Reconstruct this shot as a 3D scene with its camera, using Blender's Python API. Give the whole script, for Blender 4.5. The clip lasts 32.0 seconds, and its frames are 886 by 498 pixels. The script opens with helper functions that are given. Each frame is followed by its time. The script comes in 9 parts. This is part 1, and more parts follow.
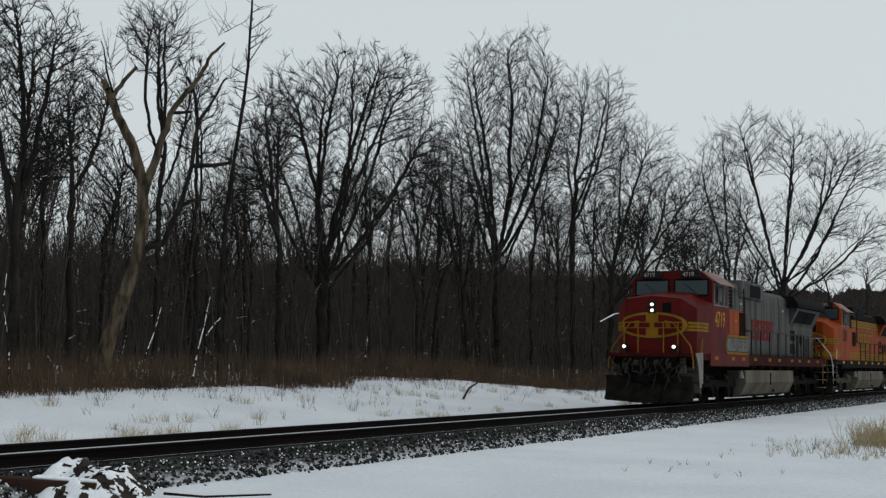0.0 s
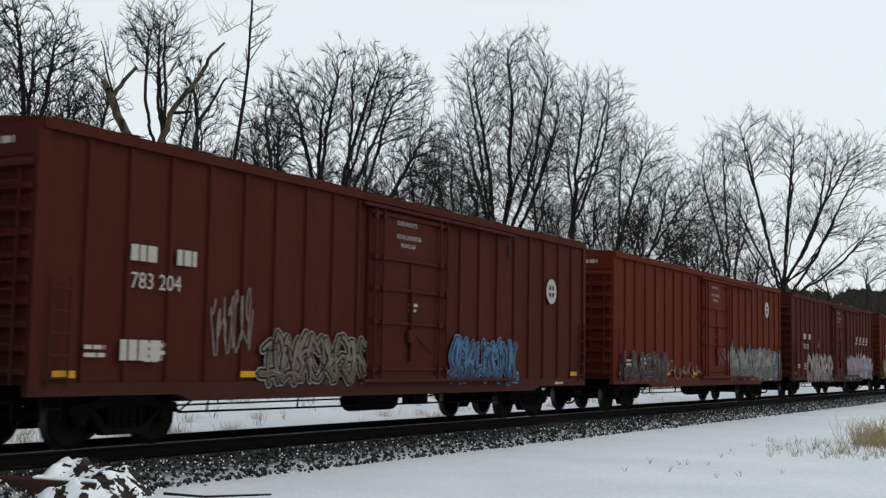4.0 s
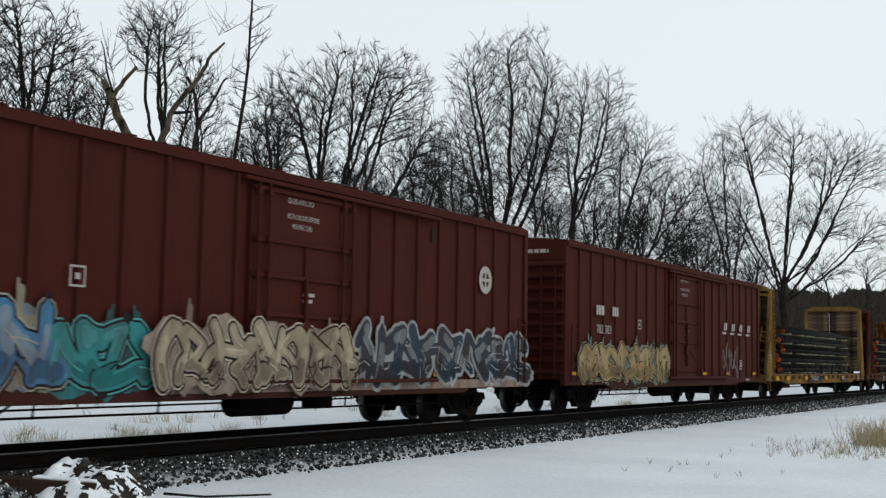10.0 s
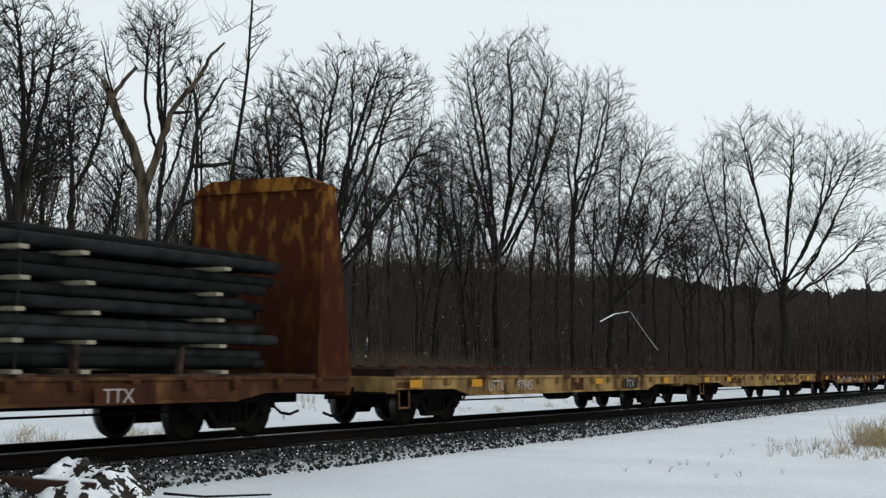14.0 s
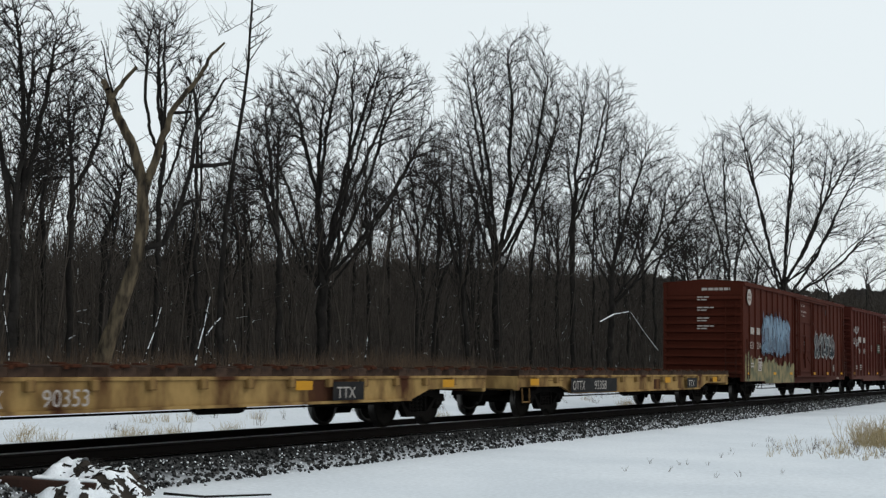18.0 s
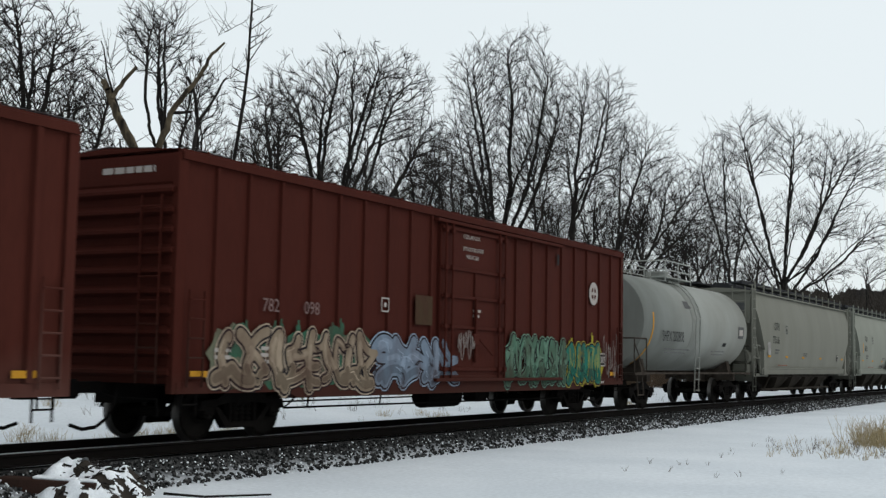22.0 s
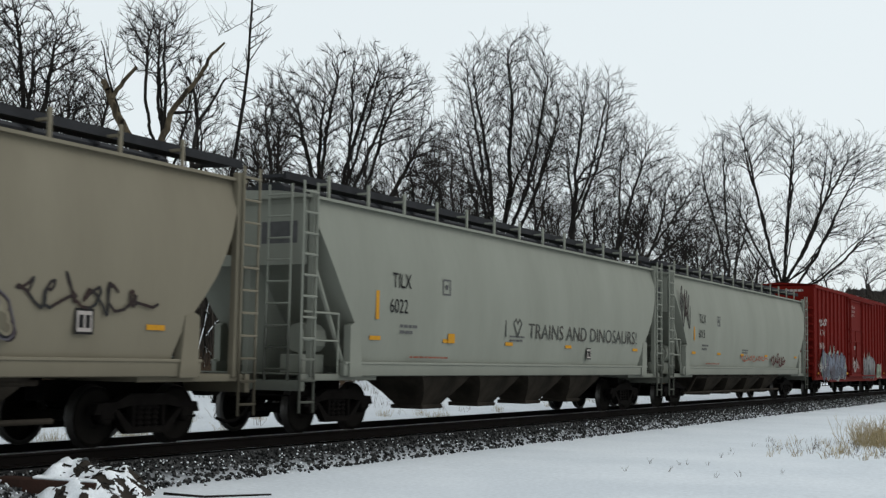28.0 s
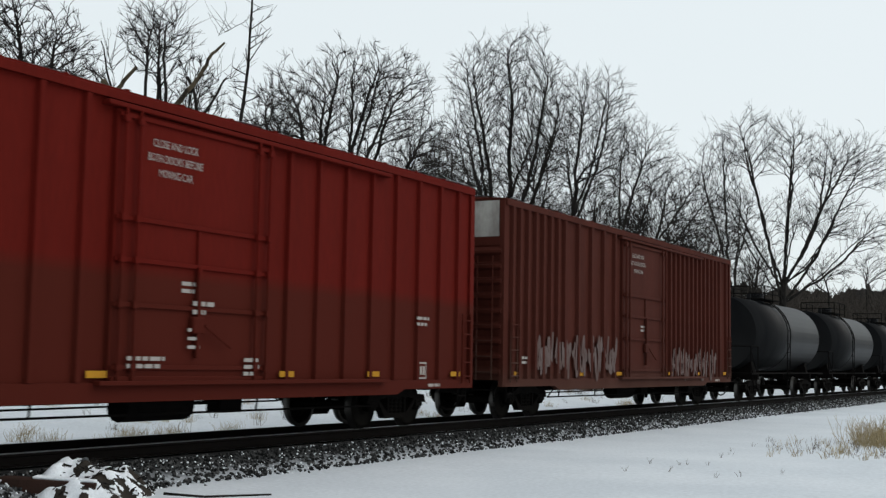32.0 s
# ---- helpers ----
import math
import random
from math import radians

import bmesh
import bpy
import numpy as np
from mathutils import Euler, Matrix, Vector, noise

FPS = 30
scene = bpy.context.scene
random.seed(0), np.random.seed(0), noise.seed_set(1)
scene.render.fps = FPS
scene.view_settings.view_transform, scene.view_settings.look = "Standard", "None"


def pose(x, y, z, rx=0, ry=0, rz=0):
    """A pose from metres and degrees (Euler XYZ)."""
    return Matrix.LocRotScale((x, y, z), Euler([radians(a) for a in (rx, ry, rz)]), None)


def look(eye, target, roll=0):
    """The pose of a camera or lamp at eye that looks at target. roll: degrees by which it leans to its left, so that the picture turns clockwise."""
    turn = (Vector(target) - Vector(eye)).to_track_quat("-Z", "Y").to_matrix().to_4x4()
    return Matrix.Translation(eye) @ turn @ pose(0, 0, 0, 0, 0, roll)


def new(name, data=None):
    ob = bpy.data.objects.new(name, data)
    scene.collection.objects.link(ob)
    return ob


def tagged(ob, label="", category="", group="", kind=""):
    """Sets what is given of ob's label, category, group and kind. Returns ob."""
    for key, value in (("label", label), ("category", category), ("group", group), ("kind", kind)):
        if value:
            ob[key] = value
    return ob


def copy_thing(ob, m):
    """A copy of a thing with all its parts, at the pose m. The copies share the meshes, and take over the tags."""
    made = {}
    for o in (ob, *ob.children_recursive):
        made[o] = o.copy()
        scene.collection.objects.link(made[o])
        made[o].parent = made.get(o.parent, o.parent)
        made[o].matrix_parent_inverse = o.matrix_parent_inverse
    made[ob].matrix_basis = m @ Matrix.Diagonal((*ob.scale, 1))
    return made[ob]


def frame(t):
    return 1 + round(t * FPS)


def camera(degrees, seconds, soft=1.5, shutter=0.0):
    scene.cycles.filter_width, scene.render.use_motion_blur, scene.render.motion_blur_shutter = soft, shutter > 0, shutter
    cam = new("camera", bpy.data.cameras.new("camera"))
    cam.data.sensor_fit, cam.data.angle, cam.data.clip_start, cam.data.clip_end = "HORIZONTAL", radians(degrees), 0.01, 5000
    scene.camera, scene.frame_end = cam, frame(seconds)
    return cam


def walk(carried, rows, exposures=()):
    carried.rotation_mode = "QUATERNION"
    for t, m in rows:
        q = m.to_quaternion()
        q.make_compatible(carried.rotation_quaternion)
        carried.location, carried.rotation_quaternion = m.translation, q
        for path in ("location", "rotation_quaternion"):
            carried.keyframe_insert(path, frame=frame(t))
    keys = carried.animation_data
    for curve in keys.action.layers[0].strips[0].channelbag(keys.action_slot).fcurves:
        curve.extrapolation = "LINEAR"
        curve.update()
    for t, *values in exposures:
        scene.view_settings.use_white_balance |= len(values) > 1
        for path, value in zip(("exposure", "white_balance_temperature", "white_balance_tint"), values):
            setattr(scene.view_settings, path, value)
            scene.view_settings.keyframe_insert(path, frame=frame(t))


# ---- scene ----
# ---- camera: stands still on the near side of the line ----
EYE = (-25.80, -14.24, 1.369)
cam = camera(39.16, 32.0, soft=1.35, shutter=0.10)
VIEW = look(EYE, (0.361, 0.186, 4.057), 1.0)
walk(cam, [(0.0, VIEW), (32.0, VIEW)],
     exposures=[(0.0, -0.28), (1.0, -0.26), (2.0, -0.06), (3.0, 0.10), (6.0, 0.10), (32.0, 0.10)])

# ---- light: an overcast winter sky ----
SUN_UP, SUN_ROUND = radians(38), radians(138)
world = bpy.data.worlds.new("overcast_sky")
scene.world = world
world.use_nodes = True
wn = world.node_tree.nodes
wl = world.node_tree.links
wn.clear()
w_out = wn.new("ShaderNodeOutputWorld")
w_bg = wn.new("ShaderNodeBackground")
w_sky = wn.new("ShaderNodeTexSky")
w_sky.sky_type = "NISHITA"
w_sky.sun_disc = False
w_sky.sun_elevation, w_sky.sun_rotation = SUN_UP, SUN_ROUND
w_sky.air_density, w_sky.dust_density = 1.0, 4.0
w_dim = wn.new("ShaderNodeMixRGB")
w_dim.blend_type = "MULTIPLY"
w_dim.inputs[0].default_value = 1.0
w_dim.inputs[2].default_value = (0.012, 0.012, 0.012, 1)
w_cloud = wn.new("ShaderNodeMixRGB")
w_cloud.blend_type = "ADD"
w_cloud.inputs[0].default_value = 1.0
w_cloud.inputs[2].default_value = (0.71, 0.77, 0.79, 1)
wl.new(w_sky.outputs[0], w_dim.inputs[1])
wl.new(w_dim.outputs[0], w_cloud.inputs[1])
wl.new(w_cloud.outputs[0], w_bg.inputs[0])
w_bg.inputs[1].default_value = 1.0
wl.new(w_bg.outputs[0], w_out.inputs[0])
sun = new("sun", bpy.data.lights.new("sun", "SUN"))
sun.data.energy, sun.data.angle, sun.data.color = 0.6, radians(40), (1.0, 0.97, 0.93)
sun.matrix_world = look((0, 0, 60), (-20, 22, 37))
# ---- materials ----
def mat(name, base, rough=0.6, metal=0.0, dark=None, scale=3.0, amount=0.5, fine=40.0, bump=0.15, bump_scale=30.0, streak=1.0, spread=0.15, spec=0.03, band=None, shift=0.0, vary=0.0, grit=0.2):
    """A painted or natural surface: base colour, blotches towards dark, fine grain, relief. streak stretches the blotches upright."""
    m = bpy.data.materials.new(name)
    m.use_nodes = True
    nt = m.node_tree
    n, l = nt.nodes, nt.links
    b = n["Principled BSDF"]
    b.inputs["Roughness"].default_value = rough
    b.inputs["Metallic"].default_value = metal
    b.inputs["Specular IOR Level"].default_value = spec
    tc = n.new("ShaderNodeTexCoord")
    mp = n.new("ShaderNodeMapping")
    mp.inputs["Scale"].default_value = (1, 1, 1.0 / streak)
    l.new(tc.outputs["Object"], mp.inputs[0])
    big = n.new("ShaderNodeTexNoise")
    big.inputs["Scale"].default_value = scale
    big.inputs["Detail"].default_value = 6
    small = n.new("ShaderNodeTexNoise")
    small.inputs["Scale"].default_value = fine
    small.inputs["Detail"].default_value = 3
    l.new(mp.outputs[0], big.inputs[0])
    l.new(mp.outputs[0], small.inputs[0])
    ramp = n.new("ShaderNodeMapRange")
    ramp.inputs[1].default_value, ramp.inputs[2].default_value = 0.5 + shift - spread, 0.5 + shift + spread
    ramp.inputs[3].default_value, ramp.inputs[4].default_value = 0.0, amount
    l.new(big.outputs[0], ramp.inputs[0])
    mix = n.new("ShaderNodeMixRGB")
    dark = dark or tuple(c * 0.55 for c in base)
    mix.inputs[1].default_value = (*base, 1)
    mix.inputs[2].default_value = (*dark, 1)
    l.new(ramp.outputs[0], mix.inputs[0])
    grain = n.new("ShaderNodeMapRange")
    grain.inputs[3].default_value, grain.inputs[4].default_value = 1 - grit, 1 + grit
    l.new(small.outputs[0], grain.inputs[0])
    mul = n.new("ShaderNodeMixRGB")
    mul.blend_type = "MULTIPLY"
    mul.inputs[0].default_value = 1.0
    l.new(mix.outputs[0], mul.inputs[1])
    l.new(grain.outputs[0], mul.inputs[2])
    last = mul
    if vary:
        # each piece a little lighter or darker than the next
        info = n.new("ShaderNodeObjectInfo")
        own = n.new("ShaderNodeMapRange")
        own.inputs[3].default_value, own.inputs[4].default_value = 1.0 - vary, 1.0 + vary
        l.new(info.outputs["Random"], own.inputs[0])
        tint = n.new("ShaderNodeMixRGB")
        tint.blend_type = "MULTIPLY"
        tint.inputs[0].default_value = 1.0
        l.new(mul.outputs[0], tint.inputs[1])
        l.new(own.outputs[0], tint.inputs[2])
        mul = last = tint
    if band:
        # a second colour, such as road dirt or an older coat, up to a height: (height, softness, colour, cover)
        sep = n.new("ShaderNodeSeparateXYZ")
        l.new(tc.outputs["Object"], sep.inputs[0])
        jig = n.new("ShaderNodeMath")
        jig.operation = "MULTIPLY_ADD"
        jig.inputs[1].default_value = band[1] * 1.6
        l.new(big.outputs[0], jig.inputs[0])
        l.new(sep.outputs[2], jig.inputs[2])
        edge = n.new("ShaderNodeMapRange")
        edge.inputs[1].default_value, edge.inputs[2].default_value = band[0] + band[1] * 1.8, band[0] - band[1] * 0.2
        edge.inputs[3].default_value, edge.inputs[4].default_value = 0.0, band[3]
        l.new(jig.outputs[0], edge.inputs[0])
        coat = n.new("ShaderNodeMixRGB")
        coat.inputs[2].default_value = (*band[2], 1)
        l.new(edge.outputs[0], coat.inputs[0])
        l.new(mul.outputs[0], coat.inputs[1])
        last = coat
    l.new(last.outputs[0], b.inputs["Base Color"])
    if bump:
        bn = n.new("ShaderNodeTexNoise")
        bn.inputs["Scale"].default_value = bump_scale
        bn.inputs["Detail"].default_value = 4
        l.new(tc.outputs["Object"], bn.inputs[0])
        bu = n.new("ShaderNodeBump")
        bu.inputs["Strength"].default_value = bump
        bu.inputs["Distance"].default_value = 0.02
        l.new(bn.outputs[0], bu.inputs["Height"])
        l.new(bu.outputs[0], b.inputs["Normal"])
    return m


def plain(name, base, rough=0.6, metal=0.0):
    return mat(name, base, rough, metal, scale=5, amount=0.25, fine=60, bump=0.05)


SNOW = mat("snow", (0.63, 0.66, 0.69), 0.8, dark=(0.54, 0.575, 0.61), scale=0.35, amount=0.8, fine=14, bump=0.35, bump_scale=5)
SNOW_CAP = mat("snow_dusting", (0.80, 0.83, 0.86), 0.8, dark=(0.68, 0.70, 0.72), scale=9, amount=0.6, bump=0.4)
BALLAST = mat("ballast_bed", (0.062, 0.062, 0.062), 0.95, dark=(0.014, 0.014, 0.014), scale=13, amount=0.8, fine=30, bump=0.9, bump_scale=22, band=(-0.40, 0.12, (0.58, 0.61, 0.64), 0.85))
STEEL = mat("rail_steel", (0.008, 0.0065, 0.006), 0.8, 0.0, dark=(0.004, 0.0035, 0.003), scale=2, fine=50)
RAILTOP = mat("rail_head", (0.30, 0.30, 0.31), 0.35, 0.9, dark=(0.15, 0.14, 0.13), scale=3)
TIE = mat("creosoted_tie", (0.045, 0.038, 0.032), 0.9, dark=(0.02, 0.018, 0.016), scale=5, bump=0.6)
BARK = mat("grey_bark", (0.030, 0.027, 0.0245), 0.95, dark=(0.012, 0.011, 0.010), scale=4, amount=0.9, fine=30, bump=0.7, bump_scale=18, streak=3)
BARK_PALE = mat("pale_dead_bark", (0.135, 0.106, 0.070), 0.95, dark=(0.026, 0.022, 0.018), scale=5, amount=1.0, fine=25, bump=0.7, bump_scale=18, streak=4)
SAPLING = mat("sapling_bark", (0.068, 0.058, 0.049), 0.95, dark=(0.028, 0.024, 0.021), scale=0.8, amount=0.9, fine=20, bump=0)
WOODS = mat("far_woods", (0.054, 0.049, 0.046), 1.0, dark=(0.028, 0.025, 0.023), scale=0.6, amount=1.0, fine=9, bump=0.0, streak=6)
BRUSH = mat("dry_brush", (0.130, 0.090, 0.060), 0.95, dark=(0.035, 0.026, 0.02), scale=1.2, amount=0.9, bump=0)
STRAW = mat("dry_grass", (0.42, 0.34, 0.20), 0.9, dark=(0.26, 0.20, 0.12), scale=3, bump=0)

# rolling stock paint
def car_paint(name, base, band=None, amount=0.45):
    return mat(name, base, 0.75, dark=tuple(c * 0.6 for c in base), scale=1.1, amount=amount, fine=18, bump=0.06, bump_scale=6, streak=5, spread=0.22, spec=0.04, band=band)


GRIME = (0.032, 0.018, 0.014)
MAROON = car_paint("maroon_paint", (0.053, 0.0125, 0.0085), (0.9, 0.35, GRIME, 0.7))
MAROON_WORN = car_paint("worn_maroon_paint", (0.064, 0.0165, 0.0115), (1.0, 0.5, (0.10, 0.055, 0.045), 0.6), 0.7)
REDBROWN = car_paint("red_brown_paint", (0.086, 0.0155, 0.0082), (0.9, 0.35, GRIME, 0.6))
BROWN = car_paint("brown_paint", (0.072, 0.018, 0.0095), (0.9, 0.3, GRIME, 0.7), 0.6)
BRIGHTRED = car_paint("bright_red_paint", (0.122, 0.0095, 0.0068), (0.85, 0.25, (0.08, 0.02, 0.015), 0.6), 0.3)
BANDRED = car_paint("red_paint_over_dirt", (0.106, 0.0085, 0.0055), (2.62, 0.12, (0.060, 0.0115, 0.007), 0.85), 0.4)
RIBBROWN = car_paint("faded_brown_paint", (0.072, 0.019, 0.013), (0.9, 0.5, (0.07, 0.04, 0.03), 0.8), 0.8)
FILTHY = car_paint("dull_maroon_paint", (0.058, 0.0145, 0.0085), (0.9, 0.35, GRIME, 0.6), 0.6)
CREAM_GRIME = mat("cracked_cream_overspray", (0.215, 0.175, 0.095), 0.85, dark=(0.070, 0.082, 0.058), scale=2.6, amount=0.9, fine=14, streak=1.3, spread=0.13, bump=0)
UNDER = mat("underframe_black", (0.0045, 0.0042, 0.004), 0.95, dark=(0.010, 0.008, 0.007), scale=4, amount=0.5)
IRON = mat("cast_iron", (0.008, 0.007, 0.0062), 0.95, 0.0, dark=(0.0035, 0.003, 0.003), scale=6, amount=0.6)
WHEEL = mat("wheel_steel", (0.009, 0.008, 0.007), 0.9, 0.0, dark=(0.005, 0.0045, 0.004), scale=5, amount=0.6)
TREAD = mat("polished_tread", (0.10, 0.095, 0.09), 0.4, 0.9, scale=5, amount=0.3)
WHITE = mat("white_stencil", (0.34, 0.315, 0.29), 0.75, dark=(0.32, 0.28, 0.26), scale=8, amount=0.5, bump=0)
YELLOW_TAPE = mat("yellow_reflector", (0.45, 0.22, 0.02), 0.6, dark=(0.35, 0.17, 0.03), scale=5, amount=0.4, bump=0)
BLACK = mat("black_paint", (0.012, 0.012, 0.013), 0.6, dark=(0.03, 0.028, 0.026), scale=4, amount=0.4)
YELLOW = mat("yellow_freight_paint", (0.200, 0.120, 0.034), 0.75, dark=(0.050, 0.021, 0.010), scale=2.2, amount=0.9, grit=0.3, fine=20, streak=2.5, spread=0.2)
OCHRE = mat("pale_ochre_paint", (0.285, 0.185, 0.072), 0.8, dark=(0.050, 0.020, 0.011), scale=1.6, amount=1.0, fine=15, streak=2.2, spread=0.12, shift=0.04)
SILL_RUST = mat("brown_rusted_sill", (0.050, 0.022, 0.013), 0.9, dark=(0.15, 0.078, 0.028), scale=2.4, amount=0.7, fine=18, streak=1.6, spread=0.1, shift=0.1)
RUST_FALL = mat("ochre_paint_rusting_from_below", (0.20, 0.092, 0.018), 0.85, dark=(0.052, 0.016, 0.007), scale=4.5, amount=1.0, fine=16, grit=0.5, streak=2.2, spread=0.06, shift=-0.07, band=(3.6, 0.9, (0.036, 0.011, 0.006), 0.85))
RUST = mat("rusty_steel", (0.060, 0.022, 0.012), 0.9, dark=(0.03, 0.014, 0.010), scale=2, amount=0.9, streak=2, bump=0.3)
# ---- mesh helpers ----
def mesh_of(name, verts, faces, material, smooth=False):
    me = bpy.data.meshes.new(name)
    me.from_pydata([tuple(v) for v in verts], [], [tuple(f) for f in faces])
    for m in (material if isinstance(material, (list, tuple)) else [material]):
        me.materials.append(m)
    if smooth:
        me.polygons.foreach_set("use_smooth", [True] * len(me.polygons))
    me.update()
    return me


def child(ob, parent, m=None):
    ob.parent = parent
    if m is not None:
        ob.matrix_basis = m
    return ob


def part(name, bm, material, parent, label="", m=None):
    """One mesh object under a thing or a part."""
    if isinstance(bm, bpy.types.Mesh):
        me = bm
    else:
        me = bpy.data.meshes.new(name)
        bm.to_mesh(me)
        bm.free()
        me.materials.append(material)
    ob = new(name, me)
    if label:
        ob["label"] = label
    return child(ob, parent, m)


def box(bm, x0, x1, y0, y1, z0, z1, bevel=0.0):
    r = bmesh.ops.create_cube(bm, size=1.0)
    vs = r["verts"]
    for v in vs:
        v.co = Vector(((x0 + x1) / 2 + v.co.x * (x1 - x0), (y0 + y1) / 2 + v.co.y * (y1 - y0), (z0 + z1) / 2 + v.co.z * (z1 - z0)))
    if bevel:
        es = list({e for v in vs for e in v.link_edges})
        bmesh.ops.bevel(bm, geom=es, offset=bevel, segments=1, affect="EDGES")
    return vs


def rod(bm, a, b, r, n=6, r2=None):
    a, b = Vector(a), Vector(b)
    d = b - a
    res = bmesh.ops.create_cone(bm, cap_ends=True, segments=n, radius1=r, radius2=r if r2 is None else r2, depth=d.length)
    m = Matrix.Translation((a + b) / 2) @ d.to_track_quat("Z", "Y").to_matrix().to_4x4()
    bmesh.ops.transform(bm, matrix=m, verts=res["verts"])


def prism(bm, profile, axis, lo, hi):
    """Extrude a closed 2D profile along an axis: 'x' takes (y, z) pairs, 'y' takes (x, z) pairs."""
    def at(p, k):
        return Vector((k, p[0], p[1])) if axis == "x" else Vector((p[0], k, p[1])) if axis == "y" else Vector((p[0], p[1], k))
    a = [bm.verts.new(at(p, lo)) for p in profile]
    b = [bm.verts.new(at(p, hi)) for p in profile]
    k = len(profile)
    fs = [bm.faces.new((a[i], a[(i + 1) % k], b[(i + 1) % k], b[i])) for i in range(k)]
    fs += [bm.faces.new(a[::-1]), bm.faces.new(b)]
    bmesh.ops.recalc_face_normals(bm, faces=fs)


def tubes(name, segs, sides, material, smooth=True):
    """Tapered tubes along many straight pieces: rows of x, y, z, x, y, z, r, r."""
    s = np.array(segs, dtype=np.float64)
    a, b, ra, rb = s[:, 0:3], s[:, 3:6], s[:, 6], s[:, 7]
    d = b - a
    d /= np.maximum(np.linalg.norm(d, axis=1, keepdims=True), 1e-9)
    a = a - d * ra[:, None] * 0.3
    ref = np.where(np.abs(d[:, 2:3]) < 0.9, np.array([[0, 0, 1.0]]), np.array([[1.0, 0, 0]]))
    u = np.cross(d, ref)
    u /= np.linalg.norm(u, axis=1, keepdims=True)
    w = np.cross(d, u)
    k = len(s)
    ang = np.arange(sides) * 2 * np.pi / sides
    ring = np.cos(ang)[None, :, None] * u[:, None, :] + np.sin(ang)[None, :, None] * w[:, None, :]
    va = a[:, None, :] + ring * ra[:, None, None]
    vb = b[:, None, :] + ring * rb[:, None, None]
    verts = np.concatenate([va, vb], axis=1).reshape(-1, 3)
    i = np.arange(sides)
    j = (i + 1) % sides
    quad = np.stack([i, j, j + sides, i + sides], axis=1)
    faces = (quad[None] + (np.arange(k) * 2 * sides)[:, None, None]).reshape(-1, 4)
    me = bpy.data.meshes.new(name)
    me.vertices.add(len(verts))
    me.vertices.foreach_set("co", verts.astype(np.float32).ravel())
    me.loops.add(faces.size)
    me.loops.foreach_set("vertex_index", faces.astype(np.int32).ravel())
    me.polygons.add(len(faces))
    me.polygons.foreach_set("loop_start", np.arange(0, faces.size, 4, dtype=np.int32))
    if smooth:
        me.polygons.foreach_set("use_smooth", np.ones(len(faces), dtype=bool))
    me.materials.append(material)
    me.update(calc_edges=True)
    me.validate()
    return me


# ---- ground ----
def smooth_step(a, b, x):
    t = min(1.0, max(0.0, (x - a) / (b - a)))
    return t * t * (3 - 2 * t)


def edge_height(x):
    """Height of the ground where the woods begin."""
    return 0.28 + 0.28 * math.exp(-((x - 23.0) / 5.0) ** 2) - 0.45 * smooth_step(26, 42, x)


def ground_height(x, y):
    bump = 0.05 * noise.noise(Vector((x * 0.25, y * 0.25, 0.3))) + 0.02 * noise.noise(Vector((x * 1.1, y * 1.1, 4.0)))
    if abs(y) < 2.3:
        return -0.50
    if y < 0:
        return -0.47 + bump * smooth_step(2.3, 4, -y) * 0.8
    rise = smooth_step(4.5, 14.0, y)
    z = -0.50 + rise * (edge_height(x) + 0.50) + bump * (0.4 + 2.0 * rise)
    lump = 0.07 * abs(noise.noise(Vector((x * 0.9, y * 0.9, 8.0)))) + 0.03 * noise.noise(Vector((x * 1.7, y * 1.7, 2.0)))
    return z + 0.6 * smooth_step(20, 70, y) + lump * smooth_step(4.0, 6.0, y)


def spaced(lo, hi, fine_lo, fine_hi, step):
    out = [fine_lo + i * step for i in range(int((fine_hi - fine_lo) / step) + 1)]
    d, v = step, out[-1]
    while v < hi:
        d *= 1.3
        v += d
        out.append(v)
    d, v = step, out[0]
    while v > lo:
        d *= 1.3
        v -= d
        out.insert(0, v)
    return out


def make_ground():
    xs = spaced(-2500, 4000, -30, 75, 0.45)
    ys = spaced(-2500, 4000, -14, 24, 0.38)
    verts = [(x, y, ground_height(x, y)) for y in ys for x in xs]
    k = len(xs)
    faces = [(j * k + i, j * k + i + 1, (j + 1) * k + i + 1, (j + 1) * k + i) for j in range(len(ys) - 1) for i in range(k - 1)]
    tagged(new("ground", mesh_of("ground", verts, faces, SNOW, True)), "snow-covered ground beside the railway line", "ground", kind="structure")


make_ground()


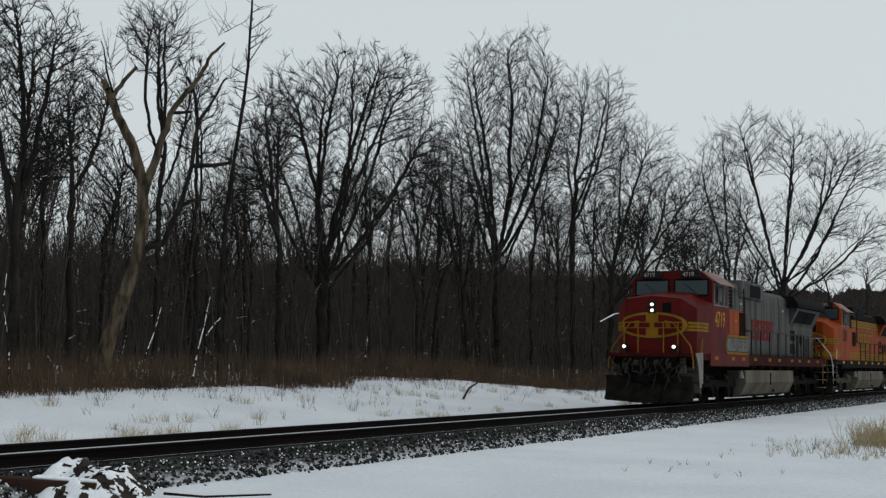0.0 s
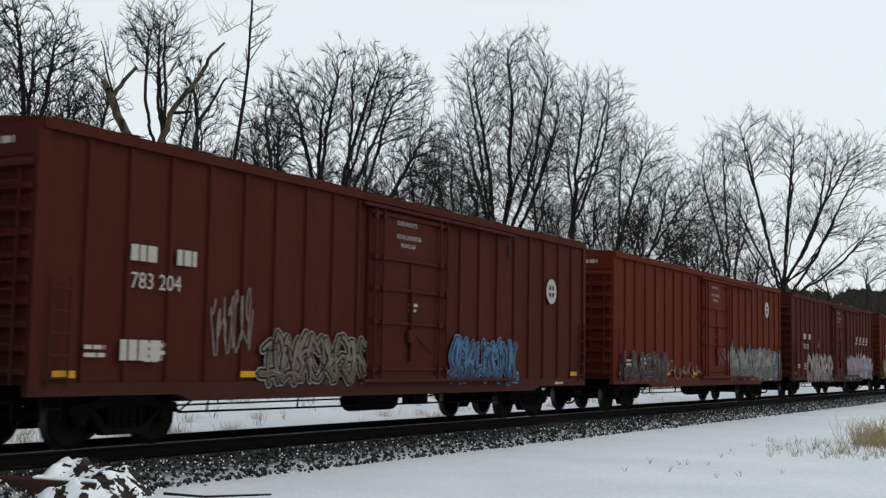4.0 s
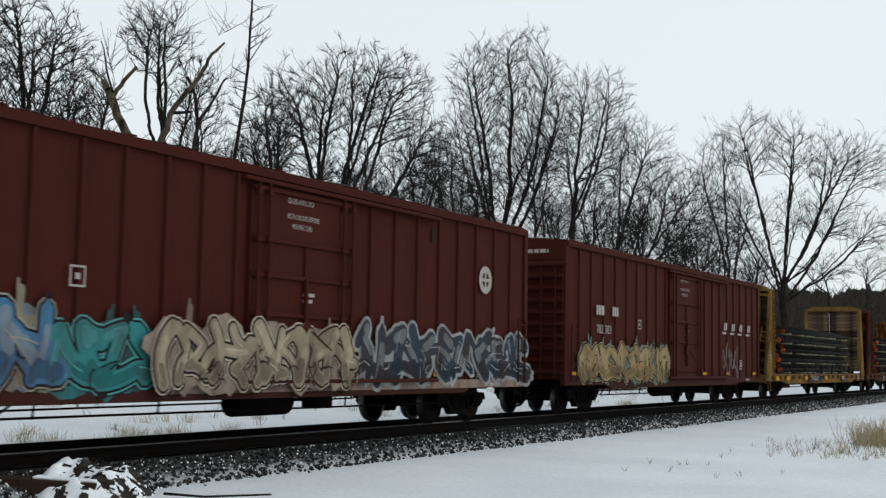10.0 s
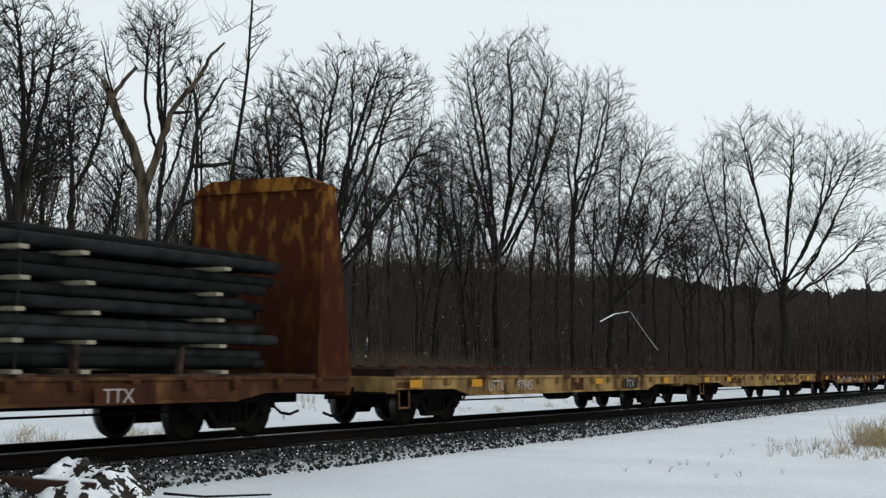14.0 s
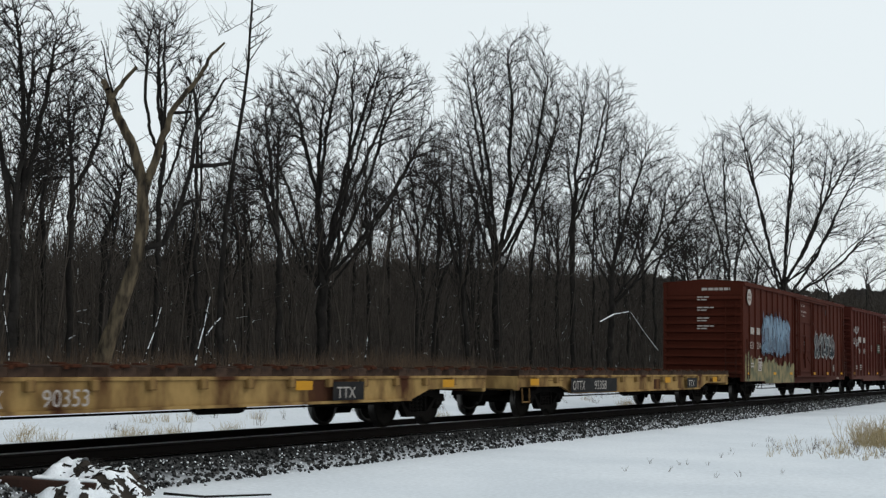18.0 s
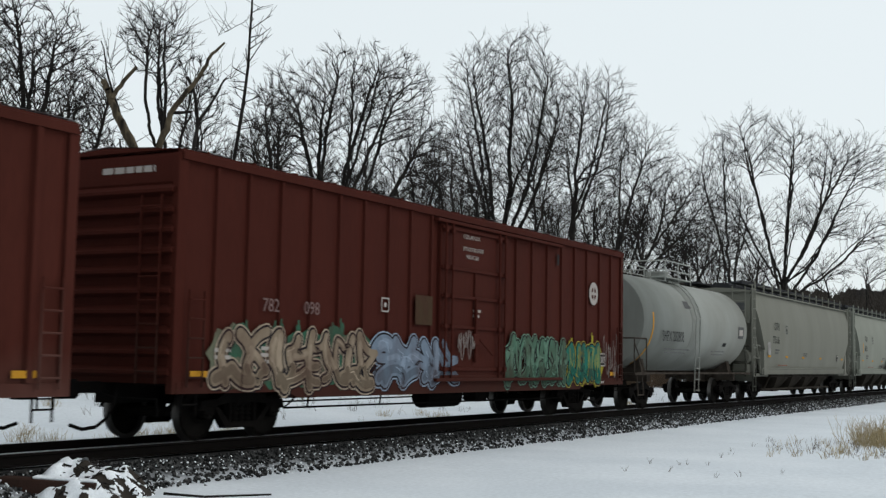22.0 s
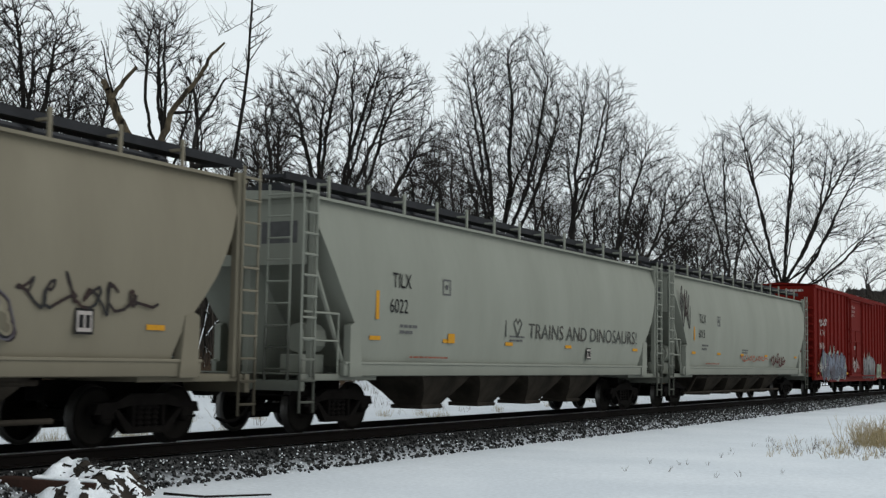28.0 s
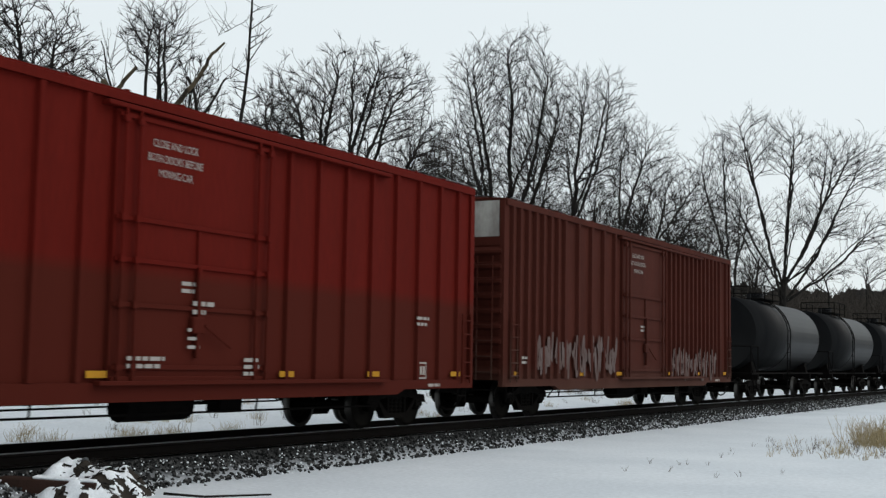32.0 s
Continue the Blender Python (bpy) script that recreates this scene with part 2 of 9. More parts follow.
def make_track():
    bed = bmesh.new()
    prism(bed, [(-2.25, -0.62), (-2.05, -0.47), (-1.45, -0.22), (1.45, -0.22), (2.2, -0.52), (2.2, -0.62)], "x", -120, 420)
    track = tagged(new("railway_track", None), "single railway track on a dark ballast bed dusted with snow", "railway track", kind="structure")
    part("ballast_bed", bed, BALLAST, track)
    for y in (-0.755, 0.755):
        bm = bmesh.new()
        prism(bm, [(y - 0.075, -0.185), (y + 0.075, -0.185), (y + 0.075, -0.17), (y + 0.012, -0.15), (y + 0.012, -0.05), (y + 0.037, -0.04), (y + 0.037, -0.003), (y - 0.037, -0.003), (y - 0.037, -0.04), (y - 0.012, -0.05), (y - 0.012, -0.15), (y - 0.075, -0.17)], "x", -120, 420)
        part("rail", bm, STEEL, track)
        bm = bmesh.new()
        box(bm, -120, 420, y - 0.034, y + 0.034, -0.003, 0.0)
        part("running_surface", bm, RAILTOP, track)
    bm = bmesh.new()
    prism(bm, [(-0.66, -0.21), (-0.5, -0.15), (0.5, -0.15), (0.66, -0.13), (0.66, -0.21)], "x", -120, 420)
    part("snow_strip", bm, SNOW, track, "snow lying between the rails")
    return track


make_track()
# ---- woods ----
def grow(seed, height, radius, fork=0.2, leaders=4, open_=0.5, lean=(0.0, 0.0), levels=7, low=0.2, crook=1.0):
    """Pieces of one bare tree that forks again and again: trunk and limbs, branches, twigs, and lines of snow lying on limbs."""
    rng = random.Random(seed)
    out = ([], [], [], [])

    def wander(v, amount):
        return Vector((v.x + rng.gauss(0, amount), v.y + rng.gauss(0, amount), v.z + rng.gauss(0, amount))).normalized()

    def aside(d, angle):
        side = d.orthogonal().normalized()
        side.rotate(Matrix.Rotation(rng.uniform(0, 2 * math.pi), 3, d))
        return (d * math.cos(angle) + side * math.sin(angle)).normalized()

    def branch(p, d, length, r, level):
        dest = out[0] if level <= 1 else out[1] if level <= 3 else out[2]
        steps = 5 if level == 0 else 4 if level <= 2 else 3 if level <= 3 else 2
        q, r_at = p, r
        for i in range(steps):
            d = wander(d, (0.07, 0.09, 0.11, 0.12, 0.13, 0.14, 0.14, 0.14, 0.14)[level] * crook)
            d = (d + Vector((0, 0, (0.00, 0.02, 0.04, 0.06, 0.06, 0.05, 0.05, 0.05, 0.05)[level]))).normalized()
            e = q + d * (length / steps)
            r_next = max(0.0112, r * (1 - 0.13 * (i + 1) / steps))
            dest.append((*q, *e, r_at, r_next))
            if 1 <= level <= 4 and abs(d.z) < 0.85 and q.z < height * 0.5 and rng.random() < 0.14:
                up = Vector((0, 0, r_at * 0.75))
                a, b = q + up, q.lerp(e, rng.uniform(0.3, 0.9)) + up
                out[3].append((*a, *b, min(0.03, r_at * 0.5), min(0.025, r_at * 0.4)))
            if level + 1 < levels and (i > 0 or level > 1) and rng.random() < (0.26 if level < 2 else 0.56):
                nd = aside(d, rng.uniform(0.55, 1.1))
                branch(q.lerp(e, rng.random()), nd, length * rng.uniform(0.42, 0.68), max(0.0112, r_next * rng.uniform(0.30, 0.50)), level + 2)
            q, r_at = e, r_next
        if level < levels:
            branch(q, aside(d, rng.uniform(0.10, 0.38)), length * rng.uniform(0.66, 0.82), max(0.0112, r_at * rng.uniform(0.74, 0.88)), level + 1)
            if rng.random() < 0.88:
                branch(q, aside(d, rng.uniform(0.45, 0.90)), length * rng.uniform(0.55, 0.78), max(0.0112, r_at * rng.uniform(0.50, 0.72)), level + 1)

    top = fork * height
    d = Vector((lean[0], lean[1], 1)).normalized()
    p, r_at = Vector((0, 0, -0.2)), radius
    forks = []
    for i in range(6):
        d = wander(d, 0.05)
        e = p + d * ((top + 0.2) / 6)
        r_next = radius * (1 - 0.25 * (i + 1) / 6)
        out[0].append((*p, *e, r_at * (1.3 if i == 0 else 1), r_next))
        if i >= 2 and rng.random() < low:
            forks.append((e.copy(), r_next))
        p, r_at = e, r_next
    for k in range(leaders):
        a = 2 * math.pi * (k + rng.random() * 0.7) / leaders
        away = open_ * rng.uniform(0.35, 1.2) if leaders > 1 else 0.06
        nd = (d + Vector((math.cos(a), math.sin(a), 0)) * away).normalized()
        branch(p, nd, (height - top) * rng.uniform(0.24, 0.32), r_at * (rng.uniform(0.50, 0.70) if leaders > 1 else 1.0), 0)
    for q, r in forks:
        branch(q, aside(d, rng.uniform(0.6, 1.1)), height * rng.uniform(0.10, 0.16), r * rng.uniform(0.25, 0.4), 2)
    # bring the crown to the height asked for
    ends = sorted(t[5] for t in out[0] + out[1] + out[2])
    tall = ends[int(len(ends) * 0.992)]
    k = height / tall
    return tuple([tuple(v * k if i < 6 else v for i, v in enumerate(t)) for t in group] for group in out)


def joined_tubes(name, groups, material):
    """Several sets of pieces, each with its number of sides, in one mesh."""
    meshes = [tubes(name, segs, sides, material, sides > 3) for segs, sides in groups if segs]
    if len(meshes) == 1:
        return meshes[0]
    co, fc, base = [], [], 0
    for me in meshes:
        v = np.empty(len(me.vertices) * 3, dtype=np.float32)
        me.vertices.foreach_get("co", v)
        k = np.empty(len(me.loops), dtype=np.int32)
        me.loops.foreach_get("vertex_index", k)
        co.append(v)
        fc.append(k + base)
        base += len(me.vertices)
        bpy.data.meshes.remove(me)
    v, k = np.concatenate(co), np.concatenate(fc)
    me = bpy.data.meshes.new(name)
    me.vertices.add(base)
    me.vertices.foreach_set("co", v)
    me.loops.add(len(k))
    me.loops.foreach_set("vertex_index", k)
    me.polygons.add(len(k) // 4)
    me.polygons.foreach_set("loop_start", np.arange(0, len(k), 4, dtype=np.int32))
    me.materials.append(material)
    me.update(calc_edges=True)
    return me


def tree_thing(label, segs, bark=None, group=""):
    bark = bark or BARK
    tree = tagged(new("bare_tree", None), label, "tree", group)
    part("trunk", tubes("trunk", segs[0], 7, bark), None, tree)
    part("crown", joined_tubes("crown", [(segs[1], 4), (segs[2], 3)], bark), None, tree)["kind"] = "stuff"
    if segs[3]:
        part("snow", tubes("snow", segs[3], 5, SNOW_CAP), None, tree, "snow lying on the limbs")["kind"] = "stuff"
    return tree


def crown(seed, fork, lobes, unit, dense, stout=0.0, tip=0.0095):
    """Pieces of a bare tree whose twigs reach out to fill rounded lobes: lobes are (across, height, half width, half height) in metres."""
    rng = np.random.RandomState(seed)
    step, kill = 9.0 * unit, 8.5 * unit
    points = []
    fx, fz = fork
    nodes, parent, heading = [np.array((0.0, 0.0, -0.2))], [-1], [np.array((0.0, 0.0, 1.0))]

    def path(start, bend, end, wander):
        """Nodes along a bowed line from a node that stands already."""
        p0 = nodes[start]
        n = max(2, int(np.linalg.norm(end - p0) / step))
        at = start
        drift = np.zeros(3)
        for k in range(1, n + 1):
            t = k / n
            drift = drift * 0.8 + rng.normal(0, wander, 3)
            q = (1 - t) ** 2 * p0 + 2 * t * (1 - t) * bend + t * t * end + drift
            d = q - nodes[at]
            nodes.append(q)
            parent.append(at)
            heading.append(d / max(1e-6, np.linalg.norm(d)))
            at = len(nodes) - 1
        return at

    top = path(0, np.array((fx * 0.2, 0.0, fz * 0.5)), np.array((fx, 0.0, fz)), 0.12 * step)
    for cx, cz, rx, rz in lobes:
        depth = rng.uniform(-0.9, 0.9) * rx
        low = [k for k in range(1, top + 1) if nodes[k][2] > fz * 0.62]
        for j in range(2 if rx * rz > 2.5 else 1):
            start = low[rng.randint(len(low))] if rng.rand() < 0.6 else top
            end = np.array((cx + rng.normal(0, 0.35) * rx, depth + rng.normal(0, 0.4) * rx, cz + rng.uniform(-0.1, 0.5) * rz))
            p0 = nodes[start]
            bend = p0 + (end - p0) * np.array((0.55, 0.6, 0.38)) + rng.normal(0, 0.05, 3) * np.linalg.norm(end - p0)
            path(start, bend, end, 0.11 * step)
        count = int(dense * 0.50 * (rx * rz) ** 0.85 / unit ** 1.7)
        v = rng.normal(0, 1, (count, 3))
        v /= np.linalg.norm(v, axis=1, keepdims=True)
        v *= (rng.rand(count, 1) ** 0.42) * (1 + 0.18 * rng.normal(0, 1, (count, 1)) * (rng.rand(count, 1) < 0.4))
        points.append(v * (rx * 0.95, rx * 0.9, rz * 0.92) + (cx, depth, cz - rz * 0.04))
    goal = np.concatenate(points)
    P, D = np.array(nodes), np.array(heading)
    born = np.zeros(len(P), dtype=int)
    gap = np.linalg.norm(goal[:, None, :] - P[None], axis=2)
    near, dist = gap.argmin(axis=1), gap.min(axis=1)
    for _ in range(70):
        live = dist < step * 16
        if not live.any():
            break
        way = (goal[live] - P[near[live]]) / dist[live, None]
        pull = np.zeros((len(P), 3))
        np.add.at(pull, near[live], way)
        grown = np.unique(near[live])
        grown = grown[born[grown] < 3]
        if not len(grown):
            break
        born[grown] += 1
        d = pull[grown]
        d /= np.maximum(1e-6, np.linalg.norm(d, axis=1, keepdims=True))
        out_ = P[grown] - (fx, 0, fz * 0.8)
        out_ /= np.maximum(0.3, np.linalg.norm(out_, axis=1, keepdims=True))
        ahead = (d * D[grown]).sum(axis=1) > -0.25
        grown, d, out_ = grown[ahead], d[ahead], out_[ahead]
        if not len(grown):
            break
        d = 0.9 * d + 0.60 * D[grown] + 0.50 * out_ + (0, 0, 0.24) + rng.normal(0, 0.15, d.shape)
        d /= np.linalg.norm(d, axis=1, keepdims=True)
        Q = P[grown] + d * step
        base = len(P)
        P, D = np.concatenate([P, Q]), np.concatenate([D, d])
        born = np.concatenate([born, np.zeros(len(Q), dtype=int)])
        parent.extend(grown.tolist())
        gap = np.linalg.norm(goal[:, None, :] - Q[None], axis=2)
        k = gap.argmin(axis=1)
        g = gap[np.arange(len(goal)), k]
        closer = g < dist
        near[closer], dist[closer] = base + k[closer], g[closer]
        keep = dist > kill
        goal, near, dist = goal[keep], near[keep], dist[keep]
        if not len(goal):
            break
    n = len(P)
    tip = max(tip, 0.25 * unit)
    e = 2.35 - stout
    load = np.zeros(n)
    kids = np.bincount(np.array(parent[1:]), minlength=n)
    for i in range(n - 1, 0, -1):
        if kids[i] == 0:
            load[i] = tip ** e
        load[parent[i]] += load[i]
    rad = np.maximum(tip, load ** (1 / e))
    out = ([], [], [], [])
    for i in range(1, n):
        j = parent[i]
        r1 = rad[i]
        r0 = min(rad[j], r1 * 1.35) * (1.25 if j == 0 else 1)
        out[0 if r1 > 0.055 else 1 if r1 > 0.021 else 2].append((*P[j], *P[i], r0, r1))
        if r1 > 0.016 and abs(D[i][2]) < 0.88 and P[i][2] < fz * 1.5 and rng.rand() < 0.10:
            lift = np.array((0, 0, r1 * 0.75))
            a, b = P[j] + lift, P[i] + lift
            out[3].append((*a, *b, min(0.03, r1 * 0.5), min(0.025, r1 * 0.4)))
        # fine twigs at the ends and along the thin wood
        for _ in range(3 if kids[i] == 0 else 1 if r1 < 0.03 and rng.rand() < 0.35 else 0):
            d = D[i] + rng.normal(0, 0.42, 3) + (0, 0, 0.30)
            d /= np.linalg.norm(d)
            w = P[i] + d * step * rng.uniform(0.9, 2.2)
            out[2].append((*P[i], *w, tip * 0.95, tip * 0.5))
    return out


WOODS_TURN = -61.1
EDGE_TREES = []


def crowned(label, x, y, fork, lobes, unit, dense, stout=0.0):
    """One of the trees along the edge of the woods; its lobes lie across the view of the line."""
    g = ground_height(x, y)
    segs = crown(700 + len(EDGE_TREES), (fork[0], fork[1] - g), [(a, b - g, c, d) for a, b, c, d in lobes], unit, dense, stout)
    tree = tree_thing(label, segs, group="trees along the edge of the woods")
    tree.matrix_basis = pose(x, y, g, 0, 0, WOODS_TURN)
    EDGE_TREES.append((tree, max(b + d for a, b, c, d in lobes) - g))
    return tree


def make_edge_trees():
    crowned("tall bare tree with a thick tangle of level twigs", 0.6, 15.0, (0.0, 6.3), [(-0.1, 9.8, 1.5, 2.7), (0.9, 10.5, 1.0, 1.8), (-1.1, 10.2, 1.3, 2.5), (0.6, 7.7, 1.2, 1.3)], 0.017, 0.38, -0.2)
    crowned("bare tree with a narrow dark crown behind a dead trunk", 4.9, 17.0, (-0.1, 7.0), [(-0.3, 9.3, 1.3, 2.1), (0.4, 10.0, 0.9, 1.5)], 0.019, 0.65, -0.1)
    crowned("bare tree with a narrow dark crown behind a dead trunk", 6.6, 20.0, (-0.2, 6.8), [(-0.2, 9.2, 1.2, 2.0)], 0.020, 0.65, -0.1)
    crowned("slim bare tree with a thin open crown", 9.1, 17.0, (0.1, 9.2), [(0.1, 12.7, 1.2, 2.1), (-1.0, 13.5, 1.0, 1.4), (0.9, 11.3, 0.9, 1.9)], 0.021, 0.30, -0.1)
    crowned("slim bare tree with a thin open crown", 13.8, 19.0, (-0.2, 8.5), [(-0.1, 11.2, 1.1, 2.3)], 0.023, 0.55)
    crowned("bare tree leaning out of the edge of the woods", 16.2, 16.5, (-0.2, 6.1), [(-1.2, 9.1, 1.3, 2.6), (-0.5, 11.2, 1.3, 2.1)], 0.023, 0.80)
    crowned("broad bare tree with many rising stems and a rounded crown", 21.5, 18.0, (-0.1, 5.6), [(-1.7, 12.8, 2.1, 2.7), (0.5, 13.3, 1.9, 2.7), (1.8, 14.4, 1.4, 1.9), (3.2, 13.1, 1.7, 2.4), (-2.8, 10.4, 1.3, 2.1), (4.3, 11.1, 1.3, 2.1), (0.1, 9.7, 2.3, 1.8)], 0.026, 0.95, 0.02)
    crowned("slim bare tree with a thin open crown", 30.3, 21.0, (-0.2, 10.5), [(-0.2, 12.0, 1.2, 2.7)], 0.030, 0.80)
    crowned("bare tree with a narrow dark crown behind a dead trunk", 31.7, 19.0, (-0.0, 7.3), [(0.1, 11.2, 1.8, 3.0), (-1.2, 10.9, 1.3, 2.1)], 0.030, 0.90)
    crowned("bare tree leaning out of the edge of the woods", 33.0, 16.5, (-0.6, 7.6), [(-1.5, 10.9, 1.8, 2.7), (0.1, 10.0, 1.5, 2.4)], 0.030, 0.80)
    crowned("tall bare tree with a high dense crown", 39.4, 18.0, (-0.1, 7.6), [(-0.9, 17.1, 2.1, 3.4), (1.0, 17.5, 2.5, 3.3), (2.9, 15.5, 1.8, 3.3), (-2.2, 13.8, 2.0, 3.3), (0.5, 12.9, 3.0, 3.0)], 0.033, 1.6, 0.08)
    crowned("tall bare tree with brush-like rising twigs", 50.5, 18.0, (0.1, 13.4), [(0.8, 17.8, 2.2, 3.4), (2.4, 18.2, 1.4, 3.0), (-0.7, 15.9, 1.5, 3.0), (1.6, 14.5, 2.2, 2.6)], 0.037, 1.7, 0.12)
    crowned("low wide bare tree with branches sweeping outward", 54.9, 17.0, (0.1, 7.7), [(1.7, 15.1, 2.3, 3.1), (4.1, 13.6, 2.5, 2.7), (5.8, 12.1, 1.9, 2.9), (1.4, 11.6, 2.7, 2.3), (-1.1, 11.6, 1.5, 3.1)], 0.039, 1.7, 0.10)
    crowned("low wide bare tree with branches sweeping outward", 65.5, 15.0, (-0.1, 6.3), [(-0.4, 10.1, 2.6, 2.6), (2.0, 10.6, 1.9, 2.6)], 0.043, 0.75, 0.05)
    crowned("bare tree with a narrow dark crown beside a lone oak", 74.9, 14.0, (-0.0, 9.1), [(-1.0, 17.3, 2.2, 4.4), (0.9, 13.7, 1.8, 3.2)], 0.046, 1.5, 0.14)
    crowned("large lone bare oak with a wide open crown", 77.5, 10.5, (-0.2, 7.8), [(-3.1, 19.5, 2.5, 2.8), (-0.1, 19.3, 2.1, 2.9), (3.0, 18.0, 2.5, 2.8), (6.2, 18.1, 2.3, 2.8), (-4.4, 14.2, 1.9, 2.5), (4.0, 13.4, 3.0, 2.1), (7.0, 12.3, 2.1, 1.9), (0.5, 13.6, 2.1, 2.3)], 0.046, 1.25, 0.27)
    crowned("bare tree with a narrow dark crown among taller ones", 48.5, 20.0, (-0.1, 8.4), [(-0.2, 12.8, 2.2, 4.1)], 0.037, 1.10)
    crowned("bare tree with a narrow dark crown among taller ones", 59.2, 20.0, (-0.1, 9.3), [(-0.2, 12.6, 2.3, 3.7)], 0.041, 1.10)
    crowned("low wide bare tree with branches sweeping outward", 70.0, 19.0, (-0.1, 8.8), [(0.3, 12.4, 2.7, 3.4)], 0.045, 1.10)
    crowned("bare tree with a narrow dark crown among taller ones", 37.7, 21.0, (-0.2, 7.9), [(-0.2, 10.8, 1.6, 3.0)], 0.033, 1.00)
    crowned("low wide bare tree with branches sweeping outward", 78.7, 18.0, (-0.1, 8.5), [(0.1, 11.8, 2.7, 3.4)], 0.048, 1.00)
    crowned("bare tree with a narrow dark crown among taller ones", 28.5, 20.0, (0.0, 7.0), [(-0.3, 9.4, 1.4, 2.3)], 0.029, 0.90)
    crowned("bare tree with a narrow dark crown among taller ones", 18.2, 20.0, (-0.1, 6.4), [(-0.4, 8.6, 1.2, 2.2)], 0.025, 0.70)
    crowned("low wide bare tree with branches sweeping outward", 84.8, 15.0, (-0.1, 7.8), [(0.3, 11.1, 2.5, 2.3)], 0.050, 0.90)
    crowned("bare tree with a narrow dark crown among taller ones", 9.6, 20.0, (-0.1, 5.8), [(-0.1, 8.2, 1.3, 2.1)], 0.021, 0.60)
    crowned("low wide bare tree with branches sweeping outward", 57.2, 22.0, (-0.1, 8.0), [(-0.2, 10.4, 2.0, 2.9)], 0.041, 1.20)
    crowned("low wide bare tree with branches sweeping outward", 68.9, 21.0, (-0.1, 7.9), [(-0.4, 10.1, 2.5, 2.5)], 0.045, 1.20)
    crowned("low wide bare tree with branches sweeping outward", 82.9, 17.0, (-0.1, 7.2), [(0.1, 11.2, 2.2, 3.2)], 0.050, 1.20)
    crowned("small far bare tree before the wooded ridge", 170.9, 26.0, (-0.2, 12.7), [(-0.2, 16.1, 3.9, 2.4)], 0.087, 1.60)
    crowned("small far bare tree before the wooded ridge", 192.7, 24.0, (-0.2, 13.9), [(0.2, 17.7, 3.8, 2.7)], 0.095, 1.60)
    # more of them stand behind, deeper in the woods
    rng = random.Random(6)
    for k, (x, y, h) in enumerate(((10.9, 26, 10.5), (12.9, 27, 9.8), (15.1, 25, 9.0), (17.0, 26, 9.5), (21.5, 26, 10), (24.1, 27, 10.5), (26.4, 26, 11.5), (31.5, 27, 11.0), (36.1, 26, 12.0), (40.6, 26, 13.5), (46.3, 27, 14), (48.7, 25, 13), (52.9, 26, 15), (61.5, 25, 15), (66.3, 26, 16), (72.9, 24, 16), (80.9, 24, 16.5), (88.5, 24, 15), (97, 22, 14), (108, 22, 14), (28, 22, 10), (44, 22, 12), (57, 22, 14), (18, 21, 9), (76, 18, 13), (92, 17, 12))):
        kind, tall = EDGE_TREES[(1, 2, 8, 9, 5, 7, 3, 8)[k % 8]]
        t = copy_thing(kind, Matrix.Identity(4))
        t["label"] = "bare tree deeper in the winter woods"
        t["group"] = "trees inside the woods"
        t.matrix_basis = pose(x, y, ground_height(x, y), 0, 0, rng.uniform(0, 360)) @ Matrix.Scale(h / tall, 4)


def make_woods():
    rng = random.Random(5)
    far = [grow(300 + i, 18.0, 0.15 + 0.02 * (i % 3), (0.35, 0.25, 0.45, 0.30)[i % 4], (2, 3, 2, 1)[i % 4], 0.36, levels=5) for i in range(6)]
    far = [tree_thing("slender bare tree deep in the winter woods", s, group="trees inside the woods") for s in far]
    used = set()

    def plant(kind, x, y, height, turn):
        m = pose(x, y, ground_height(x, y), 0, 0, turn) @ Matrix.Scale(height / 18.0, 4)
        if kind in used:
            kind = copy_thing(kind, Matrix.Identity(4))
        used.add(kind)
        kind.matrix_basis = m
        return kind

    for i in range(90):
        y = rng.uniform(20, 62)
        share = rng.random()
        x = -22 + (y + 14) * (0.62 + 2.6 * share ** 1.4) + rng.uniform(-3, 3)
        plant(far[i % 6], x, y, rng.uniform(9, 13.5), rng.uniform(0, 360))
    srng = random.Random(82)
    stem, twig, fine = [], [], []
    p, d = Vector((0, 0, -0.2)), Vector((0.01, 0, 1))
    for k in range(16):
        d = (d + Vector((srng.gauss(0, 0.035), srng.gauss(0, 0.035), 0))).normalized()
        q = p + d * 1.12
        stem.append((*p, *q, 0.125 - 0.0065 * k, 0.1185 - 0.0065 * k))
        for _ in range(0 if k < 4 else 4):
            a = p.lerp(q, srng.random())
            e = Vector((srng.gauss(0, 1), srng.gauss(0, 1), srng.uniform(0.1, 0.9))).normalized()
            b = a + e * srng.uniform(0.4, 1.5)
            twig.append((*a, *b, 0.024, 0.013))
            for _j in range(4):
                c = a.lerp(b, srng.uniform(0.3, 1))
                g = (e + Vector((srng.gauss(0, 0.6), srng.gauss(0, 0.6), srng.uniform(0, 0.8)))).normalized()
                fine.append((*c, *(c + g * srng.uniform(0.2, 0.7)), 0.011, 0.008))
        p = q
    slim = tree_thing("thin straight bare tree rising above the others", (stem, twig, fine, []))
    slim.matrix_basis = pose(11.2, 15.6, ground_height(11, 15.6), 0, 0, 0)


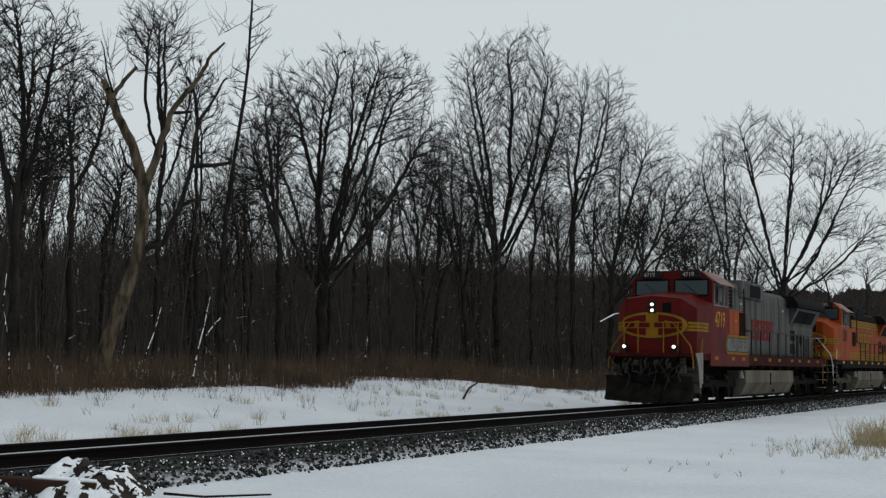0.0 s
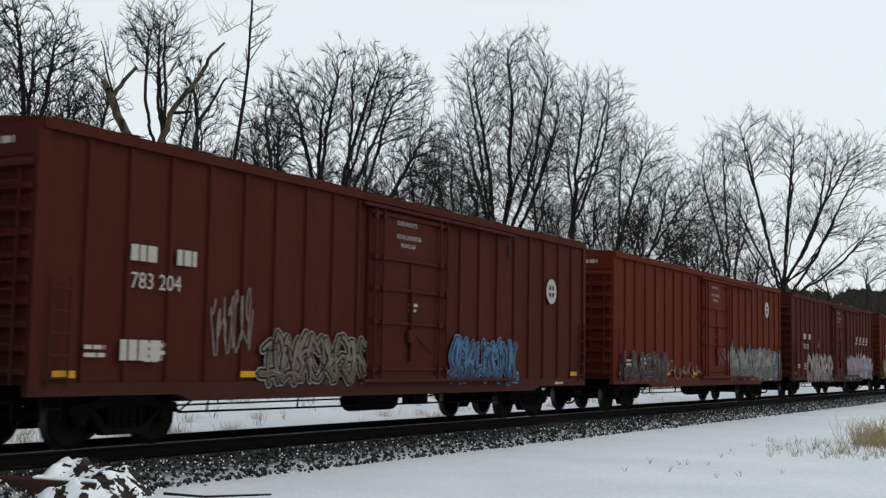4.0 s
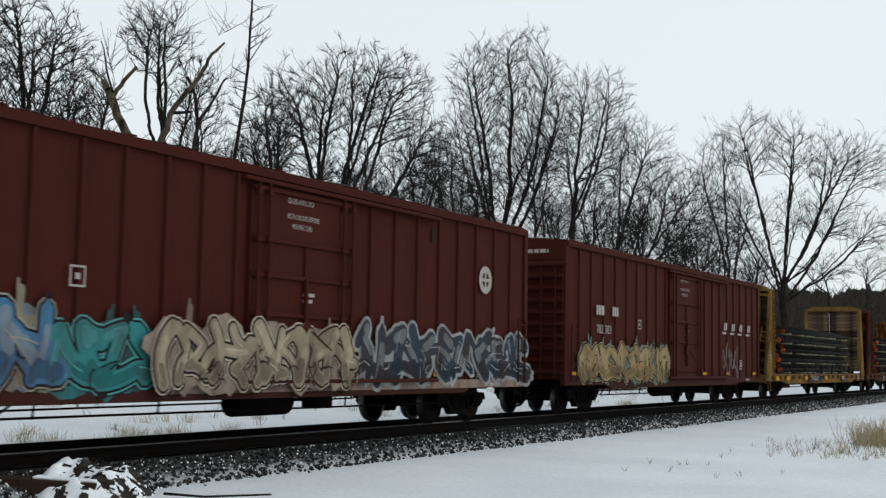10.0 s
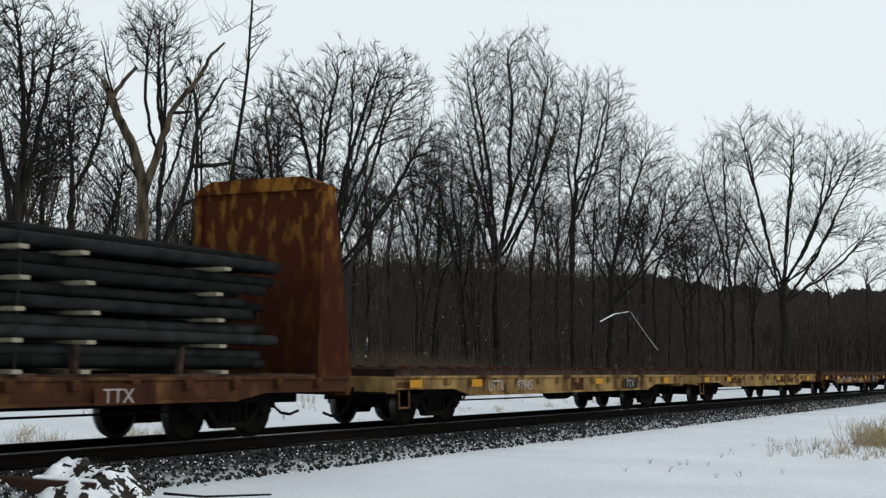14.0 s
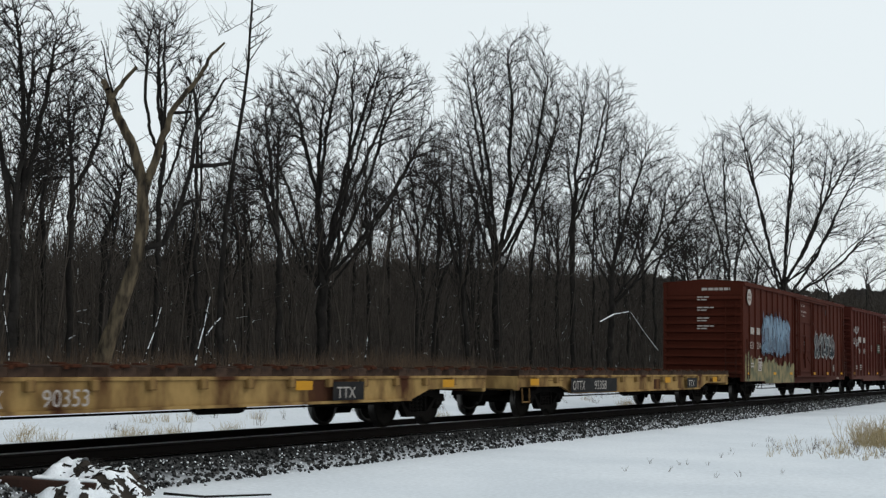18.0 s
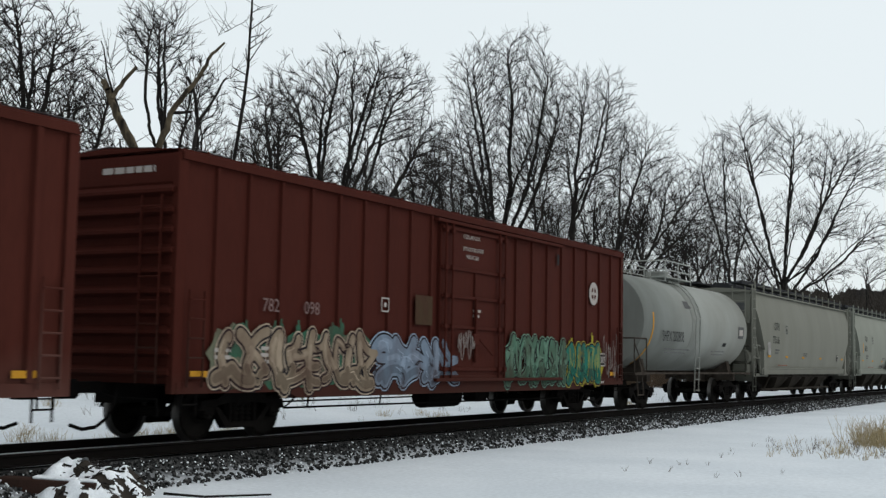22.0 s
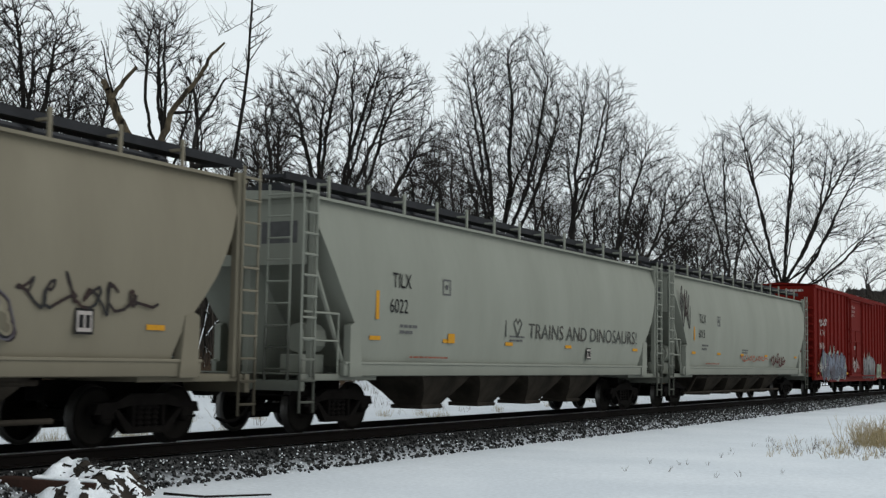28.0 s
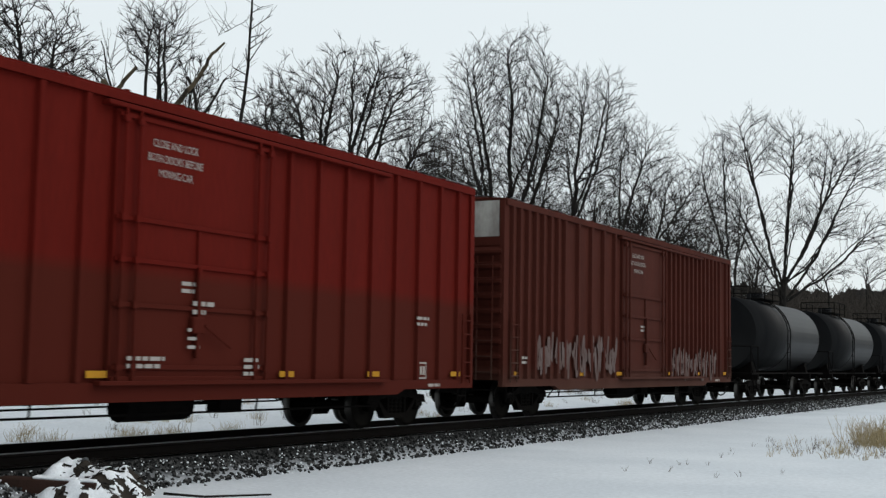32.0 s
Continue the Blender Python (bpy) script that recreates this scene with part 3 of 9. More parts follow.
def make_dead_tree():
    """Leaning pale dead trunk with a broken top, stubs and a forked second stem."""
    tree = tagged(new("dead_tree", None), "leaning pale dead tree with broken limbs", "tree")
    rng = random.Random(9)

    def stem(points, r0, r1):
        """A crooked tapering stem through (across, height) points, with knots."""
        segs, k = [], len(points) - 1
        lean = Vector((0, 0, 0))
        last = None
        for i in range(k):
            (ax, az), (bx, bz) = points[i], points[i + 1]
            for j in range(4):
                f = (i + j / 4) / k
                p = Vector((ax + (bx - ax) * j / 4, 0, az + (bz - az) * j / 4)) + lean
                if last:
                    knot = 1 + (0.22 * rng.random() if rng.random() < 0.25 else 0)
                    segs.append((*last, *p, (r0 + (r1 - r0) * max(0, f - 0.25 / k)) * knot, r0 + (r1 - r0) * f))
                last = p.copy()
                lean = lean * 0.9 + Vector((rng.gauss(0, 0.02), rng.gauss(0, 0.05), 0))
        end = Vector((points[-1][0], lean.y, points[-1][1]))
        segs.append((*last, *end, r1 * 1.05, r1))
        return segs

    part("trunk", tubes("trunk", stem([(-0.09, 0.98), (-0.01, 1.68), (0.46, 3.01), (0.92, 4.48), (1.04, 5.76), (0.96, 7.04), (0.56, 8.23), (0.04, 9.32), (-0.28, 10.04), (-0.53, 10.50)], 0.276, 0.101), 9, BARK_PALE), None, tree)
    part("stub", tubes("stub", stem([(-0.12, 9.86), (0.20, 10.47), (0.62, 10.96)], 0.083, 0.055), 7, BARK_PALE), None, tree)
    part("limb", tubes("limb", stem([(1.03, 6.49), (1.31, 7.41), (1.65, 8.70), (1.82, 9.35), (2.24, 9.99), (2.78, 10.64), (3.22, 11.39), (3.55, 11.81)], 0.147, 0.037), 7, BARK_PALE), None, tree)
    part("limb", tubes("limb", stem([(0.95, 4.84), (1.77, 5.04), (2.21, 6.15), (2.64, 7.62), (2.75, 9.09), (2.60, 10.18), (2.35, 10.64)], 0.101, 0.046), 7, BARK), None, tree)
    part("stub", tubes("stub", stem([(2.64, 7.64), (3.32, 7.67), (4.02, 7.79)], 0.083, 0.055), 7, BARK), None, tree)
    part("stub", tubes("stub", stem([(2.25, 6.30), (2.76, 6.49), (3.16, 6.53)], 0.064, 0.037), 7, BARK), None, tree)
    part("stub", tubes("stub", stem([(1.82, 9.40), (2.52, 9.45)], 0.064, 0.046), 7, BARK), None, tree)
    part("limb", tubes("limb", stem([(1.65, 8.61), (1.64, 10.17), (1.53, 11.26), (1.61, 12.36)], 0.064, 0.028), 7, BARK), None, tree)
    part("limb", tubes("limb", stem([(0.13, 9.41), (-0.35, 10.87), (-0.55, 11.78)], 0.046, 0.018), 7, BARK), None, tree)
    part("limb", tubes("limb", stem([(2.75, 9.09), (3.28, 9.92), (3.70, 10.57)], 0.055, 0.028), 7, BARK), None, tree)
    part("limb", tubes("limb", stem([(0.96, 7.04), (0.44, 7.67), (0.20, 8.49)], 0.055, 0.028), 7, BARK), None, tree)
    segs = []
    for a, b, n in (((1.85, 11.6), (1.9, 12.6), 26), ((0.1, 10.2), (-0.35, 11.4), 14), ((2.9, 10.4), (3.9, 10.6), 14), ((3.3, 12.0), (3.9, 12.4), 10)):
        for _ in range(n):
            f = rng.random()
            p = Vector((a[0] + (b[0] - a[0]) * f, 0, a[1] + (b[1] - a[1]) * f))
            d = Vector((rng.gauss(0, 0.7), rng.gauss(0, 0.7), rng.uniform(0.2, 1.0))).normalized()
            for _j in range(4):
                q = p + d * rng.uniform(0.2, 0.45)
                segs.append((*p, *q, 0.012 - 0.002 * _j, 0.010 - 0.002 * _j))
                p, d = q, (d + Vector((rng.gauss(0, 0.3), rng.gauss(0, 0.3), 0.1))).normalized()
    part("crown", tubes("crown", segs, 3, BARK, False), None, tree)["kind"] = "stuff"
    tree.matrix_basis = pose(4.56, 15.0, 0, 0, 0, WOODS_TURN)


def make_thicket():
    """Saplings filling the depth of the woods, and the brown brush along its edge."""
    rng = random.Random(21)
    stems, twigs = [], []
    for i in range(4700):
        y = 17 + 75 * rng.random() ** 1.2
        x = -24 + (y + 14) * (0.55 + 3.2 * rng.random() ** 1.3)
        z = ground_height(x, y) - 0.1
        h = rng.uniform(4.5, 11.5) * (1.0 if x < 95 else 0.85 if x < 125 else 0.65)
        d = Vector((rng.gauss(0, 0.10), rng.gauss(0, 0.10), 1)).normalized()
        p, r = Vector((x, y, z)), 0.018 + 0.004 * h
        for k in range(3):
            q = p + d * h / 3
            stems.append((*p, *q, r * (1 - k * 0.3), r * (0.7 - k * 0.3)))
            for _ in range((2, 3, 5)[k]):
                a = p.lerp(q, rng.random())
                e = Vector((rng.gauss(0, 0.6), rng.gauss(0, 0.6), rng.uniform(0.3, 1.0))).normalized()
                if a.z - z > 1.0:
                    twigs.append((*a, *(a + e * rng.uniform(0.6, 1.8)), r * 0.4, 0.008))
            p, d = q, (d + Vector((rng.gauss(0, 0.12), rng.gauss(0, 0.12), 0))).normalized()
    tagged(new("sapling_thicket", joined_tubes("thicket", [(stems, 3), (twigs, 3)], SAPLING)), "dense dark thicket of bare saplings filling the woods", "woods", kind="stuff")
    blades = []
    for i in range(15000):
        f = rng.random()
        y = 12.6 + 5.5 * f ** 1.5 + rng.gauss(0, 0.3)
        x = -14 + (y + 14) * (0.36 + 2.3 * rng.random() ** 1.25)
        if noise.noise(Vector((x * 0.35, y * 0.35, 2.0))) < -0.25 - 0.2 * f:
            continue
        z = ground_height(x, y) - 0.05
        h = rng.uniform(0.5, 1.25) + 0.8 * f * rng.random()
        d = Vector((rng.gauss(0, 0.28), rng.gauss(0, 0.28), 1)).normalized()
        p = Vector((x, y, z))
        for k in range(2):
            q = p + d * h / 2
            blades.append((*p, *q, 0.009 - 0.003 * k, 0.006 - 0.004 * k))
            p, d = q, (d + Vector((rng.gauss(0, 0.25), rng.gauss(0, 0.25), 0))).normalized()
    tagged(new("dry_brush", tubes("dry_brush", blades, 3, BRUSH, False)), "reddish-brown dry brush along the edge of the woods", "brush", kind="stuff")


def make_ridge():
    """Wooded rise far behind."""
    verts, faces = [], []
    cols = 2200
    for i in range(cols):
        a = radians(-30 + 150 * i / cols)
        for j in range(2):
            r = 330 + 120 * j
            x, y = -25 + r * math.cos(a), -14 + r * math.sin(a)
            rise = smooth_step(13, 24, math.degrees(a))
            top = 25 + 5.0 * rise + 5 * noise.noise(Vector((i * 0.012, 1, 0))) + 2.5 * noise.noise(Vector((i * 0.07, 3, 0))) + 1.6 * noise.noise(Vector((i * 0.31, 5, 0))) + 1.6 * abs(noise.noise(Vector((i * 0.9, 9, 0))))
            fade = smooth_step(-30, 0, math.degrees(a))
            verts.append((x, y, -1 if j == 0 else top * (0.4 + 0.6 * fade)))
            if j == 0:
                verts.append((x, y, top * 0.85 * (0.4 + 0.6 * fade)))
    for i in range(cols - 1):
        for j in range(2):
            a = i * 3 + j
            faces.append((a, a + 3, a + 4, a + 1))
    tagged(new("backdrop", mesh_of("backdrop", verts, faces, WOODS)), "distant dark wooded ridge", "backdrop", kind="structure")


def make_far_trees():
    """Bare crowns standing out along the top of the far ridge and before it."""
    rng = random.Random(61)
    segs = []
    for i in range(3600):
        a = radians(rng.uniform(4, 62) if i < 2900 else rng.uniform(5, 16))
        r = rng.uniform(150, 330)
        x, y = -25 + r * math.cos(a), -14 + r * math.sin(a)
        if y < 24:
            continue
        h = r * rng.uniform(0.056, 0.074 + 0.046 * smooth_step(14, 26, math.degrees(a)))
        p, w = Vector((x, y, 0)), r * 0.00042
        q = p + Vector((rng.gauss(0, 0.6), rng.gauss(0, 0.6), h * 0.6))
        segs.append((*p, *q, w * 1.3, w))
        for _ in range(6):
            f = p.lerp(q, rng.uniform(0.5, 1.0))
            d = Vector((rng.gauss(0, 0.45), rng.gauss(0, 0.45), 1)).normalized()
            e = f + d * h * rng.uniform(0.2, 0.4)
            segs.append((*f, *e, w * 0.8, w * 0.4))
            for _k in range(2):
                g = f.lerp(e, rng.uniform(0.4, 1))
                segs.append((*g, *(g + Vector((rng.gauss(0, 0.6), rng.gauss(0, 0.6), 1)).normalized() * h * 0.14), w * 0.6, w * 0.3))
    tagged(new("far_woods", tubes("far_woods", segs, 3, SAPLING, False)), "far band of bare woods before the ridge", "woods", kind="stuff")


def make_snow_flecks():
    """Snow caught on twigs, stubs and leaning stems inside the woods."""
    rng = random.Random(71)
    segs = []
    for i in range(420):
        y = 14.5 + 14 * rng.random() ** 1.4
        x = -20 + (y + 14) * (0.42 + 2.3 * rng.random() ** 1.2)
        z = ground_height(x, y) + 7.0 * rng.random() ** 1.5
        d = Vector((rng.gauss(0, 0.5), rng.gauss(0, 0.5), rng.choice((1.0, 1.0, 0.1)))).normalized()
        p = Vector((x, y, z))
        r = rng.uniform(0.004, 0.010)
        for _ in range(rng.choice((1, 1, 1, 2, 4))):
            q = p + d * rng.uniform(0.04, 0.16)
            segs.append((*p, *q, r * rng.uniform(0.5, 1.3), r * 0.5))
            p = q + d * rng.uniform(0.0, 0.15)
            d = (d + Vector((rng.gauss(0, 0.15), rng.gauss(0, 0.15), 0))).normalized()
    tagged(new("snow_flecks", tubes("snow_flecks", segs, 4, SNOW_CAP)), "flecks of snow caught on twigs inside the woods", "snow", kind="stuff")


make_edge_trees()
make_woods()
make_snow_flecks()
make_far_trees()
make_dead_tree()
make_thicket()
make_ridge()
# ---- ballast stones, weeds, debris ----
def make_ballast():
    rng = random.Random(31)
    nrm = np.random.RandomState(31)
    cube = np.array([(-1, -1, -1), (1, -1, -1), (1, 1, -1), (-1, 1, -1), (-1, -1, 1), (1, -1, 1), (1, 1, 1), (-1, 1, 1)], dtype=float)
    quads = np.array([(0, 3, 2, 1), (4, 5, 6, 7), (0, 1, 5, 4), (1, 2, 6, 5), (2, 3, 7, 6), (3, 0, 4, 7)])

    def heap(name, count, place, lo, hi, material, label):
        vs, fs = [], []
        for i in range(count):
            x, y, z = place(i)
            s = nrm.uniform(lo, hi)
            v = cube * (s * nrm.uniform(0.55, 1.0, 3)) + nrm.uniform(-0.3, 0.3, (8, 3)) * s
            a, b = nrm.uniform(0, 6.28, 2)
            ra = np.array([[math.cos(a), -math.sin(a), 0], [math.sin(a), math.cos(a), 0], [0, 0, 1]])
            rb = np.array([[1, 0, 0], [0, math.cos(b), -math.sin(b)], [0, math.sin(b), math.cos(b)]])
            vs.append(v @ ra @ rb + (x, y, z))
            fs.append(quads + 8 * i)
        tagged(new(name, mesh_of(name, np.concatenate(vs), np.concatenate(fs), material)), label, "ballast", kind="stuff")

    def shoulder(i):
        x = -26 + 120 * rng.random() ** 1.7
        y = -1.32 - 0.80 * rng.random() ** 1.2
        z = -0.22 - max(0.0, -1.45 - y) * 0.43
        return x, y, z + rng.uniform(0, 0.03)

    def fringe(i):
        x = -26 + 80 * rng.random() ** 1.5
        y = -2.0 - abs(rng.gauss(0, 0.20))
        return x, y, -0.47 + rng.uniform(-0.01, 0.02)

    def low_shoulder(i):
        x = -26 + 120 * rng.random() ** 1.7
        y = -1.34 - 0.92 * rng.random() ** 0.8
        return x, y, -0.22 - max(0.0, -1.45 - y) * 0.43 + 0.040

    heap("ballast_stones", 14500, shoulder, 0.016, 0.036, STONE, "dark crushed-stone ballast on the track shoulder")
    heap("loose_stones", 900, fringe, 0.010, 0.024, STONE, "loose dark stones scattered on the snow")
    heap("snowy_stones", 3600, low_shoulder, 0.006, 0.016, SNOW_CAP, "ballast stones capped with snow")


def make_weeds():
    rng = random.Random(41)

    def tuft(list_, x, y, n, h, spread, r):
        z = ground_height(x, y)
        for _ in range(n):
            d = Vector((rng.gauss(0, 0.35), rng.gauss(0, 0.35), 1)).normalized()
            p = Vector((x + rng.gauss(0, spread), y + rng.gauss(0, spread), z - 0.03))
            hh = h * rng.uniform(0.5, 1.1)
            q = p + d * hh * 0.6
            e = q + (d + Vector((rng.gauss(0, 0.4), rng.gauss(0, 0.4), -0.15))).normalized() * hh * 0.4
            list_.append((*p, *q, r, r * 0.8))
            list_.append((*q, *e, r * 0.8, r * 0.4))

    straw, dark = [], []
    for x, y, n, h in ((5.4, -8.75, 170, 0.75), (6.1, -9.2, 150, 0.8), (4.8, -9.0, 60, 0.5), (6.6, -8.6, 80, 0.6)):
        tuft(straw, x, y, n, h, 0.28, 0.006)
    for _ in range(26):
        tuft(straw, rng.uniform(0, 5), -8.7 + rng.gauss(0, 0.7), 7, 0.28, 0.05, 0.005)
    for _ in range(16):
        tuft(straw, rng.uniform(-8, 30), rng.uniform(3.6, 6.0), 60, 0.38, 0.16, 0.004)
    for _ in range(24):
        tuft(straw, rng.uniform(-8, 40), rng.uniform(5.5, 10.5), 34, 0.32, 0.12, 0.004)
    for _ in range(300):
        y = 5.5 + 7.5 * rng.random() ** 0.5
        tuft(dark, -12 + (y + 14) * (0.4 + 1.9 * rng.random()), y, rng.randint(2, 9), rng.uniform(0.12, 0.6), 0.09, 0.0045)
    for _ in range(30):
        tuft(dark, rng.uniform(-6, 8), rng.uniform(-9, -5.5), 3, 0.16, 0.03, 0.004)
    for _ in range(60):
        tuft(straw if rng.random() < 0.4 else dark, rng.uniform(0.5, 5.5), -8.9 + rng.gauss(0, 0.9), 5, rng.uniform(0.15, 0.35), 0.06, 0.004)
    tagged(new("dry_grass", tubes("dry_grass", straw, 3, STRAW, False)), "tufts of pale dry grass poking through the snow", "grass", kind="stuff")
    tagged(new("weeds", tubes("weeds", dark, 3, BRUSH, False)), "thin brown weed stalks standing in the snow", "weeds", kind="stuff")


def fallen(label, pts, r, snow=True):
    ob = tagged(new("fallen_branch", None), label, "branch", "fallen branches")
    base = Vector(pts[0])
    segs, caps = [], []
    for k, (a, b) in enumerate(zip(pts, pts[1:])):
        a, b = Vector(a) - base, Vector(b) - base
        f = 1 - k / len(pts)
        segs.append((*a, *b, r * f + 0.01, r * f * 0.8 + 0.008))
        up = Vector((0, -0.3 * r, 0.7 * r))
        caps.append((*(a + up), *(b + up), r * f * 0.9 + 0.008, r * f * 0.7 + 0.006))
    part("wood", tubes("wood", segs, 6, BARK), None, ob)
    # snow lies in broken lengths
    rng = random.Random(len(pts) * 7 + round(base.x * 10))
    caps = [(*Vector(c[:3]).lerp(Vector(c[3:6]), a), *Vector(c[:3]).lerp(Vector(c[3:6]), min(1, a + rng.uniform(0.2, 0.36))), c[6] * rng.uniform(0.7, 1.1), c[7] * rng.uniform(0.3, 0.9)) for c in caps for a in (rng.uniform(0, 0.1), rng.uniform(0.22, 0.35), rng.uniform(0.45, 0.55), rng.uniform(0.66, 0.76))]
    if snow:
        part("snow", tubes("snow", caps, 6, SNOW_CAP), None, ob, "snow lying on the wood")["kind"] = "stuff"
    ob.location = base


def make_debris():
    g = ground_height
    # leaning and broken stems with snow on them
    fallen("leaning broken stem covered with snow", [(8.0, 14.2, 0.6), (8.2, 14.2, 1.56), (8.5, 14.2, 2.4), (8.62, 14.2, 2.9), (8.79, 14.2, 3.5)], 0.022)
    fallen("short broken stub with snow", [(8.62, 14.2, 2.1), (9.05, 14.2, 2.5), (9.45, 14.2, 2.79)], 0.018)
    fallen("leaning broken stem covered with snow", [(5.4, 14.2, 0.6), (5.6, 14.2, 1.41), (6.0, 14.25, 2.1), (6.26, 14.2, 2.99)], 0.022)
    fallen("leaning broken stem covered with snow", [(-0.1, 14.2, 0.6), (-0.17, 14.2, 1.63), (-0.45, 14.2, 2.7), (-0.37, 14.2, 3.75)], 0.022)
    fallen("snapped limb covered with snow", [(46.5, 14.5, 3.9), (49.0, 14.5, 4.5), (51.9, 14.5, 4.8), (53.2, 14.5, 4.2), (54.7, 14.5, 3.5), (57.6, 14.5, 2.3)], 0.05)
    fallen("short broken stub with snow", [(19.1, 14.2, 1.3), (19.15, 14.2, 1.8), (19.25, 14.2, 2.3)], 0.018)
    fallen("short broken stub with snow", [(31.0, 13.6, 0.1), (31.3, 13.6, 0.7)], 0.03)
    fallen("dark curved stick on the snowy bank", [(17.5, 8.6, g(17.5, 8.6) + 0.05), (18.5, 8.9, g(18.5, 8.9) + 0.35), (19.8, 9.2, g(19.8, 9.2) + 0.5)], 0.04, False)
    # heap of earth and brush beside the track, under snow
    rng = random.Random(51)
    heap = tagged(new("debris_heap", None), "low heap of dirt and brush half covered with snow", "heap")
    cx, cy = -13.35, -2.05
    def dome(name, rx, ry, h, material, cut):
        n, m = 220, 84
        verts, faces = [], []
        for j in range(m + 1):
            for i in range(n):
                a, f = 2 * math.pi * i / n, j / m
                x, y = rx * f * math.cos(a), ry * f * math.sin(a)
                z = h * (1 - f * f) * (1 + 0.5 * noise.noise(Vector((x * 2.5, y * 2.5, 7)))) + 0.10 * noise.noise(Vector((x * 5, y * 5, 1))) - 0.03
                verts.append((x, y, z))
        for j in range(m):
            for i in range(n):
                x, y, z = verts[j * n + i]
                if cut is None or noise.noise(Vector((x * 5.5, y * 5.5, 11))) + 0.5 * noise.noise(Vector((x * 15, y * 15, 3))) > cut + 0.35 * max(0.0, (x - y) / 1.3):
                    faces.append((j * n + i, (j + 1) * n + i, (j + 1) * n + (i + 1) % n, j * n + (i + 1) % n))
        return mesh_of(name, verts, faces, material, True)
    part("earth", dome("earth", 0.98, 0.90, 0.44, TIE, None), None, heap)
    part("snow", dome("snow", 0.98, 0.90, 0.475, SNOW_CAP, -0.16), None, heap, "broken snow cover")
    segs = []
    for _ in range(170):
        a, f = rng.uniform(0, 6.28), rng.random() ** 0.6
        p = Vector((0.95 * f * math.cos(a), 0.88 * f * math.sin(a), 0.44 * (1 - f * f)))
        d = Vector((rng.gauss(0, 1), rng.gauss(0, 1), rng.uniform(0, 0.8))).normalized()
        segs.append((*p, *(p + d * rng.uniform(0.04, 0.16)), 0.012, 0.006))
    part("brush", tubes("brush", segs, 4, BARK), None, heap)["kind"] = "stuff"
    heap.location = (cx, cy, g(cx, cy))
    bm = bmesh.new()
    box(bm, -0.62, 0.62, -0.13, 0.13, 0, 0.22, 0.015)
    tie = tagged(new("old_sleeper", None), "old dark wooden sleeper lying in the snow", "sleeper")
    part("timber", bm, OLDTIE, tie)
    bm = bmesh.new()
    box(bm, -0.20, 0.60, -0.10, 0.13, 0.22, 0.255, 0.012)
    part("snow", bm, SNOW_CAP, tie, "snow lying on top")
    tie.matrix_basis = pose(-14.02, -2.02, g(-13.9, -2.6) + 0.02, 0, 3, -60)
    fallen("thin dark stick on the snow", [(-13.14, -3.18, -0.41), (-12.9, -3.65, -0.44), (-12.45, -4.39, -0.40)], 0.010, False)


STONE = mat("ballast_stone", (0.100, 0.099, 0.097), 0.95, dark=(0.018, 0.018, 0.018), scale=14, amount=1.0, bump=0.2, spread=0.07, shift=-0.06)
OLDTIE = mat("old_sleeper_wood", (0.045, 0.024, 0.019), 0.9, dark=(0.03, 0.02, 0.016), scale=4, amount=0.8, bump=0.4)
make_ballast()
make_weeds()
make_debris()
# ---- rolling stock: shared pieces ----
CARS = []
MADE = {}


def shared(key, build):
    """A mesh built once and used by all alike parts."""
    if key not in MADE:
        bm, material = build()
        me = bpy.data.meshes.new(key)
        bm.to_mesh(me)
        bm.free()
        for m in (material if isinstance(material, (list, tuple)) else [material]):
            me.materials.append(m)
        MADE[key] = me
    return MADE[key]


def vehicle(name, label, category, start, group=""):
    ob = tagged(new(name, None), label, category, group)
    ob.location = (start, 0, 0)
    CARS.append((ob, start))
    return ob


def flip(length):
    """Turns a part to the other side or end of a car of that length."""
    return pose(length, 0, 0, 0, 0, 180)


def lathe(bm, profile, n, centre, material_index=0, caps=True):
    """Turn (radius, y) pairs about an axis along y."""
    rings = []
    for r, y in profile:
        rings.append([bm.verts.new((centre[0] + r * math.cos(2 * math.pi * k / n), centre[1] + y, centre[2] + r * math.sin(2 * math.pi * k / n))) for k in range(n)])
    for a, b in zip(rings, rings[1:]):
        for k in range(n):
            f = bm.faces.new((a[k], a[(k + 1) % n], b[(k + 1) % n], b[k]))
            f.material_index = material_index
            f.smooth = True
    if caps:
        bm.faces.new(rings[0][::-1]).material_index = material_index
        bm.faces.new(rings[-1]).material_index = material_index
    return rings


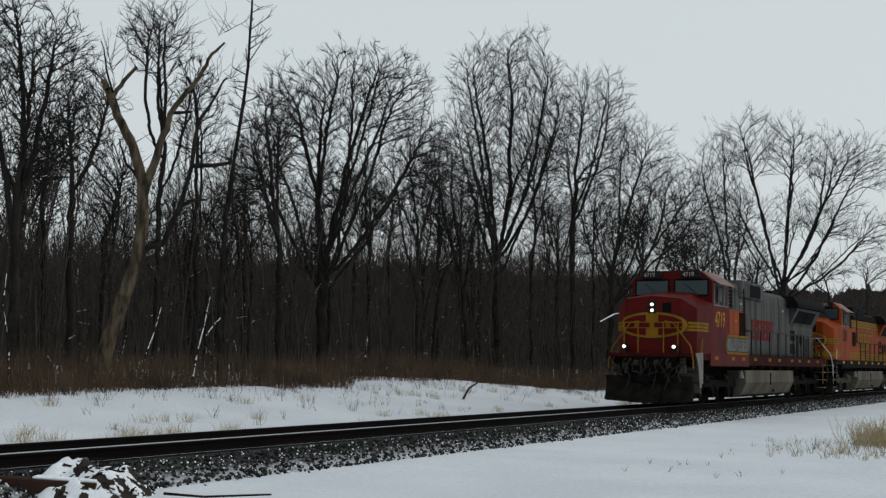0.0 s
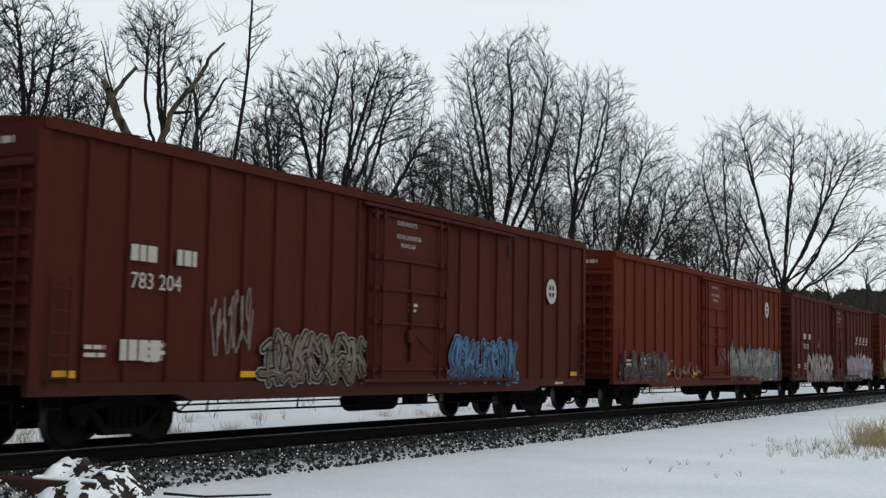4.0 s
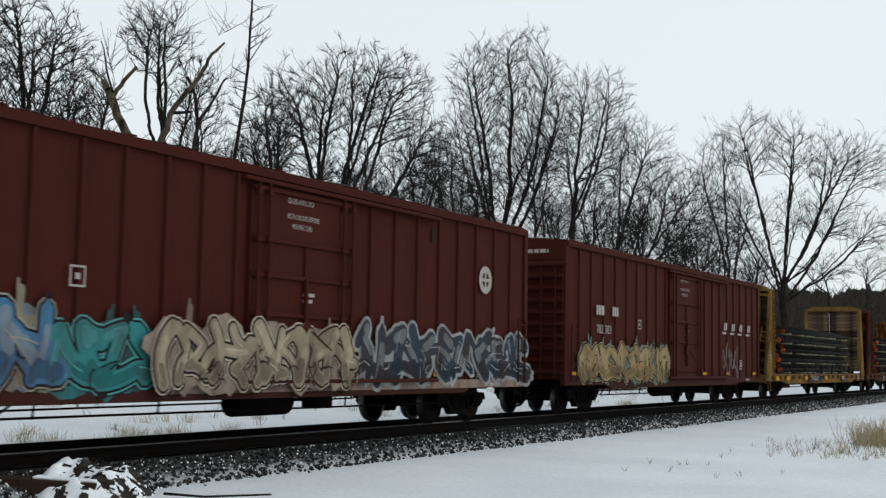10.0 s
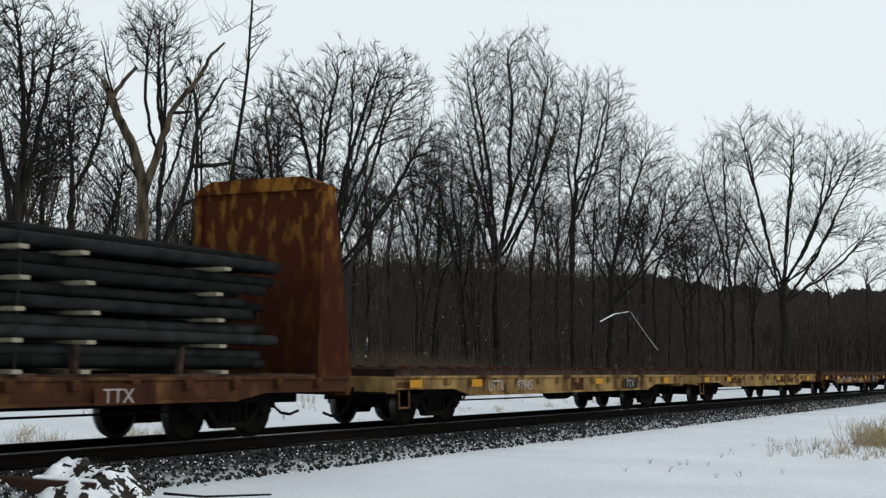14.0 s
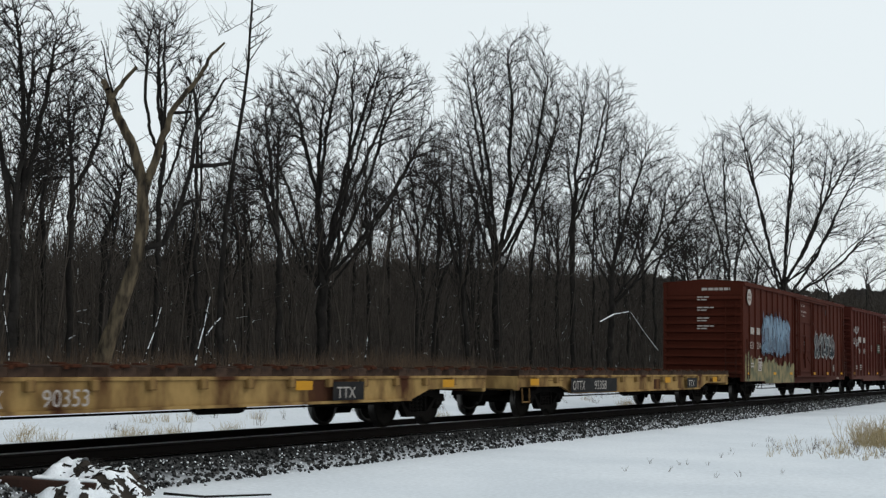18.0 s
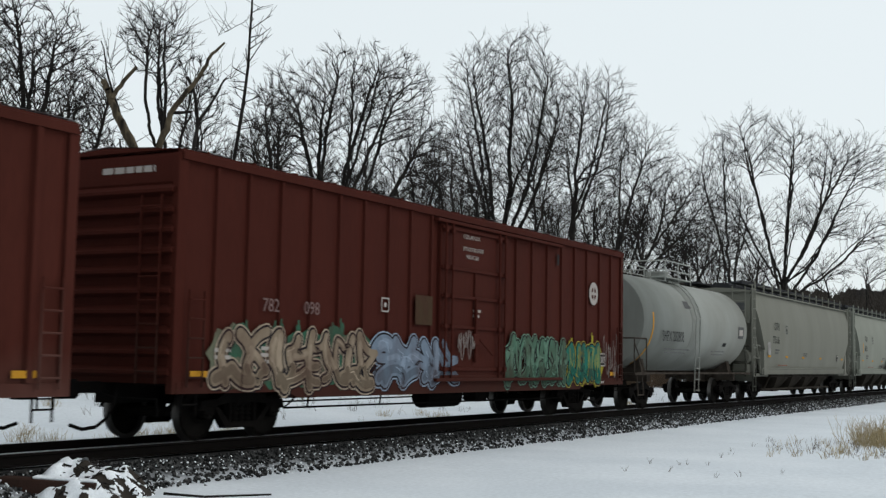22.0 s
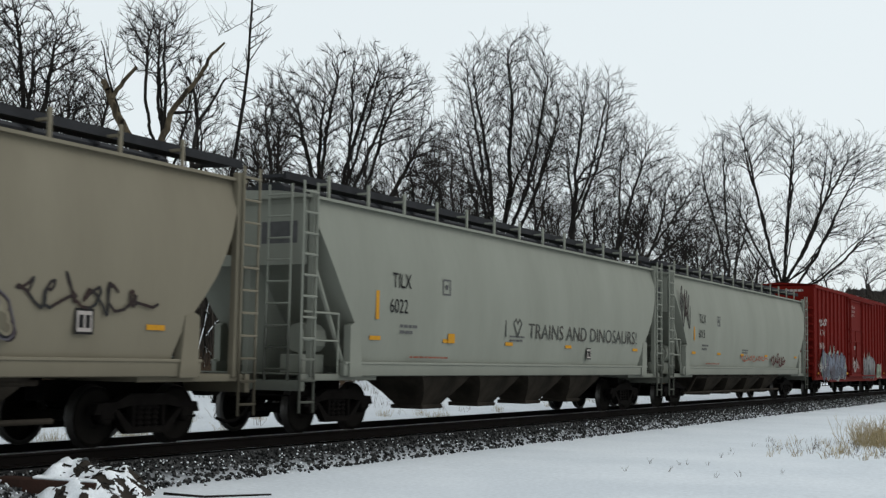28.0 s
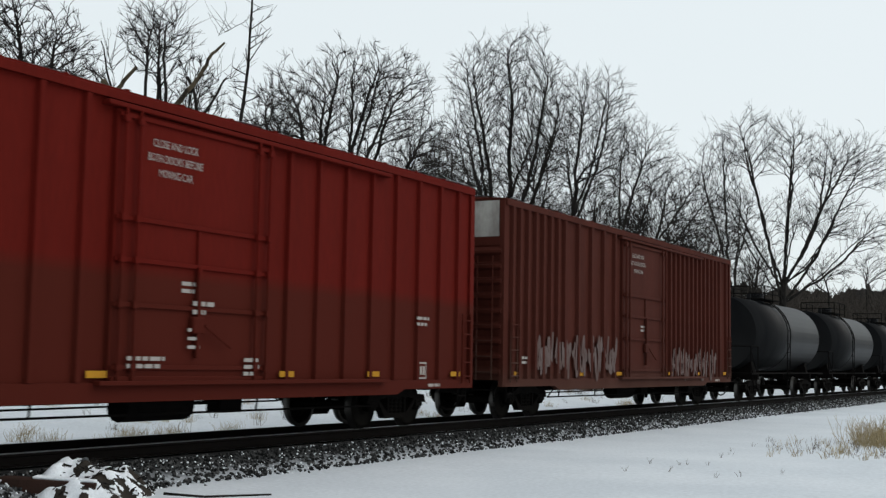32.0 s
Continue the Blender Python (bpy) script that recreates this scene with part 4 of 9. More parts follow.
def wheelset_mesh(radius=0.457):
    def build():
        bm = bmesh.new()
        for sgn in (-1, 1):
            prof = [(0.17, -0.10), (0.17, -0.03), (radius - 0.09, -0.015), (radius - 0.06, -0.065), (radius - 0.01, -0.065)]
            face = [(r, sgn * (0.755 - y)) for r, y in prof]
            lathe(bm, [(0.10, sgn * 0.86)] + face, 28, (0, 0, 0), 0)
            lathe(bm, [(radius - 0.01, sgn * 0.82), (radius, sgn * 0.80), (radius, sgn * 0.735), (radius + 0.026, sgn * 0.715), (radius + 0.024, sgn * 0.69), (radius - 0.05, sgn * 0.685)], 28, (0, 0, 0), 1, False)
            lathe(bm, [(0.115, sgn * 0.86), (0.115, sgn * 1.06), (0.07, sgn * 1.075)], 14, (0, 0, 0), 0)
            for k in range(3):
                a = 2 * math.pi * k / 3
                rod(bm, (0.06 * math.cos(a), sgn * 1.07, 0.06 * math.sin(a)), (0.06 * math.cos(a), sgn * 1.10, 0.06 * math.sin(a)), 0.018, 6)
        rod(bm, (0, -0.8, 0), (0, 0.8, 0), 0.085, 10)
        bmesh.ops.recalc_face_normals(bm, faces=bm.faces[:])
        return bm, [WHEEL, TREAD]
    return shared("wheelset_%d" % round(radius * 1000), build)


def side_frame_mesh():
    def build():
        bm = bmesh.new()
        top = [(-1.16, 0.50), (-1.10, 0.66), (-0.72, 0.68), (-0.42, 0.80), (0.42, 0.80), (0.72, 0.68), (1.10, 0.66), (1.16, 0.50), (1.02, 0.50), (1.00, 0.56), (0.76, 0.56), (0.42, 0.62), (-0.42, 0.62), (-0.76, 0.56), (-1.00, 0.56), (-1.02, 0.50)]
        prism(bm, [(x, z) for x, z in top], "y", -0.08, 0.08)
        low = [(-0.76, 0.56), (-0.66, 0.56), (-0.36, 0.30), (0.36, 0.30), (0.66, 0.56), (0.76, 0.56), (0.46, 0.20), (-0.46, 0.20)]
        prism(bm, low, "y", -0.075, 0.075)
        for x in (-0.36, 0.30):
            box(bm, x, x + 0.07, -0.07, 0.07, 0.30, 0.64, 0.01)
        for x in (-0.889, 0.889):
            box(bm, x - 0.14, x + 0.14, -0.09, 0.09, 0.42, 0.58, 0.02)
        return bm, IRON
    return shared("side_frame", build)


def spring_mesh():
    def build():
        bm = bmesh.new()
        rings = []
        for k in range(9):
            r = 0.082 if k % 2 else 0.058
            rings.append([bm.verts.new((r * math.cos(math.pi * j / 4), r * math.sin(math.pi * j / 4), 0.30 + 0.32 * k / 8)) for j in range(8)])
        for a, b in zip(rings, rings[1:]):
            for j in range(8):
                bm.faces.new((a[j], a[(j + 1) % 8], b[(j + 1) % 8], b[j]))
        return bm, IRON
    return shared("spring", build)


def bolster_mesh():
    def build():
        bm = bmesh.new()
        box(bm, -0.22, 0.22, -1.05, 1.05, 0.55, 0.74, 0.03)
        box(bm, -0.18, 0.18, -0.20, 0.20, 0.74, 0.82)
        for x in (-0.45, 0.45):
            box(bm, x - 0.05, x + 0.05, -0.85, 0.85, 0.34, 0.44)
        return bm, UNDER
    return shared("bolster", build)


SPINNERS = []


def bogie(car, start, x):
    b = part("bogie", bolster_mesh(), None, car, m=pose(x, 0, 0))
    for y in (-1.0, 1.0):
        part("side_frame", side_frame_mesh(), None, b, m=pose(0, y, 0))
        for dx in (-0.17, 0.0, 0.17):
            part("coil_spring", spring_mesh(), None, b, m=pose(dx, y, 0))
    for dx in (-0.889, 0.889):
        w = part("wheelset", wheelset_mesh(), None, b, m=pose(dx, 0, 0.457))
        SPINNERS.append((w, dx, 0.457, start + x + dx))
    return b


def coupler_mesh():
    """A coupler and its air hose at the x = 0 end, reaching to the left."""
    def build():
        bm = bmesh.new()
        box(bm, -0.55, 0.5, -0.09, 0.09, 0.78, 0.96, 0.02)
        box(bm, -0.86, -0.5, -0.17, 0.15, 0.70, 1.00, 0.05)
        pts = [(-0.20, -0.62, 0.82), (-0.26, -0.62, 0.62), (-0.38, -0.60, 0.42), (-0.56, -0.56, 0.29), (-0.78, -0.50, 0.26), (-0.98, -0.44, 0.33)]
        for a, b in zip(pts, pts[1:]):
            rod(bm, a, b, 0.028, 6)
        rod(bm, (-0.12, -1.35, 0.72), (-0.12, -0.5, 0.72), 0.016, 5)
        rod(bm, (-0.12, -0.5, 0.72), (-0.5, -0.2, 0.88), 0.016, 5)
        rod(bm, (-0.12, -1.35, 0.72), (-0.16, -1.40, 0.45), 0.016, 5)
        return bm, UNDER
    return shared("coupler", build)


def ladder_mesh(key, height, width, rungs, material, r=0.016):
    """A ladder in the xz plane, facing -y."""
    def build():
        bm = bmesh.new()
        for x in (0, width):
            rod(bm, (x, 0, 0), (x, 0, height), r * 1.2, 5)
        for k in range(rungs):
            z = height * (k + 0.5) / rungs
            rod(bm, (0, -0.02, z), (width, -0.02, z), r, 5)
        return bm, material
    return shared(key, build)


def stroke(bm, pts, width, y, n=8):
    """A flat painted line of that width in the plane y."""
    for k, (a, b) in enumerate(zip(pts, pts[1:])):
        d = Vector((b[0] - a[0], b[1] - a[1]))
        if d.length < 1e-4:
            continue
        d.normalize()
        s = Vector((-d.y, d.x)) * width / 2
        yy = y - 0.00025 * k
        c = [(a[0] - s.x, a[1] - s.y), (b[0] - s.x, b[1] - s.y), (b[0] + s.x, b[1] + s.y), (a[0] + s.x, a[1] + s.y)]
        bm.faces.new([bm.verts.new((p[0], yy, p[1])) for p in c])
    for k, p in enumerate(pts):
        yy = y - 0.0001 - 0.00025 * k
        bm.faces.new([bm.verts.new((p[0] + math.cos(2 * math.pi * j / n) * width / 2, yy, p[1] + math.sin(2 * math.pi * j / n) * width / 2)) for j in range(n)])


PAINTS = {}


def spray(rgb):
    if rgb not in PAINTS:
        dim = tuple(c * 0.66 for c in rgb)
        PAINTS[rgb] = mat("spray_paint", dim, 0.8, dark=tuple(0.35 * c + 0.65 * g for c, g in zip(dim, (0.05, 0.02, 0.016))), scale=2.6, amount=0.8, fine=16, bump=0, streak=2, spread=0.14, shift=0.04)
    return PAINTS[rgb]


def blot(bm, cx, cz, w, h, y, rng, n=12):
    bm.faces.new([bm.verts.new((cx + w / 2 * math.cos(2 * math.pi * k / n) * rng.uniform(0.75, 1.15), y, cz + h / 2 * math.sin(2 * math.pi * k / n) * rng.uniform(0.75, 1.15))) for k in range(n)])


def smear(bm, pts, width, y, index, n=8):
    """A painted stroke whose faces take one material of the mesh."""
    had = len(bm.faces)
    stroke(bm, pts, width, y, n)
    bm.faces.ensure_lookup_table()
    for f in bm.faces[had:]:
        f.material_index = index


def bent(pts, rng, amount):
    """The same walk with each leg bowed."""
    out = []
    for a, b in zip(pts, pts[1:]):
        sx, sz = -(b[1] - a[1]), b[0] - a[0]
        k = rng.uniform(-amount, amount)
        out.append(a)
        out += [(a[0] + (b[0] - a[0]) * f + sx * k * 4 * f * (1 - f), a[1] + (b[1] - a[1]) * f + sz * k * 4 * f * (1 - f)) for f in (0.25, 0.5, 0.75)]
    return out + [pts[-1]]


LEGS = (
    ((0.20, 0.02), (0.26, 0.98)), ((0.10, 0.70), (0.34, 0.99), (0.40, 0.30), (0.22, 0.03)), ((0.30, 0.05), (0.10, 0.60), (0.36, 0.96)),
    ((0.74, 0.03), (0.82, 0.96)), ((0.60, 0.98), (0.90, 0.60), (0.66, 0.30), (0.88, 0.03)), ((0.92, 0.80), (0.62, 0.95), (0.72, 0.05)),
    ((0.30, 0.86), (0.70, 0.20), (0.96, 0.08)), ((0.14, 0.30), (0.50, 0.62), (0.92, 0.52)), ((0.40, 0.98), (0.56, 0.50), (0.36, 0.04)), ((0.06, 0.10), (0.44, 0.24), (0.94, 0.06)),
)


def graffiti(car, x0, x1, z0, z1, count, seed, fill, line, halo=None, accent=None, y=-1.575, fat=0.30, sharp=0.0):
    """Fat painted strokes, grown together in clusters under one outline, with clouds and flares of colour behind and a shine in front."""
    rng = random.Random(seed)
    count = max(1, count)
    cell = (x1 - x0) / count
    h = z1 - z0
    accent = accent or tuple(min(0.7, c * 1.6 + 0.05) for c in fill)
    second = tuple(0.6 * a + 0.4 * b for a, b in zip(fill, accent))
    third = tuple(0.5 * a + 0.5 * b for a, b in zip(halo or fill, fill))
    dull = tuple(c * 0.62 for c in fill)
    w = min(fat, cell * 0.36, h * 0.34)
    for k in range(count):
        bm = bmesh.new()
        c0 = x0 + cell * k
        d = 0.0012 * (k % 3)
        floor_z = max(0.74, z0)

        def P(u, v):
            u, v = u * 1.16 - 0.08 + rng.uniform(-0.12, 0.12), v + rng.uniform(-0.08, 0.08)
            return (c0 + cell * (-0.04 + 1.08 * u) , floor_z + w * 0.6 + (h - w * 1.2) * v + sharp * rng.uniform(-0.05, 0.10) * h)

        if halo:
            for j in range(3):
                had = len(bm.faces)
                blot(bm, c0 + cell * rng.uniform(0.2, 0.8), z0 + h * rng.uniform(0.40, 0.62), cell * 1.25, h * rng.uniform(0.75, 0.92), y - 0.0004 * j - d, rng, 18)
                bm.faces.ensure_lookup_table()
                bm.faces[had].material_index = (3, 5, 3)[j]
            for _ in range(rng.randint(0, 2)):
                # a flare of spray above the top edge
                u = c0 + cell * rng.uniform(0.1, 0.9)
                top = z1 + h * rng.uniform(0.02, 0.22)
                smear(bm, [(u, z0 + h * 0.6), (u + rng.uniform(-0.05, 0.08), top - 0.12)], 0.13, y - 0.0020 - d, 3, 8)
                smear(bm, [(u, z0 + h * 0.7), (u + rng.uniform(-0.03, 0.05), top)], 0.05, y - 0.0040 - d, 3, 6)
        lines = [bent([P(*p) for p in leg], rng, 0.06 + 0.16 * (1 - min(1, sharp))) for leg in (rng.choice(LEGS[:3]), rng.choice(LEGS[3:6]), *rng.sample(LEGS[6:], rng.choice((1, 1, 2))))]
        flip_ = rng.random() < 0.4
        if flip_:
            lines = [[(2 * c0 + cell - px, pz) for px, pz in leg] for leg in lines]
        sizes = [w * rng.uniform(0.55, 1.2) for _ in lines]
        for leg, ww in zip(lines, sizes):
            smear(bm, [(px + 0.06, pz - 0.05) for px, pz in leg], ww + 0.06, y - 0.0070 - d, 1, 10)
        for leg, ww in zip(lines, sizes):
            smear(bm, leg, ww + 0.13, y - 0.0130 - d, 2, 10)
        for leg, ww in zip(lines, sizes):
            smear(bm, leg, ww + 0.075, y - 0.0190 - d, 1, 10)
        for leg, ww in zip(lines, sizes):
            smear(bm, leg, ww, y - 0.0250 - d, 0, 10)
        for leg, ww in zip(lines, sizes):
            # uneven fill: a second tone along part of the stroke, a dull foot, a shine
            n = len(leg)
            a = rng.randrange(0, max(1, n - 3))
            smear(bm, [(px + 0.1 * ww, pz) for px, pz in leg[a:a + 4]], ww * 0.55, y - 0.0310 - d, 4, 8)
            low = [p for p in leg if p[1] < z0 + h * 0.42]
            if len(low) > 1:
                smear(bm, low, ww * 0.6, y - 0.0340 - d, 6, 8)
            if rng.random() < 0.8:
                a = rng.randrange(0, max(1, n - 4))
                smear(bm, [(px - 0.28 * ww, pz + 0.12 * ww) for px, pz in leg[a:a + 4]], 0.020, y - 0.0370 - d, 2, 5)
        if sharp > 0.3:
            for leg, ww in zip(lines, sizes):
                (ax, az), (bx, bz) = leg[-3], leg[-1]
                n = math.hypot(bx - ax, bz - az) or 1
                tip = (bx + (bx - ax) / n * ww, max(floor_z, bz + (bz - az) / n * ww))
                smear(bm, [(bx, bz), tip], ww * 0.42, y - 0.0180 - d, 1, 6)
                smear(bm, [(bx, bz), ((bx + tip[0]) / 2, (bz + tip[1]) / 2)], ww * 0.36, y - 0.0240 - d, 0, 6)
        for _ in range(rng.randint(1, 3)):
            px, pz = P(rng.uniform(0.1, 0.9), rng.uniform(0.1, 0.9))
            smear(bm, bent([(px, pz), (px + rng.uniform(-0.2, 0.2), pz + rng.uniform(-0.15, 0.15)), (px + rng.uniform(-0.2, 0.2), pz + rng.uniform(-0.2, 0.1))], rng, 0.3), 0.022, y - 0.0410 - d, 1, 5)
        for _ in range(rng.randint(0, 2)):
            px, pz = P(rng.uniform(0, 1), rng.uniform(0.1, 0.3))
            smear(bm, [(px, pz), (px + rng.uniform(-0.02, 0.02), max(floor_z, pz - rng.uniform(0.1, 0.35)))], 0.018, y - 0.0440 - d, rng.choice((0, 1, 2)), 5)
        me = bpy.data.meshes.new("graffiti_letter")
        bm.to_mesh(me)
        bm.free()
        for rgb in (fill, line, accent, halo or fill, second, third, dull):
            me.materials.append(spray(tuple(round(c, 3) for c in rgb)))
        part("graffiti_letter", me, None, car)


def scribble(car, x0, x1, z0, z1, seed, rgb, width=0.028, turns=14, y=-1.598):
    """A thin sprayed tag."""
    rng = random.Random(seed)
    bm = bmesh.new()
    pts, swing, lift = [], 0.5, 0.5
    steps = turns * 6
    width_ = (x1 - x0) / turns
    for k in range(steps + 1):
        if k % 6 == 0:
            swing, lift = rng.uniform(0.25, 0.95), rng.uniform(0.35, 0.65)
            lean = rng.uniform(-0.4, 0.9)
        a = 2 * math.pi * k / 12
        z = lift + 0.42 * swing * math.sin(a) + 0.16 * math.sin(2.3 * a + seed)
        pts.append((x0 + (x1 - x0) * k / steps + width_ * (0.7 * math.cos(a) + 0.5 * math.sin(1.7 * a) + lean * (z - 0.5)), z0 + (z1 - z0) * min(1.0, max(0.0, z))))
    stroke(bm, pts, width, y, 5)
    part("graffiti_tag", bm, spray(rgb), car)


def bars(car, x, z, widths, height, gap, material, y=-1.598, name="stencil"):
    """Small unreadable lettering: rows of short bars."""
    bm = bmesh.new()
    for row, w in enumerate(widths):
        zz = z - row * (height + gap)
        at = x
        rng = random.Random(round(x * 50 + row))
        while at < x + w:
            run = min(rng.uniform(0.10, 0.24), x + w - at)
            bm.faces.new([bm.verts.new(p) for p in ((at, y, zz), (at + run, y, zz), (at + run, y, zz + height), (at, y, zz + height))])
            at += run + 0.035
    row = part(name, bm, material, car)
    row["kind"] = "stuff"
    return row


def slant_block(car, x, z, w, h, material, y=-1.585):
    """One block of a slanted emblem: two leaning slabs over a thin underline."""
    bm = bmesh.new()
    for a, b, c, e in ((0.0, 0.36, 0.34, 1.0), (0.50, 0.86, 0.34, 1.0), (-0.35, 0.85, 0.0, 0.18)):
        bm.faces.new([bm.verts.new((x + w * u + 0.35 * h * v, y, z + h * v)) for u, v in ((a, c), (b, c), (b, e), (a, e))])
    return part("emblem_block", bm, material, car)


def patch(car, x0, x1, z0, z1, material, y=-1.582, name="marking", label=""):
    bm = bmesh.new()
    bm.faces.new([bm.verts.new(p) for p in ((x0, y, z0), (x1, y, z0), (x1, y, z1), (x0, y, z1))])
    return part(name, bm, material, car, label)


def plate_mark(car, x, z, size, y=-1.582, ink=None, ground=None):
    """A small square plate: pale frame round a dark field with two bars."""
    patch(car, x, x + size, z, z + size, ground or WHITE, y, "plate")
    patch(car, x + size * 0.1, x + size * 0.9, z + size * 0.1, z + size * 0.9, ink or BLACK, y - 0.003, "plate_field")
    patch(car, x + size * 0.2, x + size * 0.45, z + size * 0.25, z + size * 0.75, ground or WHITE, y - 0.006, "plate_bar")
    patch(car, x + size * 0.55, x + size * 0.8, z + size * 0.25, z + size * 0.75, ground or WHITE, y - 0.006, "plate_bar")


def outline_mark(car, x, z, size, material, y=-1.582):
    """A thin square outline with a dot."""
    t = size * 0.1
    for a, b, c, d in ((0, size, 0, t), (0, size, size - t, size), (0, t, t, size - t), (size - t, size, t, size - t)):
        patch(car, x + a, x + b, z + c, z + d, material, y, "marking")
    patch(car, x + size * 0.35, x + size * 0.65, z + size * 0.35, z + size * 0.65, material, y, "marking")


def emblem(car, x, z, r, y=-1.583, ground=None, ink=None):
    """A pale round badge with a dark quartered cross."""
    bm = bmesh.new()
    bm.faces.new([bm.verts.new((x + r * math.cos(a * math.pi / 14), y, z + r * math.sin(a * math.pi / 14))) for a in range(28)])
    part("round_badge", bm, ground or WHITE, car)
    bm = bmesh.new()
    for sx in (-1, 1):
        for sz in (-1, 1):
            bm.faces.new([bm.verts.new((x + sx * r * p, y - 0.003, z + sz * r * q)) for p, q in ((0.12, 0.12), (0.55, 0.12), (0.40, 0.40), (0.12, 0.55))])
    bmesh.ops.recalc_face_normals(bm, faces=bm.faces[:])
    part("badge_cross", bm, ink or MAROON, car)


def text_mesh(body, size, material, squeeze=1.0):
    key = "text_%s_%s_%s_%s" % (body, size, material.name, squeeze)
    if key not in MADE:
        cu = bpy.data.curves.new("lettering", "FONT")
        cu.body, cu.size, cu.extrude, cu.resolution_u = body, size, 0.0, 3
        cu.align_x = "LEFT"
        ob = bpy.data.objects.new("lettering", cu)
        scene.collection.objects.link(ob)
        me = bpy.data.meshes.new_from_object(ob.evaluated_get(bpy.context.evaluated_depsgraph_get()))
        bpy.data.objects.remove(ob)
        bpy.data.curves.remove(cu)
        me.materials.clear()
        me.materials.append(material)
        me.transform(Matrix.Diagonal((squeeze, 1, 1, 1)))
        MADE[key] = me
    return MADE[key]


def letters(car, body, x, z, size, material, y=-1.600, squeeze=1.0, slant=0):
    return part("lettering", text_mesh(body, size, material, squeeze), None, car, m=pose(x, y, z, 90, 0, 0))


# ---- box cars ----
def box_car(name_label, start, length, top, paint, posts, post_w, door, group="", end_plain=0.5, post_d=0.05):
    L = length
    car = vehicle("box_car", name_label, "freight wagon", start, group)
    key = "%s_%.1f_%.1f" % (paint.name, L, top)

    def wall():
        bm = bmesh.new()
        box(bm, 0.05, L - 0.05, -1.52, -1.46, 0.95, top - 0.1)
        return bm, paint

    def sill():
        bm = bmesh.new()
        prism(bm, [(0.05, 0.80), (2.9, 0.80), (3.2, 0.70), (L - 3.2, 0.70), (L - 2.9, 0.80), (L - 0.05, 0.80), (L - 0.05, 0.98), (0.05, 0.98)], "y", -1.575, -1.44)
        return bm, paint

    def chord():
        bm = bmesh.new()
        prism(bm, [(-1.60, top - 0.16), (-1.60, top - 0.04), (-1.52, top), (-1.44, top), (-1.44, top - 0.16)], "x", 0.02, L - 0.02)
        return bm, paint

    def post():
        bm = bmesh.new()
        h = post_w / 2
        prism(bm, [(-h * 1.5, -1.518), (-h, -1.52 - post_d), (h, -1.52 - post_d), (h * 1.5, -1.518)], "z", 0.985, top - 0.165)
        return bm, paint

    def end():
        bm = bmesh.new()
        pts = []
        z0, z1 = 0.95, top - end_plain
        ribs = 10 if end_plain < 0.9 else 9
        step = (z1 - z0) / ribs
        for k in range(ribs):
            z = z0 + k * step
            pts += [(0.02, z), (0.02, z + step * 0.30), (-0.10, z + step * 0.46), (-0.10, z + step * 0.62), (0.02, z + step * 0.88)]
        pts += [(0.0, z1), (0.0, top), (0.10, top), (0.10, z0)]
        prism(bm, pts, "y", -1.50, 1.50)
        return bm, paint

    def corner():
        bm = bmesh.new()
        prism(bm, [(-0.04, -1.56), (0.16, -1.575), (0.16, -1.46), (-0.04, -1.44)], "z", 0.80, top - 0.06)
        return bm, paint

    def roof():
        bm = bmesh.new()
        prism(bm, [(-1.58, top - 0.06), (-1.58, top + 0.0), (0, top + 0.10), (1.58, top + 0.0), (1.58, top - 0.06)], "x", 0.0, L)
        k = 0.6
        while k < L - 0.4:
            prism(bm, [(-1.56, top + 0.0), (0, top + 0.10), (1.56, top + 0.0), (1.56, top + 0.035), (0, top + 0.14), (-1.56, top + 0.035)], "x", k, k + 0.08)
            k += 1.2
        return bm, paint

    def snow():
        bm = bmesh.new()
        rng = random.Random(3)
        n = 46
        grid = []
        for i in range(n + 1):
            col = []
            for j in range(7):
                y = -1.55 + 3.10 * j / 6
                x = L * i / n
                z = top + 0.10 * (1 - abs(y) / 1.58) + 0.012 + max(0.0, rng.uniform(-0.02, 0.03))
                col.append(bm.verts.new((x, y, z)))
            grid.append(col)
        for i in range(n):
            for j in range(6):
                if rng.random() < 0.60:
                    bm.faces.new((grid[i][j], grid[i + 1][j], grid[i + 1][j + 1], grid[i][j + 1]))
        return bm, SNOW_CAP

    d0, d1 = door

    def door_panel():
        bm = bmesh.new()
        box(bm, d0, d1, -1.60, -1.50, 1.02, top - 0.28, 0.01)
        return bm, paint

    def door_frame():
        bm = bmesh.new()
        for z in (1.04, 1.20, 2.10, 2.75, 3.35, top - 0.36):
            box(bm, d0 + 0.02, d1 - 0.02, -1.645, -1.598, z - 0.035, z + 0.035, 0.008)
        box(bm, (d0 + d1) / 2 - 0.03, (d0 + d1) / 2 + 0.03, -1.64, -1.598, 2.79, 3.31)
        return bm, paint

    def door_rod():
        bm = bmesh.new()
        rod(bm, (0, -1.665, 0.98), (0, -1.665, top - 0.26), 0.026, 6)
        for z in (1.2, 2.1, 2.75, 3.35, top - 0.42):
            box(bm, -0.05, 0.05, -1.70, -1.63, z - 0.05, z + 0.05)
        return bm, paint

    def door_gear():
        bm = bmesh.new()
        c = (d0 + d1) / 2
        box(bm, c - 0.16, c + 0.12, -1.70, -1.60, 1.72, 1.98, 0.02)
        box(bm, c - 0.05, c + 0.03, -1.69, -1.62, 1.35, 2.75, 0.01)
        rod(bm, (c + 0.1, -1.70, 1.85), (c + 0.75, -1.70, 1.52), 0.022, 6)
        return bm, paint

